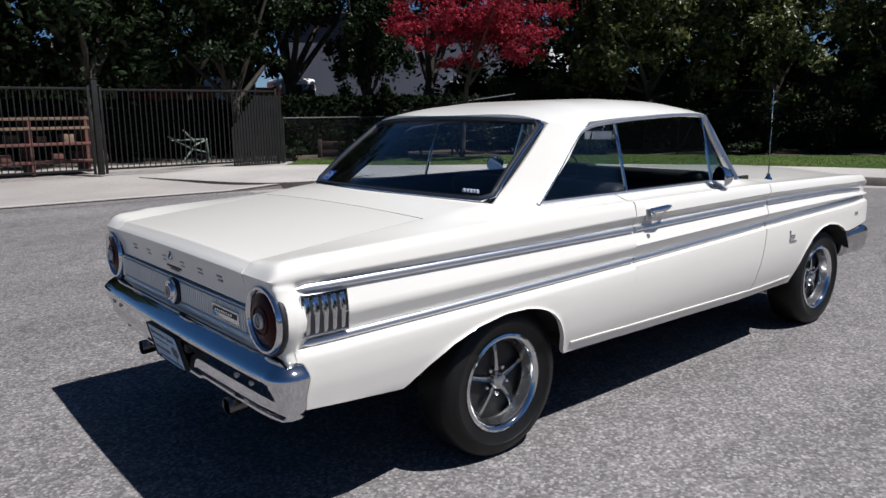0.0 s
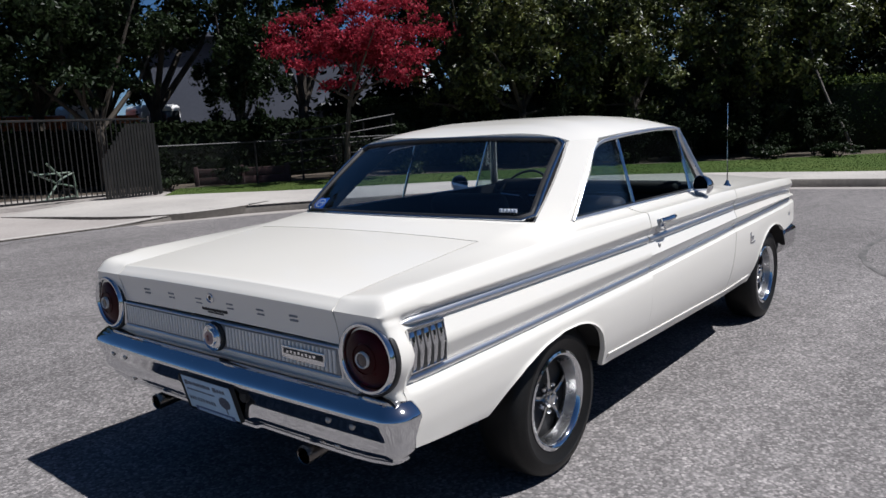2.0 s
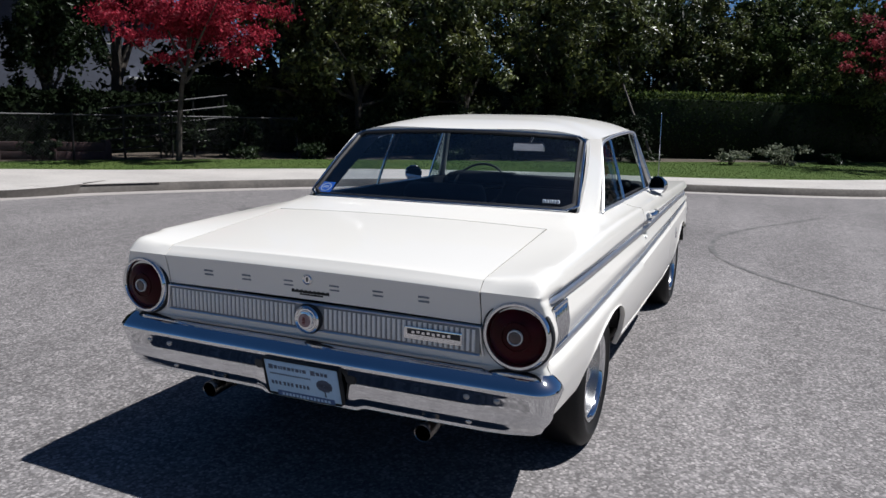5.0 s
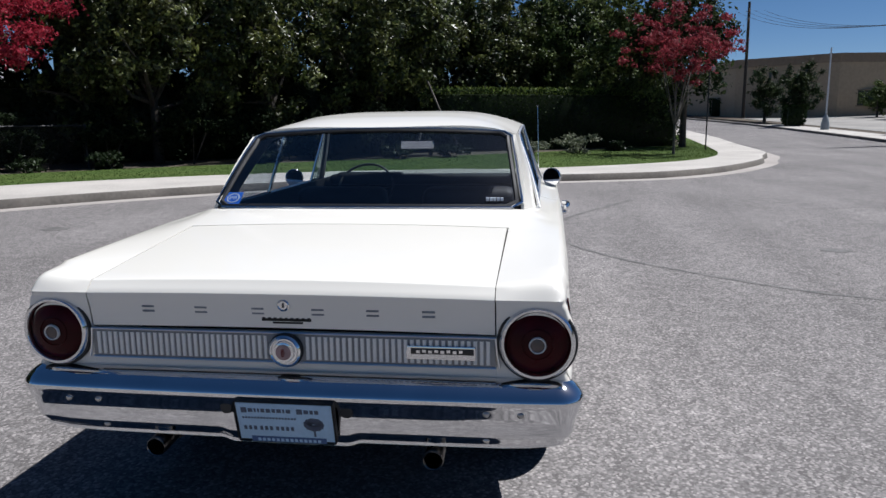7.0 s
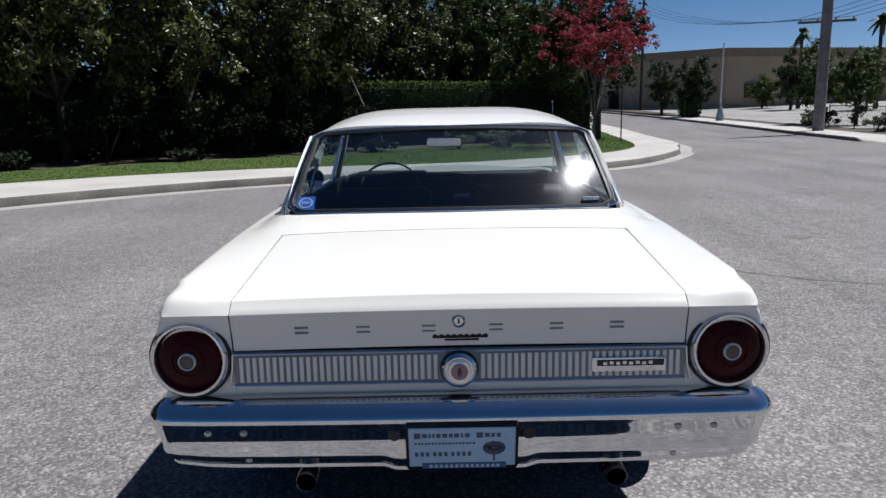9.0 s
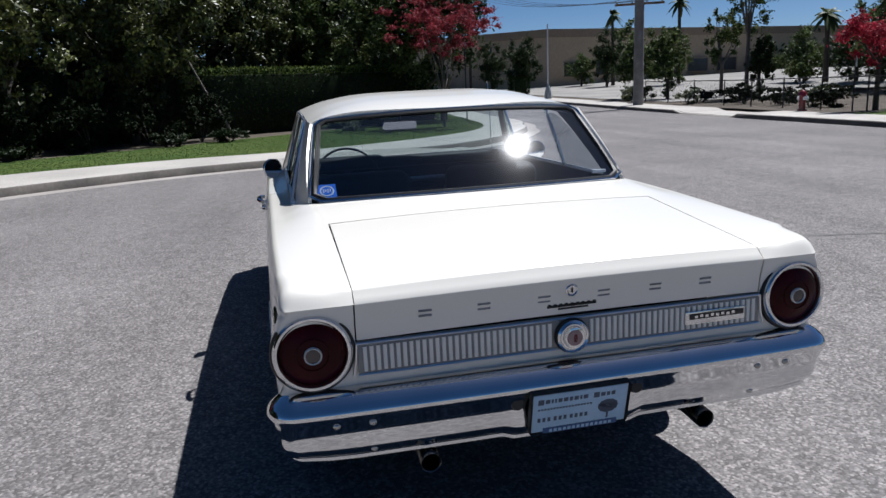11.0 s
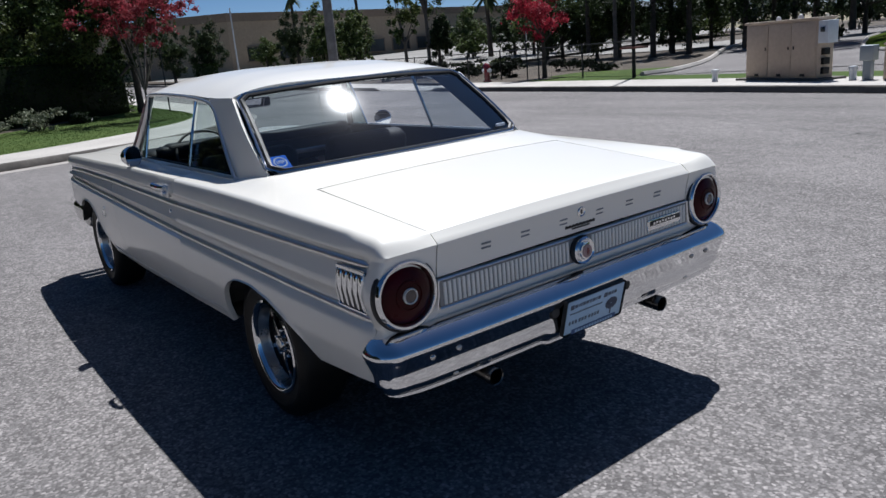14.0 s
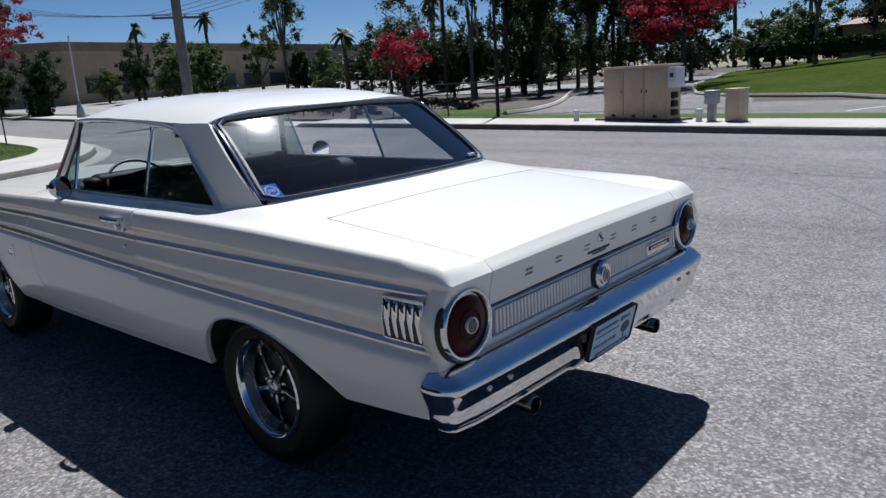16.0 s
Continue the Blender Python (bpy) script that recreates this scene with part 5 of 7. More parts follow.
# wheels
def wheel(x, s):
    hub_z, r = 0.303, 0.306
    out = Matrix.Translation((x, s * 0.71, hub_z)) @ Matrix.Rotation(radians(-90 * s), 4, "X")   # local z points outwards
    bm = bmesh.new()
    prof = [(0.185, -0.085), (0.215, -0.098), (0.255, -0.102), (0.285, -0.094), (0.300, -0.078), (r, -0.05), (r, 0.0), (r, 0.05), (0.300, 0.078), (0.285, 0.094), (0.262, 0.102), (0.258, 0.1045), (0.246, 0.1045), (0.243, 0.1015), (0.215, 0.096), (0.190, 0.084), (0.185, 0.07)]
    revolve(bm, prof, out, 56)
    wh = tagged(new("wheel"), "chrome five-spoke road wheel with black tyre")
    wh.parent = car
    wh.matrix_basis = CAR_LEAN.inverted()
    ty = part("tyre", bm, RUBBER, wh, "black rubber tyre")
    bm = bmesh.new()
    revolve(bm, [(0.1735, 0.077), (0.1775, 0.088), (0.182, 0.0945), (0.190, 0.0975), (0.199, 0.094), (0.2005, 0.080)], out, 56)
    part("rim", bm, CHROME, wh, "polished chrome rim ring")
    bm = bmesh.new()
    revolve(bm, [(0.160, 0.034), (0.165, 0.046), (0.1655, 0.052), (0.171, 0.066), (0.1715, 0.072), (0.1735, 0.077)], out, 56)
    part("rim_step", bm, WHEEL_DARK, wh, "dull chrome inner rim")
    bm = bmesh.new()
    revolve(bm, [(0.186, -0.08), (0.172, -0.06), (0.167, 0.02), (0.168, 0.044)], out, 40)
    part("barrel", bm, BLACK, wh, "dark inner wheel barrel")
    bm = bmesh.new()
    revolve(bm, [(0.168, 0.015), (0.12, 0.022), (0.06, 0.028), (0.0, 0.03)], out, 40)
    part("wheel_disc", bm, BLACK, wh, "black painted wheel centre")
    for k in range(5):
        a = 2 * math.pi * k / 5 + 0.35
        rot = out @ Matrix.Rotation(a, 4, "Z")
        bm = bmesh.new()
        rows = []
        for rr, wd, h in ((0.036, 0.015, 0.050), (0.075, 0.0105, 0.050), (0.115, 0.010, 0.046), (0.145, 0.013, 0.040), (0.168, 0.021, 0.032)):
            rows.append([rot @ Vector(p) for p in ((rr, -wd, h - 0.022), (rr, -wd * 0.75, h), (rr, -wd * 0.15, h - 0.004), (rr, wd * 0.15, h - 0.004), (rr, wd * 0.75, h), (rr, wd, h - 0.022))])
        grid(rows, bm)
        part("spoke", bm, WHEEL_CHROME, wh, "chrome spoke")
        bm = bmesh.new()
        a2 = a + math.pi / 5
        revolve(bm, [(0.010, 0.028), (0.010, 0.046), (0.006, 0.054), (0.0, 0.055)], out @ Matrix.Translation((0.057 * math.cos(a2), 0.057 * math.sin(a2), 0)), 10)
        part("lug_nut", bm, CHROME, wh)
    bm = bmesh.new()
    revolve(bm, [(0.036, 0.03), (0.036, 0.056), (0.031, 0.066), (0.022, 0.069), (0.020, 0.066)], out, 28)
    capw = part("hub_cap", bm, WHEEL_CHROME, wh)
    bm = bmesh.new()
    revolve(bm, [(0.021, 0.066), (0.015, 0.070), (0.0, 0.071)], out, 24)
    part("cap_disc", bm, CHROME_DULL, capw, "brushed grey centre")


for x in (0.0, 2.78):
    for s in (-1, 1):
        wheel(x, s)

# underside: floor pan, inner wheel wells, axle, tank
bm = bmesh.new()
box(bm, 1.42, 0, 0.38, 3.6, 1.12, 0.10, 0.02)
box(bm, 1.33, 0, 0.36, 1.75, 1.56, 0.08, 0.02)
part("floor_pan", bm, UNDER, car)
bm = bmesh.new()
box(bm, -0.60, 0, 0.56, 0.5, 1.5, 0.10, 0.03)
part("boot_floor", bm, UNDER, car)
for x, top in ((-0.06, 0.66), (2.74, 0.70)):
    for s in (-1, 1):
        bm = bmesh.new()
        cols = [[(x + 0.42 * math.cos(a), s * y, 0.32 + (top - 0.32) * math.sin(a)) for y in (0.55, 0.69, 0.84)] for a in np.linspace(0.36, math.pi - 0.4, 18)]
        grid(cols, bm)
        grid([[(x + 0.42 * math.cos(a), s * 0.55, 0.32 + (top - 0.32) * math.sin(a) * t) for t in (0, 0.5, 1)] for a in np.linspace(0.36, math.pi - 0.4, 18)], bm)
        part("wheel_well", bm, UNDER, car, thick=0.006)
for x in (0.0, 2.78):
    bm = bmesh.new()
    tube(bm, [(x, -0.64, 0.303), (x, 0.64, 0.303)], 0.04, 10)
    part("axle", bm, UNDER, car)

# cabin
bm = bmesh.new()
cols = [[(x, y, 0.965 - 0.03 * (x < 0.1)) for x in (-0.02, 0.1, 0.42)] for y in np.linspace(-0.64, 0.64, 5)]
grid(cols, bm)
part("parcel_shelf", bm, VINYL, car, thick=0.02)
for s in (-1, 1):
    bm = bmesh.new()
    cols = [[(x, s * 0.715, z) for z in (0.45, 0.7, 0.99)] for x in span(0.1, 2.0, 0.3)]
    grid(cols, bm)
    part("door_lining", bm, VINYL, car, thick=0.02)
bm = bmesh.new()
cols = []
for v in np.linspace(-0.96, 0.96, 15):
    cols.append([(x, 0.628 * v, roof_edge(x) + (roof_mid(x) - roof_edge(x)) * (1 - abs(v) ** 4.4) - 0.034) for x in np.linspace(0.47, 1.64, 10)])
grid(cols, bm)
part("headliner", bm, HEADLINER, car)
bm = bmesh.new()
box(bm, 1.0, 0, 0.43, 2.1, 1.4, 0.03)
part("carpet", bm, VINYL, car)


def seat(cx, cy, wd, back_h, rake, name):
    bm = bmesh.new()
    box(bm, cx + 0.27, cy, 0.62, 0.52, wd, 0.18, 0.06, segs=3)
    st_ = part(name, bm, VINYL, car, "black vinyl seat")
    bm = bmesh.new()
    m = Matrix.Translation((cx, cy, 0.66)) @ Matrix.Rotation(radians(-rake), 4, "Y")
    box(bm, 0, 0, back_h / 2, 0.14, wd, back_h, 0.055, m=m, segs=3)
    part("backrest", bm, VINYL, st_)


seat(0.48, 0.0, 1.22, 0.29, 18, "rear_seat")
seat(1.08, 0.36, 0.52, 0.355, 16, "front_seat")
seat(1.08, -0.36, 0.52, 0.355, 16, "front_seat")
bm = bmesh.new()
box(bm, 1.83, 0, 0.905, 0.28, 1.38, 0.20, 0.05, segs=3)
dash = part("dashboard", bm, VINYL, car)
bm = bmesh.new()
box(bm, 1.70, 0, 0.99, 0.12, 1.26, 0.07, 0.03, segs=3)
box(bm, 1.70, 0.36, 0.995, 0.12, 0.46, 0.085, 0.035, segs=3)
part("instrument_hood", bm, VINYL, dash)
bm = bmesh.new()
box(bm, 1.685, -0.3, 0.87, 0.006, 0.55, 0.03, 0.002)
part("dash_strip", bm, CHROME_DULL, dash)
wm = Matrix.Translation((1.60, 0.37, 0.945)) @ Matrix.Rotation(radians(-52), 4, "Y")
bm = bmesh.new()
cols = []
for k in range(40):
    a = 2 * math.pi * k / 40
    cols.append([wm @ Vector(((0.180 + 0.008 * math.cos(b)) * math.cos(a), (0.180 + 0.008 * math.cos(b)) * math.sin(a), 0.008 * math.sin(b))) for b in np.linspace(0, 2 * math.pi, 9)])
grid(cols, bm, close=True)
sw = part("steering_wheel", bm, BLACK, car, "thin black steering wheel")
bm = bmesh.new()
tube(bm, [wm @ Vector((0, -0.18, 0)), wm @ Vector((0, 0, -0.03)), wm @ Vector((0, 0.18, 0))], 0.008, 6)
part("wheel_spokes", bm, WHEEL_CHROME, sw)
bm = bmesh.new()
tube(bm, [wm @ Vector((0, 0, 0)), wm @ Vector((0, 0, -0.35))], 0.025, 8)
part("steering_column", bm, BLACK, sw)
bm = bmesh.new()
box(bm, 1.62, 0.03, 1.214, 0.02, 0.215, 0.058, 0.012, segs=3)
rm = part("rear_view_mirror", bm, CHROME, car)
bm = bmesh.new()
box(bm, 1.6085, 0.03, 1.214, 0.002, 0.20, 0.046, 0.0)
part("mirror_glass", bm, MIRROR, rm, "pale reflecting mirror face")
bm = bmesh.new()
tube(bm, [(1.63, 0.03, 1.225), (1.65, 0.01, 1.29), (1.665, 0, 1.335)], 0.006, 6)
part("mirror_stalk", bm, CHROME, rm)


# ---- trees and planting ----
def leaf_cloud(rng, clumps, n, size, flat=0.35, aspect=0.5):
    """Verts and faces of many small leaves scattered through clumps (x, y, z, rx, ry, rz)."""
    c = np.array(clumps, float)
    wgt = (c[:, 3] * c[:, 4] * c[:, 5]) ** 0.67
    pick = rng.choice(len(c), n, p=wgt / wgt.sum())
    d = rng.normal(size=(n, 3))
    d /= np.linalg.norm(d, axis=1)[:, None]
    r = np.abs(rng.normal(size=n)) * 0.42 + 0.38 * rng.random(n)          # dense hearts, ragged edges
    p = c[pick, :3] + d * r[:, None] * c[pick, 3:6]
    t = rng.normal(size=(n, 3))
    nn = d * 0.7 + rng.normal(size=(n, 3)) * 0.8 + np.array([0, 0, flat])
    u = np.cross(nn, t)
    u /= np.linalg.norm(u, axis=1)[:, None] + 1e-9
    w = np.cross(nn, u)
    w /= np.linalg.norm(w, axis=1)[:, None] + 1e-9
    s = (size * (0.6 + 0.8 * rng.random(n)))[:, None]
    k = nn / (np.linalg.norm(nn, axis=1)[:, None] + 1e-9)
    v = np.stack([p - u * s, p + w * s * aspect - k * s * 0.12, p + u * s, p - w * s * aspect - k * s * 0.12], 1).reshape(-1, 3)
    f = np.arange(4 * n).reshape(-1, 4)
    return v, f


def crown_clumps(rng, cx, cy, cz, rx, ry, rz, m, size=0.36):
    out = []
    for _ in range(m):
        d = rng.normal(size=3)
        d /= np.linalg.norm(d)
        q = rng.random() ** 0.5 * 0.98
        k = size * (0.5 + 0.95 * rng.random()) * (1.2 - 0.5 * q)
        out.append((cx + d[0] * q * rx, cy + d[1] * q * ry, cz + d[2] * q * rz, rx * k, ry * k, rz * k * 0.8))
    return out


def tree(name, at, height, crown, leaf, bark, label, seed, trunk_r=0.12, n=6000, size=0.09, m=26, clump=0.36, forks=5, lean=(0, 0), fork_at=0.35, category="tree", group=""):
    """crown: centre height, radius across, radius up."""
    rng = np.random.default_rng(seed)
    root = thing(name, at, label, category, group)
    cz, cr, ch = crown
    cl = crown_clumps(rng, lean[0], lean[1], cz, cr, cr, ch, m, clump)
    fz = height * fork_at
    bm = bmesh.new()
    tx, ty = lean[0] * 0.4, lean[1] * 0.4
    tube(bm, [(0, 0, -0.1), (tx * 0.2, ty * 0.2, fz * 0.4), (tx * 0.6, ty * 0.6, fz * 0.8), (tx, ty, fz)], [trunk_r * 1.25, trunk_r, trunk_r * 0.9, trunk_r * 0.85], 9)
    limbs = []
    for k in range(forks):
        c = cl[k % len(cl)]
        a = Vector((tx, ty, fz * (0.85 + 0.15 * rng.random())))
        b = Vector(c[:3])
        mid = a.lerp(b, 0.5) + Vector(rng.normal(size=3)) * 0.12 * cr * 0.5
        limbs.append([a, mid, b])
    part("trunk", bm, bark, root)
    for pts in limbs:
        bm = bmesh.new()
        tube(bm, pts, [trunk_r * 0.6, trunk_r * 0.38, trunk_r * 0.12], 6)
        part("limb", bm, bark, root)
    v, f = leaf_cloud(rng, cl, n, size)
    raw("crown", v.tolist(), f.tolist(), leaf, root)
    return root


def hedge(name, at, sx, sy, h, leaf, label, seed, turn=0.0, n=9000, size=0.05, category="hedge", shoots=False):
    rng = np.random.default_rng(seed)
    root = thing(name, at, label, category, turn=turn)
    bm = bmesh.new()
    box(bm, 0, 0, h / 2 - 0.06, sx - 0.3, sy - 0.56, h - 0.1, 0.1)
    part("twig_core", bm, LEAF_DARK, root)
    p = []
    fx, fy, fz = sy * h, sx * h, sx * sy
    pick = rng.choice(3, n, p=np.array([fx, fy, fz]) / (fx + fy + fz))
    q = rng.random((n, 3)) - 0.5
    sign = np.where(rng.random(n) < 0.5, -0.5, 0.5)
    for ax in (0, 1):
        q[pick == ax, ax] = sign[pick == ax]
    q[pick == 2, 2] = 0.5
    p = q * np.array([sx, sy, h]) + np.array([0, 0, h / 2])
    lump = 0.06 * np.sin(p[:, 0] * 2.1 + seed) + 0.05 * np.sin(p[:, 0] * 5.3) + 0.04 * np.sin(p[:, 2] * 4)
    p[:, 1] += lump * np.sign(q[:, 1]) - 0.26 * np.sign(q[:, 1]) * (1 - p[:, 2] / h)      # wider at the top than at the foot
    p += rng.normal(size=(n, 3)) * 0.045
    nn = rng.normal(size=(n, 3)) + np.array([0, 0, 0.5])
    u = np.cross(nn, rng.normal(size=(n, 3)))
    u /= np.linalg.norm(u, axis=1)[:, None]
    w = np.cross(nn, u)
    w /= np.linalg.norm(w, axis=1)[:, None]
    s = (size * (0.6 + 0.8 * rng.random(n)))[:, None]
    v = np.stack([p - u * s, p + w * s * 0.55, p + u * s, p - w * s * 0.55], 1).reshape(-1, 3)
    raw("foliage", v.tolist(), np.arange(4 * n).reshape(-1, 4).tolist(), leaf, root)
    if shoots:                                          # shoots along the clipped top, coloured light for the sun on it
        k = int(sx * 420)
        q = np.stack([(rng.random(k) - 0.5) * sx, (rng.random(k) - 0.5) * sy * 1.05, h - 0.06 + 0.16 * rng.random(k) ** 1.6 + 0.07 * np.sin(np.arange(k) * 0.7)], 1)
        u = rng.normal(size=(k, 3)) * 0.5 + np.array([0, 0, 1.0])
        u /= np.linalg.norm(u, axis=1)[:, None]
        w = np.cross(u, rng.normal(size=(k, 3)))
        w /= np.linalg.norm(w, axis=1)[:, None]
        s = (size * (0.7 + 0.9 * rng.random(k)))[:, None]
        v = np.stack([q - u * s, q + w * s * 0.5, q + u * s, q - w * s * 0.5], 1).reshape(-1, 3)
        raw("lit_top_shoots", v.tolist(), np.arange(4 * k).reshape(-1, 4).tolist(), LEAF_TOP_LIT, root, label="upright shoots, light green for the sunlit hedge top")
    return root


def up(x, extra=0.15):
    return rise(x) + extra


# crape myrtles in red flower
tree("crape_myrtle", (10.85, 11.75, 0.16), 5.2, (3.5, 2.35, 1.4), LEAF_RED, BARK, "crape myrtle in deep red flower on the lawn strip", 11, 0.065, 22000, 0.05, 100, 0.19, 9, lean=(0.35, -0.4), fork_at=0.42, group="red flowering trees")
tree("crape_myrtle", (21.4, -4.9, 0.16), 4.9, (3.45, 2.0, 1.3), LEAF_PINK, BARK_GREY, "crape myrtle in faded pink-red flower by the hedge", 12, 0.042, 9500, 0.05, 95, 0.16, 9, fork_at=0.2, group="red flowering trees")
tree("crape_myrtle", (17.4, -18.3, 0.2), 3.4, (2.3, 1.25, 1.05), LEAF_RED, BARK, "small crape myrtle in red flower behind the chain-link fence", 13, 0.08, 5000, 0.05, 30, 0.3, 6, fork_at=0.4, group="red flowering trees")
tree("crape_myrtle", (12.0, -30.8, 1.0), 5.2, (3.15, 3.1, 1.75), LEAF_RED, BARK, "wide crape myrtle in deep red flower by the driveway", 14, 0.12, 14000, 0.075, 40, 0.3, 7, fork_at=0.34, group="red flowering trees")

# shade trees behind the north pavement: a leafy front row, a tall dark row behind
front = [(6.9, 16.6, 6.6, 2.7), (10.9, 16.4, 6.4, 1.35), (16.5, 12.1, 6.8, 1.9), (16.9, 10.2, 7.0, 2.8), (18.8, 7.4, 6.8, 2.8), (21.4, 4.9, 7.0, 2.7), (26.2, 4.2, 7.4, 2.8), (28.6, 1.6, 7.2, 2.8), (31.2, -1.6, 7.0, 2.8), (28.0, -4.3, 7.4, 2.9)]
for i, (x, y, h, r) in enumerate(front):
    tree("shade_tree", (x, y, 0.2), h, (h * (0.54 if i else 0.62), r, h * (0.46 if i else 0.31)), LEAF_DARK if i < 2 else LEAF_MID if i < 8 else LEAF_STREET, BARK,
         "leafy green shade tree with sunlit outer leaves behind the lawn", 130 + i, 0.13, 34000 if i > 1 else 22000, 0.075, 130 if i > 1 else 70, 0.17 if i > 1 else 0.22, 7, lean=(0.3 * math.sin(i * 2.1), 0.3 * math.cos(i * 1.7)), fork_at=0.24, group="shade trees")
back = [(0.3, 17.8, 9.5, 0.56), (3.4, 17.4, 9, 0.59), (5.2, 20.5, 11, 0.68), (10.2, 19.6, 10, 0.70), (14.6, 17.8, 10, 0.68), (19, 14.5, 10, 0.55), (22.2, 10.8, 10, 0.54), (25.0, 7.0, 10, 0.54),
        (28.2, 3.3, 10, 0.54), (32, -0.5, 9, 0.54), (36.5, -3.0, 8.5, 0.54), (42, -4.5, 8, 0.54)]
for i, (x, y, h, c) in enumerate(back, 2):
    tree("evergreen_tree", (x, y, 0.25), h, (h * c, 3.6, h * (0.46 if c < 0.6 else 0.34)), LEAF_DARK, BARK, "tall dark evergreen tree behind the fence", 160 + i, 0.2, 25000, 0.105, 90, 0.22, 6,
         lean=(0.5 * math.sin(i * 1.3), 0.3), fork_at=0.22, group="evergreen trees")
# pines behind the gate, dense down to the fence
for i, (x, y, h, rr) in enumerate([(-2.6, 20.2, 9.0, 3.0), (0.9, 20.8, 9.5, 3.0), (4.0, 19.6, 9.0, 2.9), (7.0, 20.6, 9.5, 2.9), (9.6, 21.6, 8.5, 2.2)]):
    tree("pine_tree", (x, y, 0.25), h, (h * 0.60, rr, h * (0.40 if i < 4 else 0.34)), LEAF_GROVE if i < 3 else LEAF_DARK, BARK, "dense dark pine tree behind the iron gate", 330 + i, 0.17, 30000, 0.085, 150, 0.17, 6,
         lean=(0.3 * math.cos(i * 1.9), 0.0), fork_at=0.24, group="pine trees")
# pale leaning trunk in front of the hedge
lt = thing("leaning_tree", (21.6, 1.95, 0.15), "slim leaning tree with a pale bare trunk", "tree")
bm = bmesh.new()
tube(bm, [(0, 0, -0.1), (-0.1, 0.25, 0.6), (0.0, 0.75, 1.5), (0.25, 1.25, 2.6), (0.5, 1.5, 3.6)], [0.055, 0.046, 0.040, 0.034, 0.025], 8)
part("trunk", bm, BARK_GREY, lt)
v, f = leaf_cloud(np.random.default_rng(5), crown_clumps(np.random.default_rng(6), 0.5, 1.5, 4.4, 1.5, 1.5, 1.2, 18, 0.34), 5000, 0.085)
raw("crown", v.tolist(), f.tolist(), LEAF_MID, lt)

hedge("clipped_hedge", (26.05, -1.05, 0.15), 11.4, 1.7, 2.15, LEAF_HEDGE, "tall clipped green hedge behind the lawn", 71, turn=-60.5, n=24000, size=0.045, shoots=True)
# rough hedges whose leaf colour carries the deep shade under the trees
hedge("dark_hedge", (11.6, 16.3, 0.15), 9.0, 1.6, 1.6, LEAF_SHADE, "rough hedge behind the chain-link fence, leaves near-black for shade", 70, turn=-14, n=12000, size=0.075)
hedge("dark_hedge", (17.6, 11.6, 0.15), 8.5, 1.6, 2.2, LEAF_SHADE, "rough hedge under the trees, leaves near-black for shade", 72, turn=-55, n=12000, size=0.075)
hedge("dark_hedge", (22.1, 5.9, 0.15), 6.6, 1.8, 2.5, LEAF_SHADE, "rough hedge under the trees, leaves near-black for shade", 74, turn=-58, n=11000, size=0.075)
hedge("dark_hedge", (3.0, 29.5, 0.15), 22.0, 2.0, 3.6, LEAF_SHADE, "tall hedge added at the back of the yard, leaves near-black for shade", 75, turn=8, n=16000, size=0.11)
hedge("dark_hedge", (3.0, 19.2, 0.15), 10.0, 1.5, 1.5, LEAF_SHADE, "rough hedge behind the iron gate, leaves near-black for shade", 73, turn=0, n=12000, size=0.08)


def shrub(at, r, h, leaf, label, seed, n=1500, size=0.045):
    rng = np.random.default_rng(seed)
    root = thing("shrub", at, label, "shrub", "low shrubs")
    bm = bmesh.new()
    for k in range(5):
        a = rng.random() * 6.28
        tube(bm, [(0, 0, -0.05), (0.4 * r * math.cos(a), 0.4 * r * math.sin(a), 0.5 * h)], [0.02, 0.008], 5)
    part("stems", bm, BARK, root, kind="stuff")
    v, f = leaf_cloud(rng, crown_clumps(rng, 0, 0, h * 0.52, r, r, h * 0.5, 14, 0.4), n, size)
    raw("foliage", v.tolist(), f.tolist(), leaf, root)
    return root


for i, (x, y, r, h, lf) in enumerate([(21.9, -1.9, 0.75, 0.75, 2), (20.6, -0.4, 0.6, 0.5, 2), (19.4, 2.0, 0.6, 0.45, 1), (18.6, 3.6, 0.55, 0.4, 1), (16.4, 7.0, 0.5, 0.4, 1), (14.0, 10.0, 0.5, 0.45, 1), (12.9, 11.4, 0.45, 0.4, 1),
                                      (9.0, 14.2, 0.5, 0.5, 0), (7.5, 14.6, 0.45, 0.5, 0), (23.6, -3.4, 0.5, 0.45, 1)]):
    shrub((x, y, 0.15), r, h, (LEAF_DARK, LEAF_DARK, LEAF_SILVER)[lf], ("low dark shrub behind the fence", "low green shrub at the edge of the lawn", "low grey-green flowering shrub at the foot of the hedge")[lf], 200 + i)

# shrubs added to fill the black under the crowns; leaf colour carries shade
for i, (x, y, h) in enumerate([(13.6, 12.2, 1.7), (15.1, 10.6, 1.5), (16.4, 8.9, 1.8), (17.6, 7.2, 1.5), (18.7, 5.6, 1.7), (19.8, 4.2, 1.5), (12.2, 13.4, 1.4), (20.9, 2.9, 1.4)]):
    shrub((x, y, 0.15), 1.05, h, LEAF_SHADE, "tall shrub under the trees, their shade put into its leaf colour", 260 + i, 3200, 0.06)

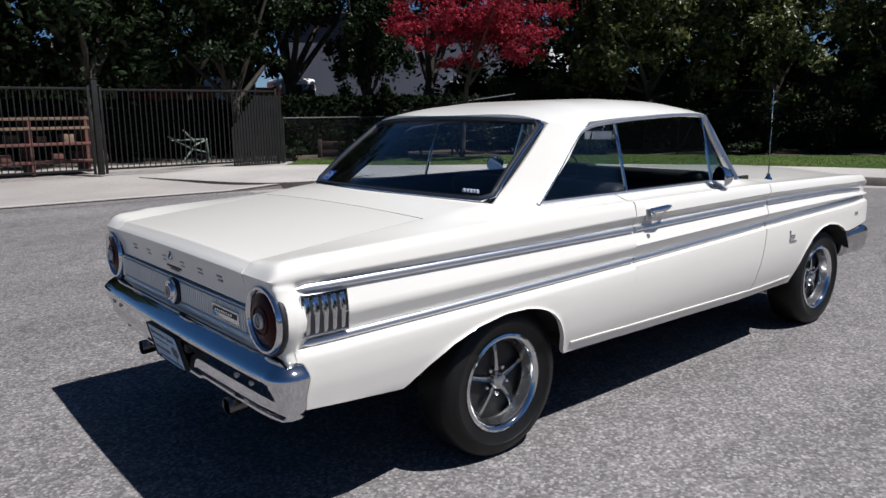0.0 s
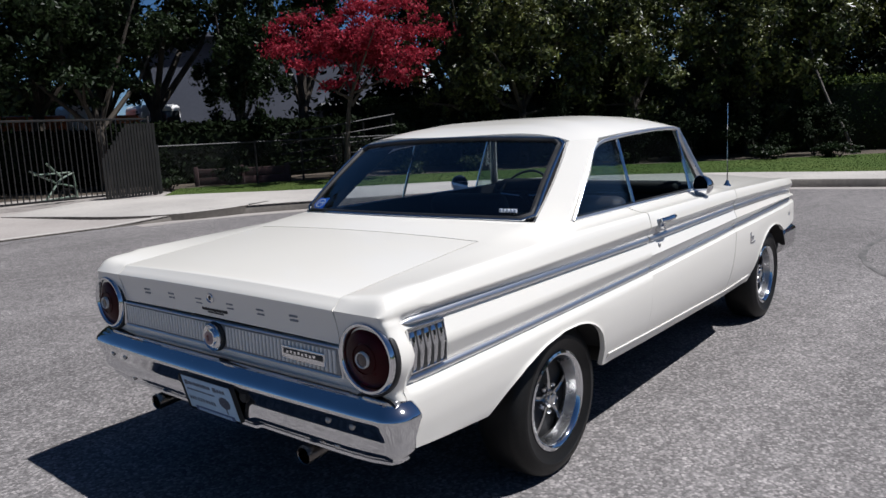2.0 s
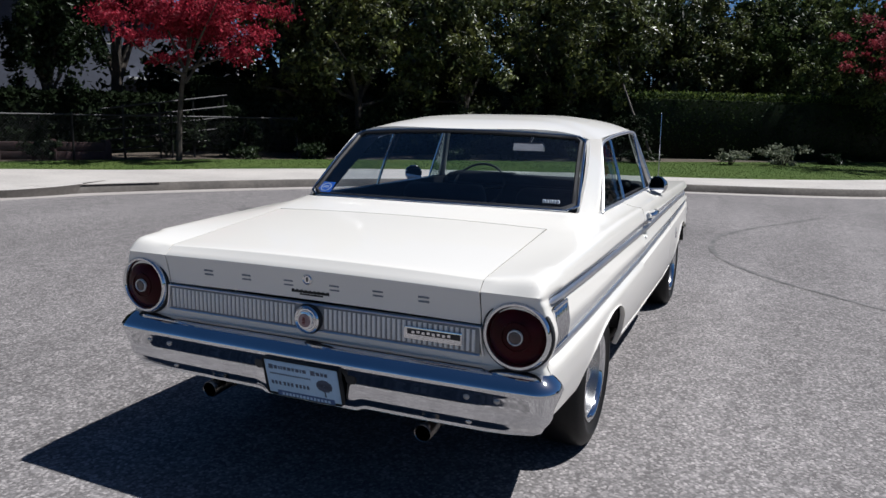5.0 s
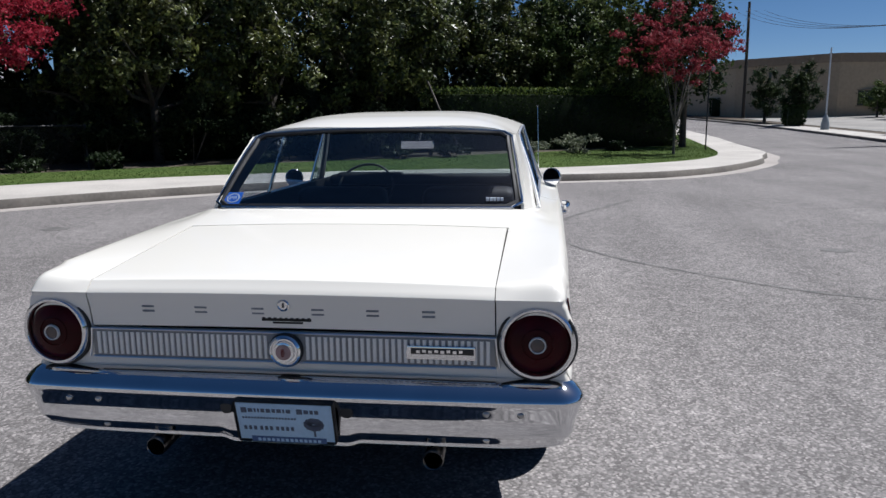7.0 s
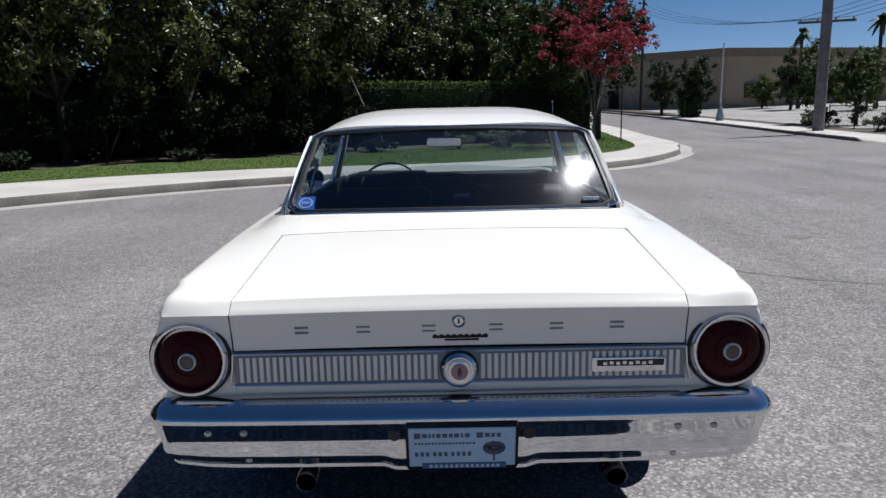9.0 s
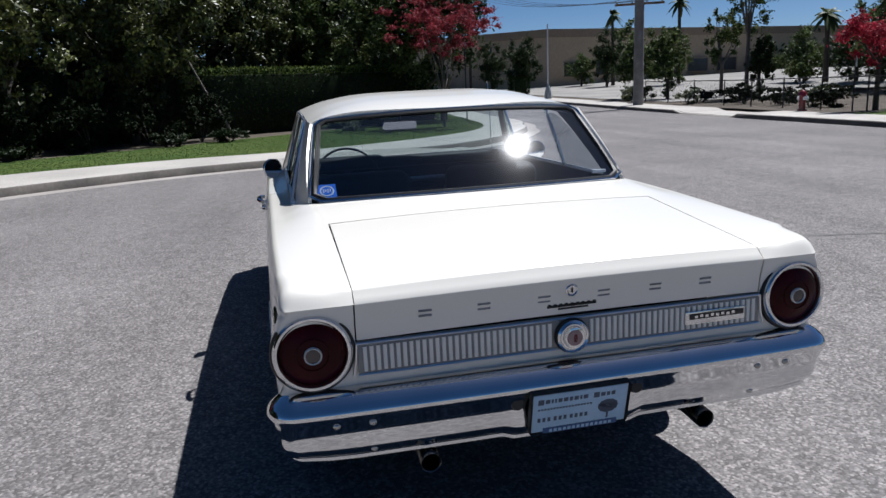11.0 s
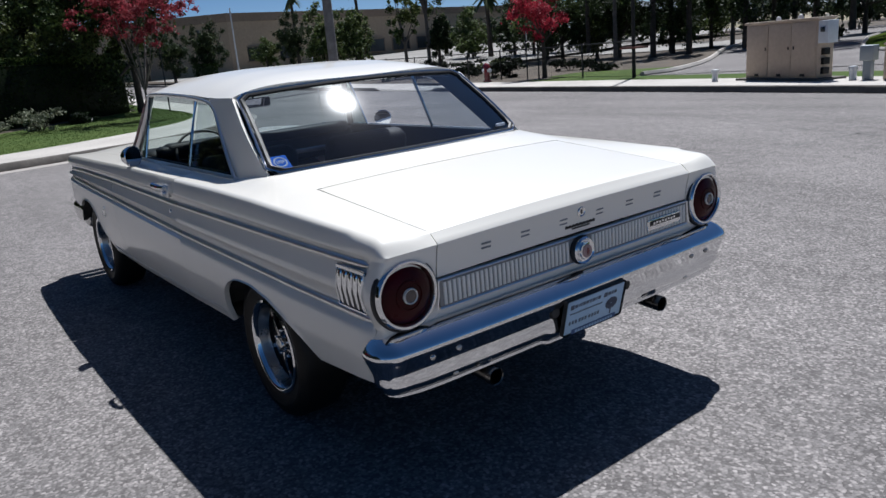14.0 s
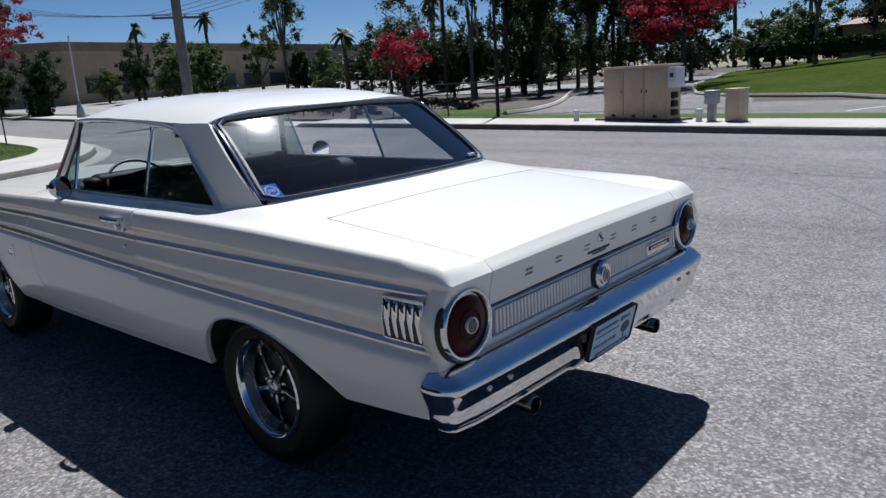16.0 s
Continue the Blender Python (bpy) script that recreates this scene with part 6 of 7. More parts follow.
# lawn blades
rng = np.random.default_rng(9)
pv = []
for i in range(24, 98):
    a, b, c, d = no_[i], no_[i + 1], ng[i], ng[i + 1]
    area = ((b - a).length + (d - c).length) / 2 * ((c - a).length + (d - b).length) / 2
    for _ in range(int(min(1500, area * 240))):
        s_, t_ = rng.random(2)
        q = a.lerp(b, s_).lerp(c.lerp(d, s_), t_ * 0.97 + 0.015)
        pv.append((q.x, q.y, rise(q.x) + 0.15 + 0.02 * t_))
pv = np.array(pv)
n = len(pv)
ang = rng.random(n) * 6.283
wd, ht = 0.007 + 0.007 * rng.random(n), 0.010 + 0.014 * rng.random(n)
dx, dy = np.cos(ang) * wd, np.sin(ang) * wd
tip = pv + np.stack([rng.normal(size=n) * 0.02, rng.normal(size=n) * 0.02, ht], 1)
v = np.stack([pv + np.stack([dx, dy, np.zeros(n)], 1), pv - np.stack([dx, dy, np.zeros(n)], 1), tip], 1).reshape(-1, 3)
tagged(raw("grass", v.tolist(), np.arange(3 * n).reshape(-1, 3).tolist(), GRASS), "short mown green grass blades", "grass", kind="stuff")


# ---- iron gate and fences ----
def iron_leaf(at, length, height, turn, label, spacing=0.115):
    root = thing("iron_gate", at, label, "gate", "iron gate leaves", turn)
    for z in (0.10, height - 0.06):
        bm = bmesh.new()
        box(bm, length / 2, 0, z, length, 0.035, 0.045, 0.004)
        part("rail", bm, IRON, root)
    for x in (0.02, length - 0.02):
        bm = bmesh.new()
        box(bm, x, 0, height / 2, 0.05, 0.05, height, 0.005)
        part("stile", bm, IRON, root)
    proto = None
    for k in range(1, int(length / spacing)):
        if proto is None:
            bm = bmesh.new()
            box(bm, 0, 0, height / 2 + 0.02, 0.018, 0.018, height - 0.12)
            proto = part("picket", bm, IRON, root, smooth=False)
            proto.location = (k * spacing, 0, 0)
        else:
            o = proto.copy()
            scene.collection.objects.link(o)
            o.location = (k * spacing, 0, 0)
    return root


iron_leaf((-4.2, 13.65, 0.13), 6.55, 1.82, 0.3, "closed black wrought-iron sliding gate with plain pickets")
iron_leaf((2.55, 13.7, 0.13), 4.0, 1.80, -0.8, "black wrought-iron gate leaf with plain pickets")
iron_leaf((-12.5, 13.6, 0.13), 8.2, 1.82, 0.3, "black wrought-iron fence panel")
for x in (2.45, -4.25):
    gp = thing("gate_post", (x, 13.68, 0.12), "square dark steel gate post", "gate post", "gate posts")
    bm = bmesh.new()
    box(bm, 0, 0, 0.98, 0.12, 0.12, 1.96, 0.01)
    part("post", bm, IRON, gp)
    bm = bmesh.new()
    box(bm, 0, 0, 1.975, 0.145, 0.145, 0.03, 0.01)
    part("cap", bm, IRON, gp)
mp = thing("mesh_panel", (5.35, 13.60, 0.14), "dark slatted privacy panel fixed to the gate", "fence panel", turn=-1)
for k in range(18):
    bm = bmesh.new()
    box(bm, 0.03 + k * 0.072, 0, 0.82 + 0.045 * min(k, 8) - 0.36, 0.058, 0.012, 0.9 + 0.09 * min(k, 8))
    part("slat", bm, IRON, mp, smooth=False)


def chain_link(pts, height, label, step=2.4, wire=True):
    root = thing("chain_link_fence", (*pts[0], up(pts[0][0])), label, "fence", "chain-link fences")
    o = Vector((*pts[0], up(pts[0][0])))
    line = [Vector((*p, up(p[0]))) - o for p in pts]
    bm = bmesh.new()
    tube(bm, [p + Vector((0, 0, height)) for p in line], 0.024, 6)
    part("top_rail", bm, GALV, root)
    wv, wf = [], []
    for a, b in zip(line, line[1:]):
        ln = (b - a).length
        n = max(1, round(ln / step))
        for k in range(n + 1):
            bm = bmesh.new()
            p = a.lerp(b, k / n)
            tube(bm, [p, p + Vector((0, 0, height + 0.05))], 0.028, 6)
            part("post", bm, GALV, root)
        if wire:
            d = (b - a) / ln
            m = int((ln + height) / 0.075)
            for k in range(m):
                for sgn in (1, -1):
                    u0 = k * 0.075 - (height if sgn > 0 else 0)
                    s0, s1 = max(0.0, u0), min(ln, u0 + height)
                    if s1 <= s0:
                        continue
                    z0, z1 = (s0 - u0, s1 - u0) if sgn > 0 else (height - (s0 - u0), height - (s1 - u0))
                    i = len(wv)
                    for ss, zz in ((s0, z0), (s1, z1)):
                        q = a + d * ss
                        wv.extend([(q.x, q.y, q.z + zz - 0.0025), (q.x, q.y, q.z + zz + 0.0025)])
                    wf.append((i, i + 1, i + 3, i + 2))
    if wire:
        raw("wire_mesh", wv, wf, GALV, root, kind="stuff")
    return root


chain_link([(6.75, 13.75), (9.2, 13.35), (11.8, 12.85), (14.6, 10.9)], 1.08, "low galvanised chain-link fence before the dark hedge")
chain_link([(35.5, -19.9), (27.0, -19.2), (19.5, -18.0), (12.3, -17.1)], 1.1, "galvanised chain-link fence behind the far pavement", step=2.6)

# low weathered garden wall and creepers behind the fence
gw = thing("garden_wall", (8.5, 15.1, 0.14), "low red-brown weathered timber garden wall behind the fence", "wall", turn=-44)
for z in (0.11, 0.33):
    bm = bmesh.new()
    box(bm, 1.25, 0, z, 2.5, 0.14, 0.20, 0.012)
    part("sleeper", bm, SLEEPER, gw)
for x in (0.08, 1.25, 2.42):
    bm = bmesh.new()
    box(bm, x, -0.11, 0.24, 0.10, 0.08, 0.52, 0.01)
    part("stake", bm, SLEEPER, gw)

# sloping pipe railing behind the fence
pr = thing("ramp_railing", (10.9, 13.55, 0.15), "dark sloping pipe railing of a ramp behind the fence", "railing", turn=-20)
for k in range(5):
    bm = bmesh.new()
    tube(bm, [(-0.6, 0, 0.18 + 0.26 * k), (2.9, 0, 0.48 + 0.30 * k)], 0.024, 6)
    part("rail", bm, GALV if k == 4 else IRON, pr)
for x in (0.0, 0.95, 1.9, 2.8):
    bm = bmesh.new()
    tube(bm, [(x, 0.03, -0.02), (x, 0.03, 1.36 + 0.085 * x)], 0.03, 6)
    part("post", bm, IRON, pr)

# stacked goods and a green hand cart behind the gate
rack = thing("storage_rack", (1.3, 14.7, 0.14), "rusty red steel rack with stacked timber behind the gate", "rack", turn=4)
for x in (-1.1, 0, 1.1):
    bm = bmesh.new()
    box(bm, x, 0, 0.6, 0.06, 0.7, 1.2)
    part("upright", bm, RUST, rack)
for z, m_ in ((0.25, RUST), (0.62, RUST), (0.95, WOOD), (1.15, WOOD)):
    bm = bmesh.new()
    box(bm, 0, 0, z, 2.4, 0.72, 0.06, 0.005)
    part("shelf", bm, m_, rack)
rngp = random.Random(4)
for k in range(9):
    bm = bmesh.new()
    box(bm, -1.0 + 0.25 * k, rngp.uniform(-0.2, 0.2), 0.36 + 0.36 * (k % 2), 0.2, 0.4, rngp.uniform(0.1, 0.22), 0.01)
    part("timber_block", bm, (RUST, WOOD)[k % 2], rack)
cart = thing("hand_cart", (4.55, 14.25, 0.14), "folded green tubular hand cart leaning behind the gate", "cart", turn=12)
GREEN = mat("green_enamel", (0.10, 0.15, 0.11), (0.15, 0.19, 0.15), 4, 0.5)
for pts in ([(-0.5, 0, 0.72), (0.1, 0.05, 0.42), (0.55, 0.05, 0.30)], [(-0.35, 0.1, 0.62), (0.5, 0.1, 0.62)], [(-0.2, 0, 0.08), (0.2, 0, 0.5), (0.52, 0, 0.62)], [(-0.45, 0.05, 0.05), (0.55, 0.05, 0.10)], [(0.5, 0, 0.62), (0.55, 0, 0.06)], [(-0.1, 0, 0.85), (0.25, 0, 0.5)]):
    bm = bmesh.new()
    tube(bm, pts, 0.022, 6)
    part("tube_frame", bm, GREEN, cart)
for x in (0.3, 0.45):
    bm = bmesh.new()
    revolve(bm, [(0.08, -0.02), (0.13, -0.02), (0.14, 0), (0.13, 0.02), (0.08, 0.02)], Matrix.Translation((x, 0.08, 0.16)) @ Matrix.Rotation(radians(90), 4, "X"), 18)
    part("cart_wheel", bm, RUBBER, cart)

# vehicles in the yard behind the trees
for x, y, mt, lab in ((10.3, 24.0, ORANGE, "orange and white work truck in the yard"), (7.5, 23.4, ORANGE, "orange work truck in the yard")):
    tk = thing("truck", (x, y, 0.2), lab, "truck", "yard trucks", turn=-12)
    bm = bmesh.new()
    box(bm, 0, 0, 1.6, 2.6, 1.9, 1.0, 0.08)
    part("bed", bm, mt, tk)
    bm = bmesh.new()
    box(bm, 2.1, 0, 1.6, 1.5, 1.9, 1.7, 0.18, segs=3)
    part("cab", bm, WHITE_ENAMEL, tk)
    bm = bmesh.new()
    box(bm, 2.35, -0.955, 1.95, 0.8, 0.03, 0.55, 0.01)
    part("cab_window", bm, WINDOW_DARK, tk)
    for wx in (-0.8, 2.2):
        for wy in (-0.9, 0.9):
            bm = bmesh.new()
            revolve(bm, [(0.0, 0.1), (0.2, 0.1), (0.36, 0.1), (0.4, 0.05), (0.4, -0.05), (0.36, -0.1), (0.0, -0.1)], Matrix.Translation((wx, wy, 0.4)) @ Matrix.Rotation(radians(90), 4, "X"), 18)
            part("wheel", bm, RUBBER, tk)


# ---- buildings ----
def window_unit(root, x, y, z, w, h, turn=0.0, ny=-1):
    m = Matrix.Translation((x, y, z)) @ Matrix.Rotation(radians(turn), 4, "Z")
    bm = bmesh.new()
    for dx, dz, sx, sz in ((0, h / 2, w + 0.16, 0.1), (0, -h / 2, w + 0.16, 0.1), (-w / 2, 0, 0.1, h), (w / 2, 0, 0.1, h)):
        box(bm, dx, 0, dz, sx, 0.14, sz, m=m)
    wn_ = part("window_frame", bm, WALL_BROWN, root)
    bm = bmesh.new()
    box(bm, 0, 0, 0, w, 0.06, h, m=m)
    part("pane", bm, WINDOW_DARK, wn_)


hall = thing("commercial_building", (0, 0, 0), "long flat-roofed tan commercial building down the street", "building")
bm = bmesh.new()
outline = [(72, -28.3), (74.6, -46), (79, -80), (112, -80), (112, -14), (79.5, -20.8)]
prism(bm, outline, 0.2, 6.2)
part("wall", bm, WALL_TAN, hall, smooth=False)
bm = bmesh.new()
prism(bm, [(x + (x - 90) * 0.006, y + (y + 48) * 0.004) for x, y in outline], 6.2, 7.05)
part("parapet", bm, WALL_BROWN, hall, smooth=False)
for k in range(12):
    t = k / 11
    window_unit(hall, lerp(72.3, 78.4, t) - 0.1, lerp(-31.0, -76, t), 2.9 + 0.0 * k, 2.4, 1.5, 90 - 7.5)
for k in range(2):
    bm = bmesh.new()
    box(bm, 74.2 + 2.6 * k, -26.0 + 2.5 * k, 5.3, 0.12, 0.3, 0.7, m=Matrix())
    part("wall_vent", bm, WINDOW_DARK, hall)

shed = thing("rendered_building", (15.5, 30.5, 0.2), "rendered building behind the trees, blue-grey for the shade on it", "building", turn=-32)
bm = bmesh.new()
box(bm, 5.9, 0, 2.6, 10.4, 9, 5.4)
part("wall", bm, WALL_SHADED, shed, smooth=False)
bm = bmesh.new()
box(bm, 5.9, 0, 5.38, 11.0, 9.6, 0.18)
part("roof", bm, WALL_SHADED, shed, smooth=False)
bm = bmesh.new()
box(bm, 9.4, -4.68, 2.42, 3.4, 0.36, 0.09)
part("ledge", bm, WHITE_ENAMEL, shed, smooth=False)
# white block standing in for a sunlit return of the wall
bm = bmesh.new()
box(bm, 0.9, -0.9, 2.0, 1.8, 1.8, 4.0, m=Matrix.Translation((11.12, -2.9, 0)) @ Matrix.Rotation(radians(44), 4, "Z"))
part("sunlit_wall_end", bm, WHITE_ENAMEL, shed, "white block standing for the sunlit end of the building", smooth=False)

home = thing("house", (5.0, -55.2, 0.9), "low brown house with a tiled gable roof beyond the lawn", "house", turn=16)
bm = bmesh.new()
box(bm, 0, 0, 1.0, 12.4, 7, 2.8)
part("wall", bm, WALL_BROWN, home, smooth=False)
bm = bmesh.new()
rv = [(-6.5, -3.9, 2.35), (6.5, -3.9, 2.35), (6.5, 3.9, 2.35), (-6.5, 3.9, 2.35), (-5.2, 0, 2.85), (5.2, 0, 2.85)]
rb = [bm.verts.new(p) for p in rv]
for f_ in ((0, 1, 5, 4), (2, 3, 4, 5), (0, 4, 3), (1, 2, 5), (0, 3, 2, 1)):
    bm.faces.new([rb[i] for i in f_])
part("roof", bm, ROOF_TILE, home, smooth=False)
for x in (-3.5, 0.3, 3.5):
    window_unit(home, x, 3.52, 1.0, 1.3, 1.0)

# ---- street furniture ----
def utility_pole(at, height, r, label, arms, mt, turn=0.0):
    root = thing("utility_pole", at, label, "utility pole", "utility poles", turn)
    bm = bmesh.new()
    tube(bm, [(0, 0, -0.2), (0.02, 0, height * 0.5), (0.06, 0, height)], [r, r * 0.88, r * 0.72], 12)
    part("shaft", bm, mt, root)
    for z, w in arms:
        bm = bmesh.new()
        box(bm, 0.02, 0, z, 0.09, w, 0.11, 0.01)
        ca = part("crossarm", bm, WOOD, root)
        for k in range(4):
            bm = bmesh.new()
            revolve(bm, [(0.035, 0.0), (0.045, 0.04), (0.03, 0.08), (0.02, 0.12), (0.0, 0.13)], Matrix.Translation((0.02, (k - 1.5) * w * 0.3, z + 0.055)), 8)
            part("insulator", bm, CAB_GREY, ca)
    return root


utility_pole((32.0, -17.6, up(32)), 11.0, 0.26, "thick weathered grey utility pole with a short crossarm", [(4.95, 2.4)], POLE_GREY, -27)
utility_pole((25.4, -29.8, 0.9), 11.5, 0.12, "slim dark utility pole among the trees", [(9.5, 2.2)], BARK, 40)
utility_pole((75.0, -20.6, up(75)), 11.2, 0.17, "distant dark utility pole with crossarms", [(10.3, 2.6), (9.4, 2.4)], BARK, 75)


def wire_span(a, b, sag, r=0.012):
    ob = thing("overhead_wire", a, "thin black overhead wire between poles", "wire", "overhead wires")
    bm = bmesh.new()
    d = Vector(b) - Vector(a)
    tube(bm, [d * t + Vector((0, 0, -sag * 4 * t * (1 - t))) for t in np.linspace(0, 1, 14)], r, 4)
    part("cable", bm, BLACK, ob)


for k in (-1.2, -0.4, 0.4, 1.2):
    wire_span((32.0 + 0.45 * k, -17.6 + 0.9 * k, 5.32), (25.4 + 0.6 * k, -29.8 + 0.8 * k, 10.5), 0.5)
    wire_span((32.0 + 0.45 * k, -17.6 + 0.9 * k, 5.32), (75.0 + 0.26 * k, -20.6 + 0.97 * k, up(75) + 10.36), 0.8)
for k in (-0.6, 0.6):
    wire_span((25.4, -29.8 + k, 10.5), (-18, -62 + k, 12.0), 0.8)

lp = thing("lamp_post", (46.4, -18.3, up(46.4)), "slim pale lamp post with a thick conical foot", "lamp post")
bm = bmesh.new()
revolve(bm, [(0.26, -0.05), (0.25, 0.35), (0.16, 0.75), (0.09, 0.9), (0.07, 1.0)], None, 14)
part("foot", bm, CAB_GREY, lp)
bm = bmesh.new()
tube(bm, [(0, 0, 0.9), (0, 0, 5.0)], [0.06, 0.045], 8)
part("shaft", bm, CAB_WHITE, lp)
sl_ = thing("street_lamp", (13.3, -43.1, 1.2), "pale street lamp with a long slanting arm", "street lamp", turn=20)
bm = bmesh.new()
tube(bm, [(0, 0, -0.1), (0, 0, 1.35)], 0.05, 8)
part("shaft", bm, CAB_WHITE, sl_)
bm = bmesh.new()
tube(bm, [(0, 0, 1.3), (1.7, 0, 1.95)], 0.05, 8)
part("arm", bm, CAB_WHITE, sl_)

sp = thing("sign_post", (24.8, -6.6, up(24.8, 0.14)), "thin metal sign post with a small sign", "sign")
bm = bmesh.new()
tube(bm, [(0, 0, -0.1), (0.02, 0, 3.0)], 0.025, 6)
part("post", bm, GALV, sp)
bm = bmesh.new()
box(bm, 0.02, 0, 2.88, 0.42, 0.01, 0.16, 0.004, m=Matrix.Rotation(radians(70), 4, "Z"))
part("sign_plate", bm, CAB_GREY, sp)
dp = thing("fence_post", (12.2, -16.95, 0.15), "tall thin dark steel post behind the pavement", "post")
bm = bmesh.new()
tube(bm, [(0, 0, -0.1), (0.0, 0, 3.2), (0.02, 0, 6.5)], [0.06, 0.05, 0.04], 8)
part("shaft", bm, IRON, dp)
bm = bmesh.new()
box(bm, 0, 0, 0.9, 0.9, 0.25, 0.06, 0.01)
part("shelf", bm, RUST, dp)
ns = thing("notice_sign", (17.6, -17.6, 0.18), "small pale notice on a thin post", "sign", turn=-50)
bm = bmesh.new()
tube(bm, [(0, 0, -0.1), (0, 0, 1.7)], 0.025, 6)
part("post", bm, GALV, ns)
bm = bmesh.new()
box(bm, 0, -0.03, 1.55, 0.24, 0.012, 0.34, 0.004)
part("sign_plate", bm, CAB_WHITE, ns)

cab = thing("utility_cabinet", (6.08, -14.8, 0.15), "large beige steel utility cabinet with double doors on a concrete pad", "utility cabinet", turn=-18.5)
bm = bmesh.new()
box(bm, 0, 0.10, 0.0, 2.5, 0.78, 0.10, 0.01)
part("pad", bm, KERB, cab, "grey concrete pad")
bm = bmesh.new()
box(bm, 0, 0.13, 0.66, 2.12, 0.44, 1.22, 0.012)
part("body", bm, CABINET, cab)
bm = bmesh.new()
box(bm, 0, 0.13, 1.285, 2.20, 0.52, 0.05, 0.012)
part("lid", bm, CABINET, cab)
for k in range(3):
    bm = bmesh.new()
    box(bm, -0.69 + 0.69 * k, 0.358, 0.66, 0.665, 0.02, 1.12, 0.006)
    dr = part("door", bm, CABINET, cab)
    bm = bmesh.new()
    box(bm, -0.69 + 0.69 * k + 0.27 * (1 if k == 0 else -1), 0.375, 0.70, 0.022, 0.02, 0.07, 0.005)
    part("handle", bm, IRON, dr)
    bm = bmesh.new()
    box(bm, -0.69 + 0.69 * k, 0.365, 0.12, 0.12, 0.03, 0.06, 0.004)
    part("vent", bm, IRON, dr)
for x in (-0.35, 0.30):
    bm = bmesh.new()
    revolve(bm, [(0.055, 0.0), (0.055, 0.04), (0.04, 0.075), (0.0, 0.09)], Matrix.Translation((x, 0.13, 1.31)), 12)
    part("cap_light", bm, CAB_WHITE, cab)
bm = bmesh.new()
box(bm, -1.18, 0.20, 1.00, 0.26, 0.28, 0.46, 0.01)
mb = part("meter_box", bm, CAB_WHITE, cab, "small pale meter box")
bm = bmesh.new()
box(bm, -1.18, 0.355, 1.05, 0.1, 0.02, 0.1, 0.004)
part("meter_window", bm, WINDOW_DARK, mb)
for k in range(3):
    bm = bmesh.new()
    box(bm, -1.10, 0.16, 0.20 + 0.2 * k, 0.09, 0.16, 0.14, 0.008)
    part("junction_box", bm, IRON, cab)

pd = thing("pedestal", (4.15, -14.15, 0.15), "grey steel service pedestal", "pedestal")
bm = bmesh.new()
box(bm, 0, 0, 0.2, 0.16, 0.16, 0.42, 0.01)
part("leg", bm, CAB_GREY, pd)
bm = bmesh.new()
box(bm, 0, 0, 0.53, 0.27, 0.26, 0.30, 0.02)
part("head", bm, CAB_GREY, pd)
pb = thing("pedestal", (3.55, -14.0, 0.15), "tan rectangular cable pedestal", "pedestal", turn=-18)
bm = bmesh.new()
box(bm, 0, 0, 0.34, 0.36, 0.32, 0.68, 0.02)
part("body", bm, CABINET, pb)
bm = bmesh.new()
box(bm, 0, 0, 0.69, 0.39, 0.35, 0.04, 0.012)
part("lid", bm, CABINET, pb)
for x, y, h, lab in ((4.42, -14.1, 0.28, "short pale pipe stub by the pedestals"), (7.9, -14.62, 0.28, "short pale valve post on the pavement")):
    ps = thing("pipe_stub", (x, y, 0.15), lab, "pipe", "pipe stubs")
    bm = bmesh.new()
    revolve(bm, [(0.07, -0.02), (0.07, h - 0.08), (0.085, h - 0.07), (0.085, h), (0.0, h + 0.01)], None, 14)
    part("body", bm, CAB_WHITE, ps)
hy = thing("fire_hydrant", (19.2, -17.0, 0.16), "dark red fire hydrant with pale caps", "hydrant")
bm = bmesh.new()
revolve(bm, [(0.17, 0.0), (0.17, 0.05), (0.11, 0.07), (0.11, 0.5), (0.15, 0.53), (0.13, 0.62), (0.05, 0.7), (0.0, 0.72)], None, 16)
part("barrel", bm, RED_ENAMEL, hy)
for a in (0, 180, -90):
    bm = bmesh.new()
    revolve(bm, [(0.06, 0.0), (0.06, 0.16), (0.07, 0.17), (0.07, 0.2), (0.0, 0.21)], Matrix.Rotation(radians(a), 4, "Z") @ Matrix.Translation((0, 0, 0.42)) @ Matrix.Rotation(radians(90), 4, "Y"), 10)
    part("outlet_cap", bm, CAB_WHITE, hy)

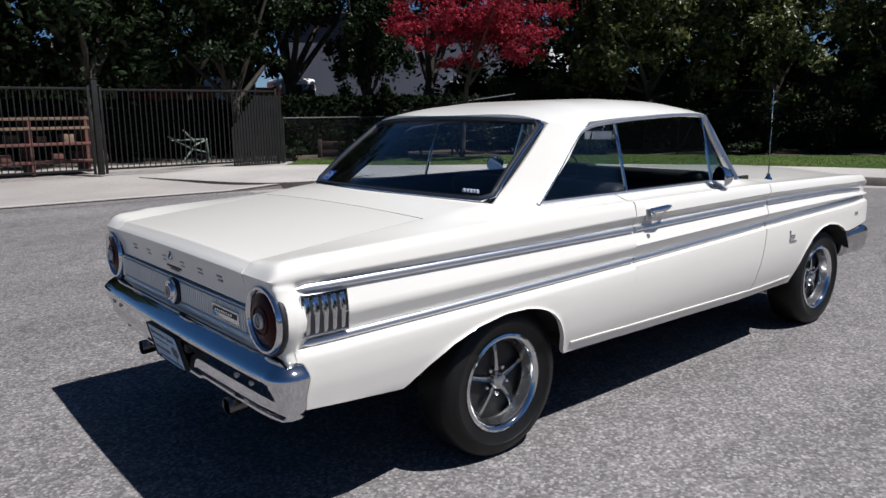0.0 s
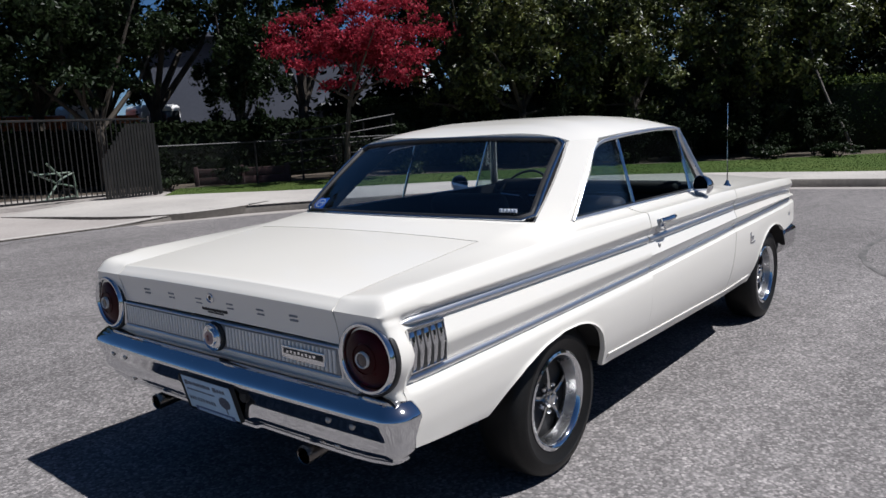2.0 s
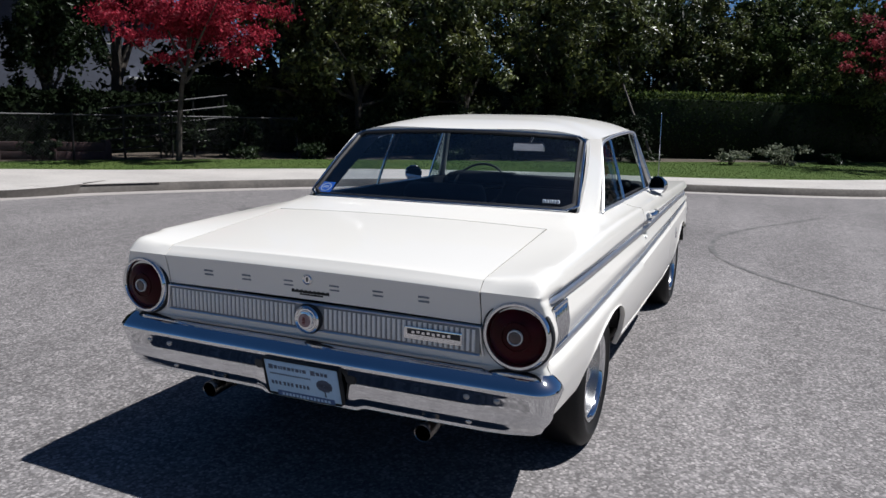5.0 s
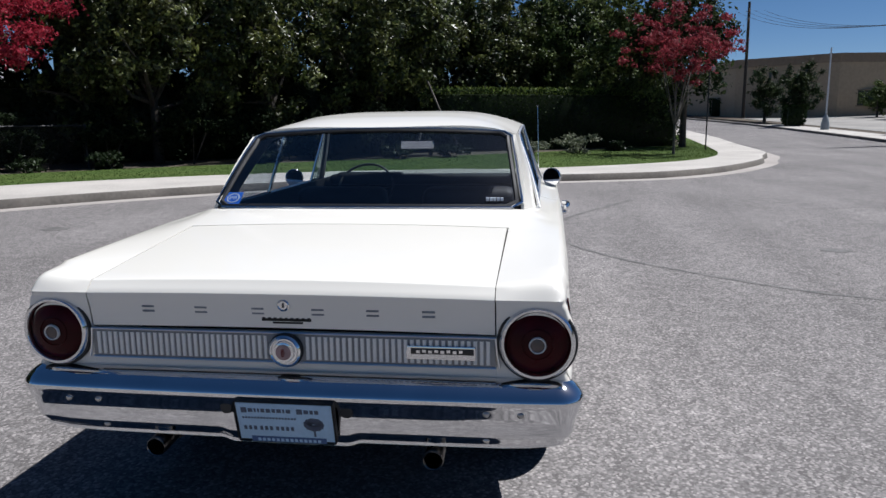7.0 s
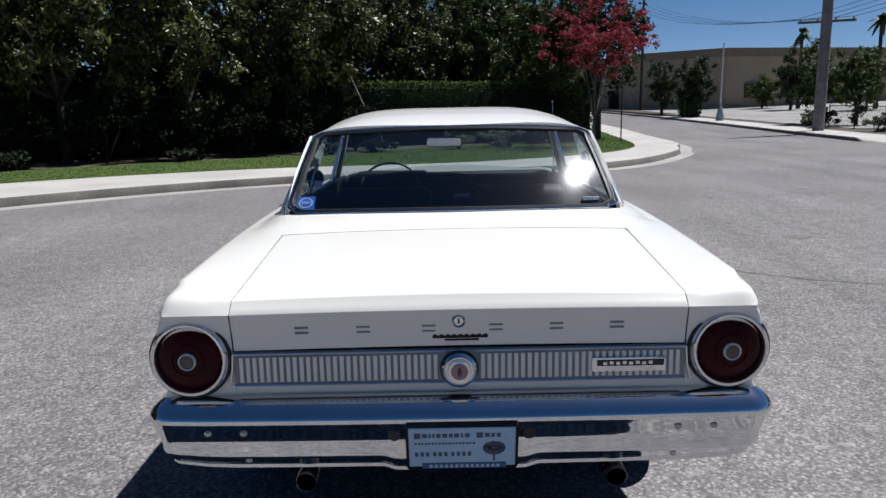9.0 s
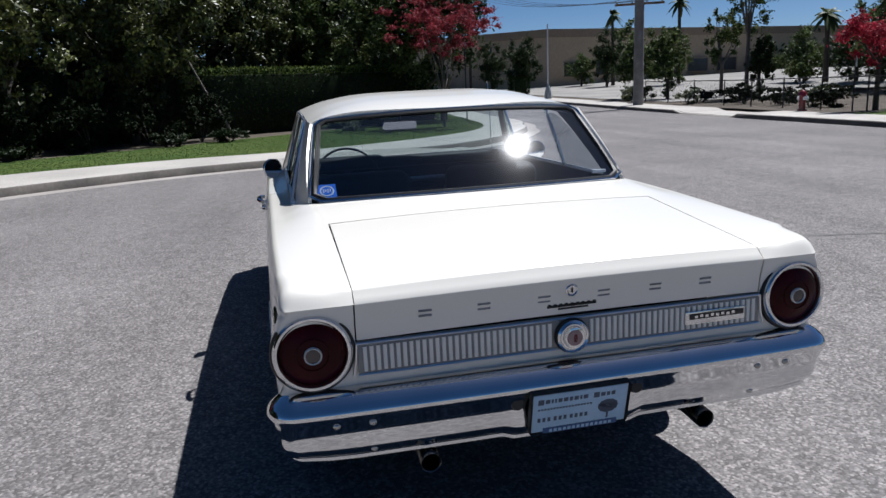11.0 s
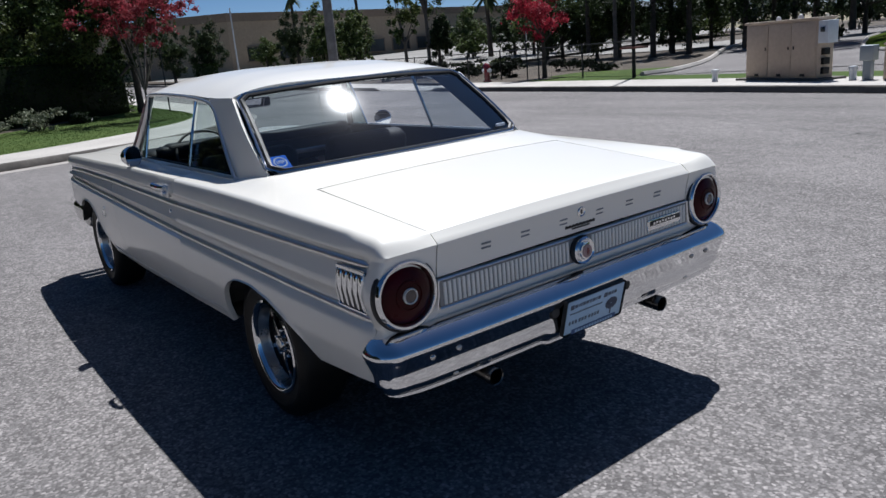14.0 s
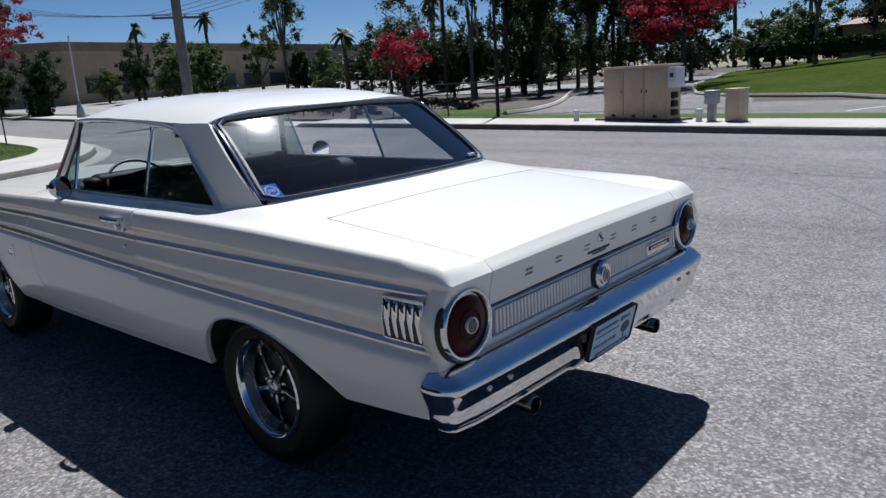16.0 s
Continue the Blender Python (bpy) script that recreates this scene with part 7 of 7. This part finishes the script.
# ---- planting across the street ----
# kinds: 0 dark, 1 rounded green, 2 tall and sparse with a pale trunk, 3 tall narrow dark conifer
FARTREE = [(54.0, -19.2, 4.9, 1.7, 0), (63.0, -19.3, 4.9, 1.6, 0), (67.6, -30.1, 3.4, 1.7, 1), (39.2, -21.2, 4.9, 1.8, 1), (36.6, -21.9, 4.2, 1.2, 1), (62.0, -30.2, 5.4, 1.7, 0), (56.0, -33.4, 5.4, 1.8, 1),
           (32.8, -24.4, 9.5, 1.8, 2), (36.0, -25.0, 5.4, 1.1, 2), (32.4, -24.9, 3.6, 0.8, 0),
           (45.2, -37.6, 4.2, 1.8, 1), (43.0, -36.2, 3.0, 1.3, 1), (39.8, -37.7, 3.8, 1.7, 0), (37.3, -37.3, 4.4, 2.0, 0), (32.4, -33.7, 5.6, 2.1, 1),
           (28.5, -31.0, 3.6, 1.7, 0), (26.8, -32.1, 3.6, 1.8, 1), (22.8, -28.9, 9.2, 1.3, 2), (24.6, -31.4, 3.7, 1.6, 0), (21.3, -30.0, 9.4, 1.1, 3), (24.1, -35.4, 9.8, 1.2, 3),
           (22.0, -32.6, 4.0, 1.6, 0), (19.9, -31.0, 9.6, 1.0, 3), (22.3, -36.6, 5.4, 2.2, 1), (20.6, -36.0, 9.0, 1.3, 2), (17.7, -32.4, 9.2, 1.2, 3), (19.5, -38.2, 10.0, 1.7, 3), (17.6, -36.8, 9.0, 1.9, 3), (14.9, -33.6, 9.0, 1.8, 3),
           (15.5, -40.0, 5.0, 2.2, 0), (9.8, -43.5, 8.5, 1.9, 2), (12.1, -51.9, 3.8, 1.9, 1), (7.6, -46.5, 7.6, 1.9, 2), (6.4, -47.0, 6.8, 2.0, 0), (16.0, -52.8, 3.0, 1.7, 1), (15.0, -55.2, 3.4, 1.9, 1), (10.5, -62.3, 7.2, 3.2, 0), (2.0, -60.0, 6.0, 3.4, 1), (-6.0, -56.0, 6.0, 3.2, 0),
           (26.6, -6.1, 8.6, 2.1, 0), (44.0, -7.0, 5.0, 1.8, 0), (52.0, -8.0, 5.4, 2.2, 0), (62, -8.6, 6.0, 2.6, 0)]
FAR_LABEL = ("dark green tree across the street", "rounded green tree across the street", "tall sparse tree with a pale trunk across the street", "tall narrow dark conifer across the street")
for i, (x, y, h, r, kind) in enumerate(FARTREE):
    base = south_z(x, y) if y < -15 else up(x)
    if kind < 2 and 12 < x < 42 and y < -27:             # the thick of the grove
        h, r = h * 1.22, r * 1.25
    centre, tall = ((0.54, 0.46), (0.54, 0.46), (0.66, 0.34), (0.52, 0.48))[kind]
    tree("street_tree", (x, y, base - 0.05), h, (h * centre, r, h * tall), (LEAF_GROVE, LEAF_STREET, LEAF_STREET, LEAF_GROVE)[kind], (BARK, BARK, BARK_GREY, BARK)[kind],
         FAR_LABEL[kind], 300 + i, (0.12, 0.10, 0.11, 0.13)[kind], int((3400, 3400, 1900, 4200)[kind] * max(1.0, r) ** 1.3) + 1600, (0.085, 0.085, 0.08, 0.085)[kind], (60, 60, 34, 64)[kind], (0.26, 0.26, 0.24, 0.24)[kind],
         (5, 5, 7, 4)[kind], fork_at=(0.26, 0.26, 0.36, 0.5)[kind], group="street trees")


def palm(at, height, label, seed, r=1.5):
    rng = random.Random(seed)
    root = thing("palm_tree", at, label, "palm", "palms")
    bm = bmesh.new()
    tube(bm, [(0, 0, -0.2), (0.05, 0, height * 0.5), (0.12, 0.05, height)], [0.2, 0.15, 0.13], 8)
    part("trunk", bm, BARK, root)
    for k in range(26):
        a, e = rng.random() * 6.28, rng.uniform(-0.7, 1.2)
        bm = bmesh.new()
        pts = []
        for s_ in np.linspace(0, 1, 6):
            out_ = r * s_ * math.cos(e) * (1 - 0.1 * s_)
            pts.append(Vector((0.12 + out_ * math.cos(a), 0.05 + out_ * math.sin(a), height + r * s_ * math.sin(e) - 0.55 * r * s_ * s_)))
        side = Vector((-math.sin(a), math.cos(a), 0))
        rows = [[p - side * w_ + Vector((0, 0, -w_ * 0.6)), p, p + side * w_ + Vector((0, 0, -w_ * 0.6))] for p, w_ in zip(pts, (0.03, 0.16, 0.2, 0.17, 0.1, 0.01))]
        grid(rows, bm)
        part("frond", bm, LEAF_PALM, root)


palm((63.6, -31.6, 1.2), 6.4, "fan palm beside the tan building", 2, 1.15)
palm((57.2, -34.8, 1.2), 6.8, "tall fan palm beside the tan building", 3, 1.25)
palm((38.9, -34.5, 1.0), 4.1, "fan palm among the far trees", 4, 1.2)
for i, (x, y, h) in enumerate([(36.6, -41.5, 6.4), (27.5, -50, 8.4), (18.8, -56.0, 6.2), (13.9, -57.5, 6.0), (44, -50, 6.5)]):
    palm((x, y, 1.2), h, "slender fan palm above the far trees", 10 + i, 1.2)

hedge("box_hedge", (54.3, -18.9, up(54)), 3.3, 1.5, 1.4, LEAF_HEDGE, "low clipped box hedge by the car park", 80, turn=-14, n=2600, size=0.08)
hedge("box_hedge", (84.7, -20.1, up(84)), 4.0, 1.5, 1.9, LEAF_HEDGE, "low clipped box hedge where the street bends", 81, turn=-12, n=2200, size=0.08)
hedge("bank_hedge", (7.8, -40.5, 1.55), 9.0, 1.2, 0.7, LEAF_HEDGE, "low green hedge along the top of the lawn bank", 82, turn=12, n=4500, size=0.09)
hedge("bank_hedge", (-3.5, -42.5, 1.55), 9.0, 1.2, 0.7, LEAF_HEDGE, "low green hedge along the top of the lawn bank", 83, turn=8, n=3500, size=0.09)
# lf 0 shrubs stand for the shade under the grove, in near-black leaf
for i, (x, y, r, h, lf) in enumerate([(34.2, -18.9, 0.8, 1.2, 0), (35.6, -19.3, 0.7, 1.0, 1), (36.9, -19.7, 0.6, 0.9, 2), (30.0, -19.2, 0.6, 0.8, 2), (27.5, -20.6, 0.8, 1.0, 0), (24.5, -20.2, 0.9, 0.9, 0), (22.0, -19.6, 0.8, 1.0, 1), (20.6, -19.3, 0.8, 0.8, 0), (13.8, -33.0, 1.0, 0.9, 0), (15.5, -34.5, 1.2, 1.1, 0), (17.6, -21.6, 0.9, 0.5, 0), (20.4, -22.9, 0.9, 0.6, 0), (23.4, -21.6, 1.1, 0.8, 0), (26.8, -22.4, 1.1, 0.8, 0), (29.6, -21.6, 1.1, 0.9, 0), (31.6, -21.0, 1.0, 0.9, 0)]):
    shrub((x, y, south_z(x, y) - 0.03), r, h, (LEAF_SHADE, LEAF_MID, LEAF_SILVER)[lf], ("rounded shrub across the street, leaves near-black for shade", "green shrub across the street", "dry grey-green shrub across the street")[lf], 240 + i, 900, 0.08)

# bright open car park and low walls beyond the far kerb
sheet("far_lot", list(np.arange(33, 74, 5.0)), list(np.arange(-60, -19, 4.0)), lambda x, y: max(south_z(x, y), up(x)) + 0.03 + 0.012 * max(0, -22 - y), LOT, label="bright concrete car park across the street", category="car park")
sheet("far_lot", list(np.arange(20, 34.1, 2.8)), list(np.arange(-45, -35.9, 3.0)), lambda x, y: south_z(x, y) + 0.05, LOT, label="pale concrete yard behind the grove", category="car park")

# low dry hills on the horizon, distance haze put into their colour
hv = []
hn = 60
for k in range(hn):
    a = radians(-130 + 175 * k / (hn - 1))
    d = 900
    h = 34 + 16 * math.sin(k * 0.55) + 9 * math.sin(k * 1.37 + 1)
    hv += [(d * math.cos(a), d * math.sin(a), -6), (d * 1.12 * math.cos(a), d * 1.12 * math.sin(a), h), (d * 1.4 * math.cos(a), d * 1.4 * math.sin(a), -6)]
tagged(raw("backdrop_hills", hv, [(3 * i + j, 3 * i + 3 + j, 3 * i + 4 + j, 3 * i + 1 + j) for i in range(hn - 1) for j in (0, 1)], HILL, smooth=True), "low dry hills on the horizon, blue-grey with painted haze", "hill", kind="structure")

# a belt of far woods, too many trees to count
rngw = np.random.default_rng(77)
cl = []
belt = smooth_line([(112, -62), (70, -62), (42, -64), (18, -72), (-12, -72), (-45, -66), (-80, -50)], 70)
for p in belt:
    for _ in range(3):
        hh = rngw.uniform(1.6, 4.2)
        cl.append((p.x + rngw.normal() * 3, p.y + rngw.normal() * 3, 1.5 + hh * 0.5, 2.4, 2.4, hh * 0.55))
belt2 = smooth_line([(66, -2.5), (85, -1), (104, 6), (125, 14)], 26)
for p in belt2:
    hh = rngw.uniform(2.5, 5.5)
    cl.append((p.x + rngw.normal() * 2, p.y + rngw.normal() * 2, 1.4 + hh * 0.5, 2.6, 2.6, hh * 0.55))
for p in smooth_line([(10.5, -51.5), (13, -52), (24, -47), (33, -46), (47, -55)], 32):     # low scrub under the far trees
    hh = rngw.uniform(1.6, 3.0)
    cl.append((p.x + rngw.normal() * 1.2, p.y + rngw.normal() * 1.5, 1.2 + hh * 0.4, 1.7, 1.7, hh * 0.6))
v, f = leaf_cloud(rngw, cl, 42000, 0.28)
tagged(raw("far_woods", v.tolist(), f.tolist(), LEAF_DARK), "belt of dark woodland beyond the street", "woods", kind="stuff")

# near-black undergrowth that closes the view below the shade trees, shade in its colour
rngu = np.random.default_rng(78)
cl = []
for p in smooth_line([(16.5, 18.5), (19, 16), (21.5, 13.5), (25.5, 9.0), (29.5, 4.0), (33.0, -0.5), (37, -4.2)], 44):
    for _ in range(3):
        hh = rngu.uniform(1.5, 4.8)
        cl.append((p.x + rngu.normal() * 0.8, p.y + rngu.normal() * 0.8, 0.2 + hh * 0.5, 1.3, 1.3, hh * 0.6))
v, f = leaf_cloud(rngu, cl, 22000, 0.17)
tagged(raw("undergrowth", v.tolist(), f.tolist(), LEAF_SHADE), "tangled undergrowth behind the shade trees, leaves near-black for shade", "undergrowth", kind="stuff")
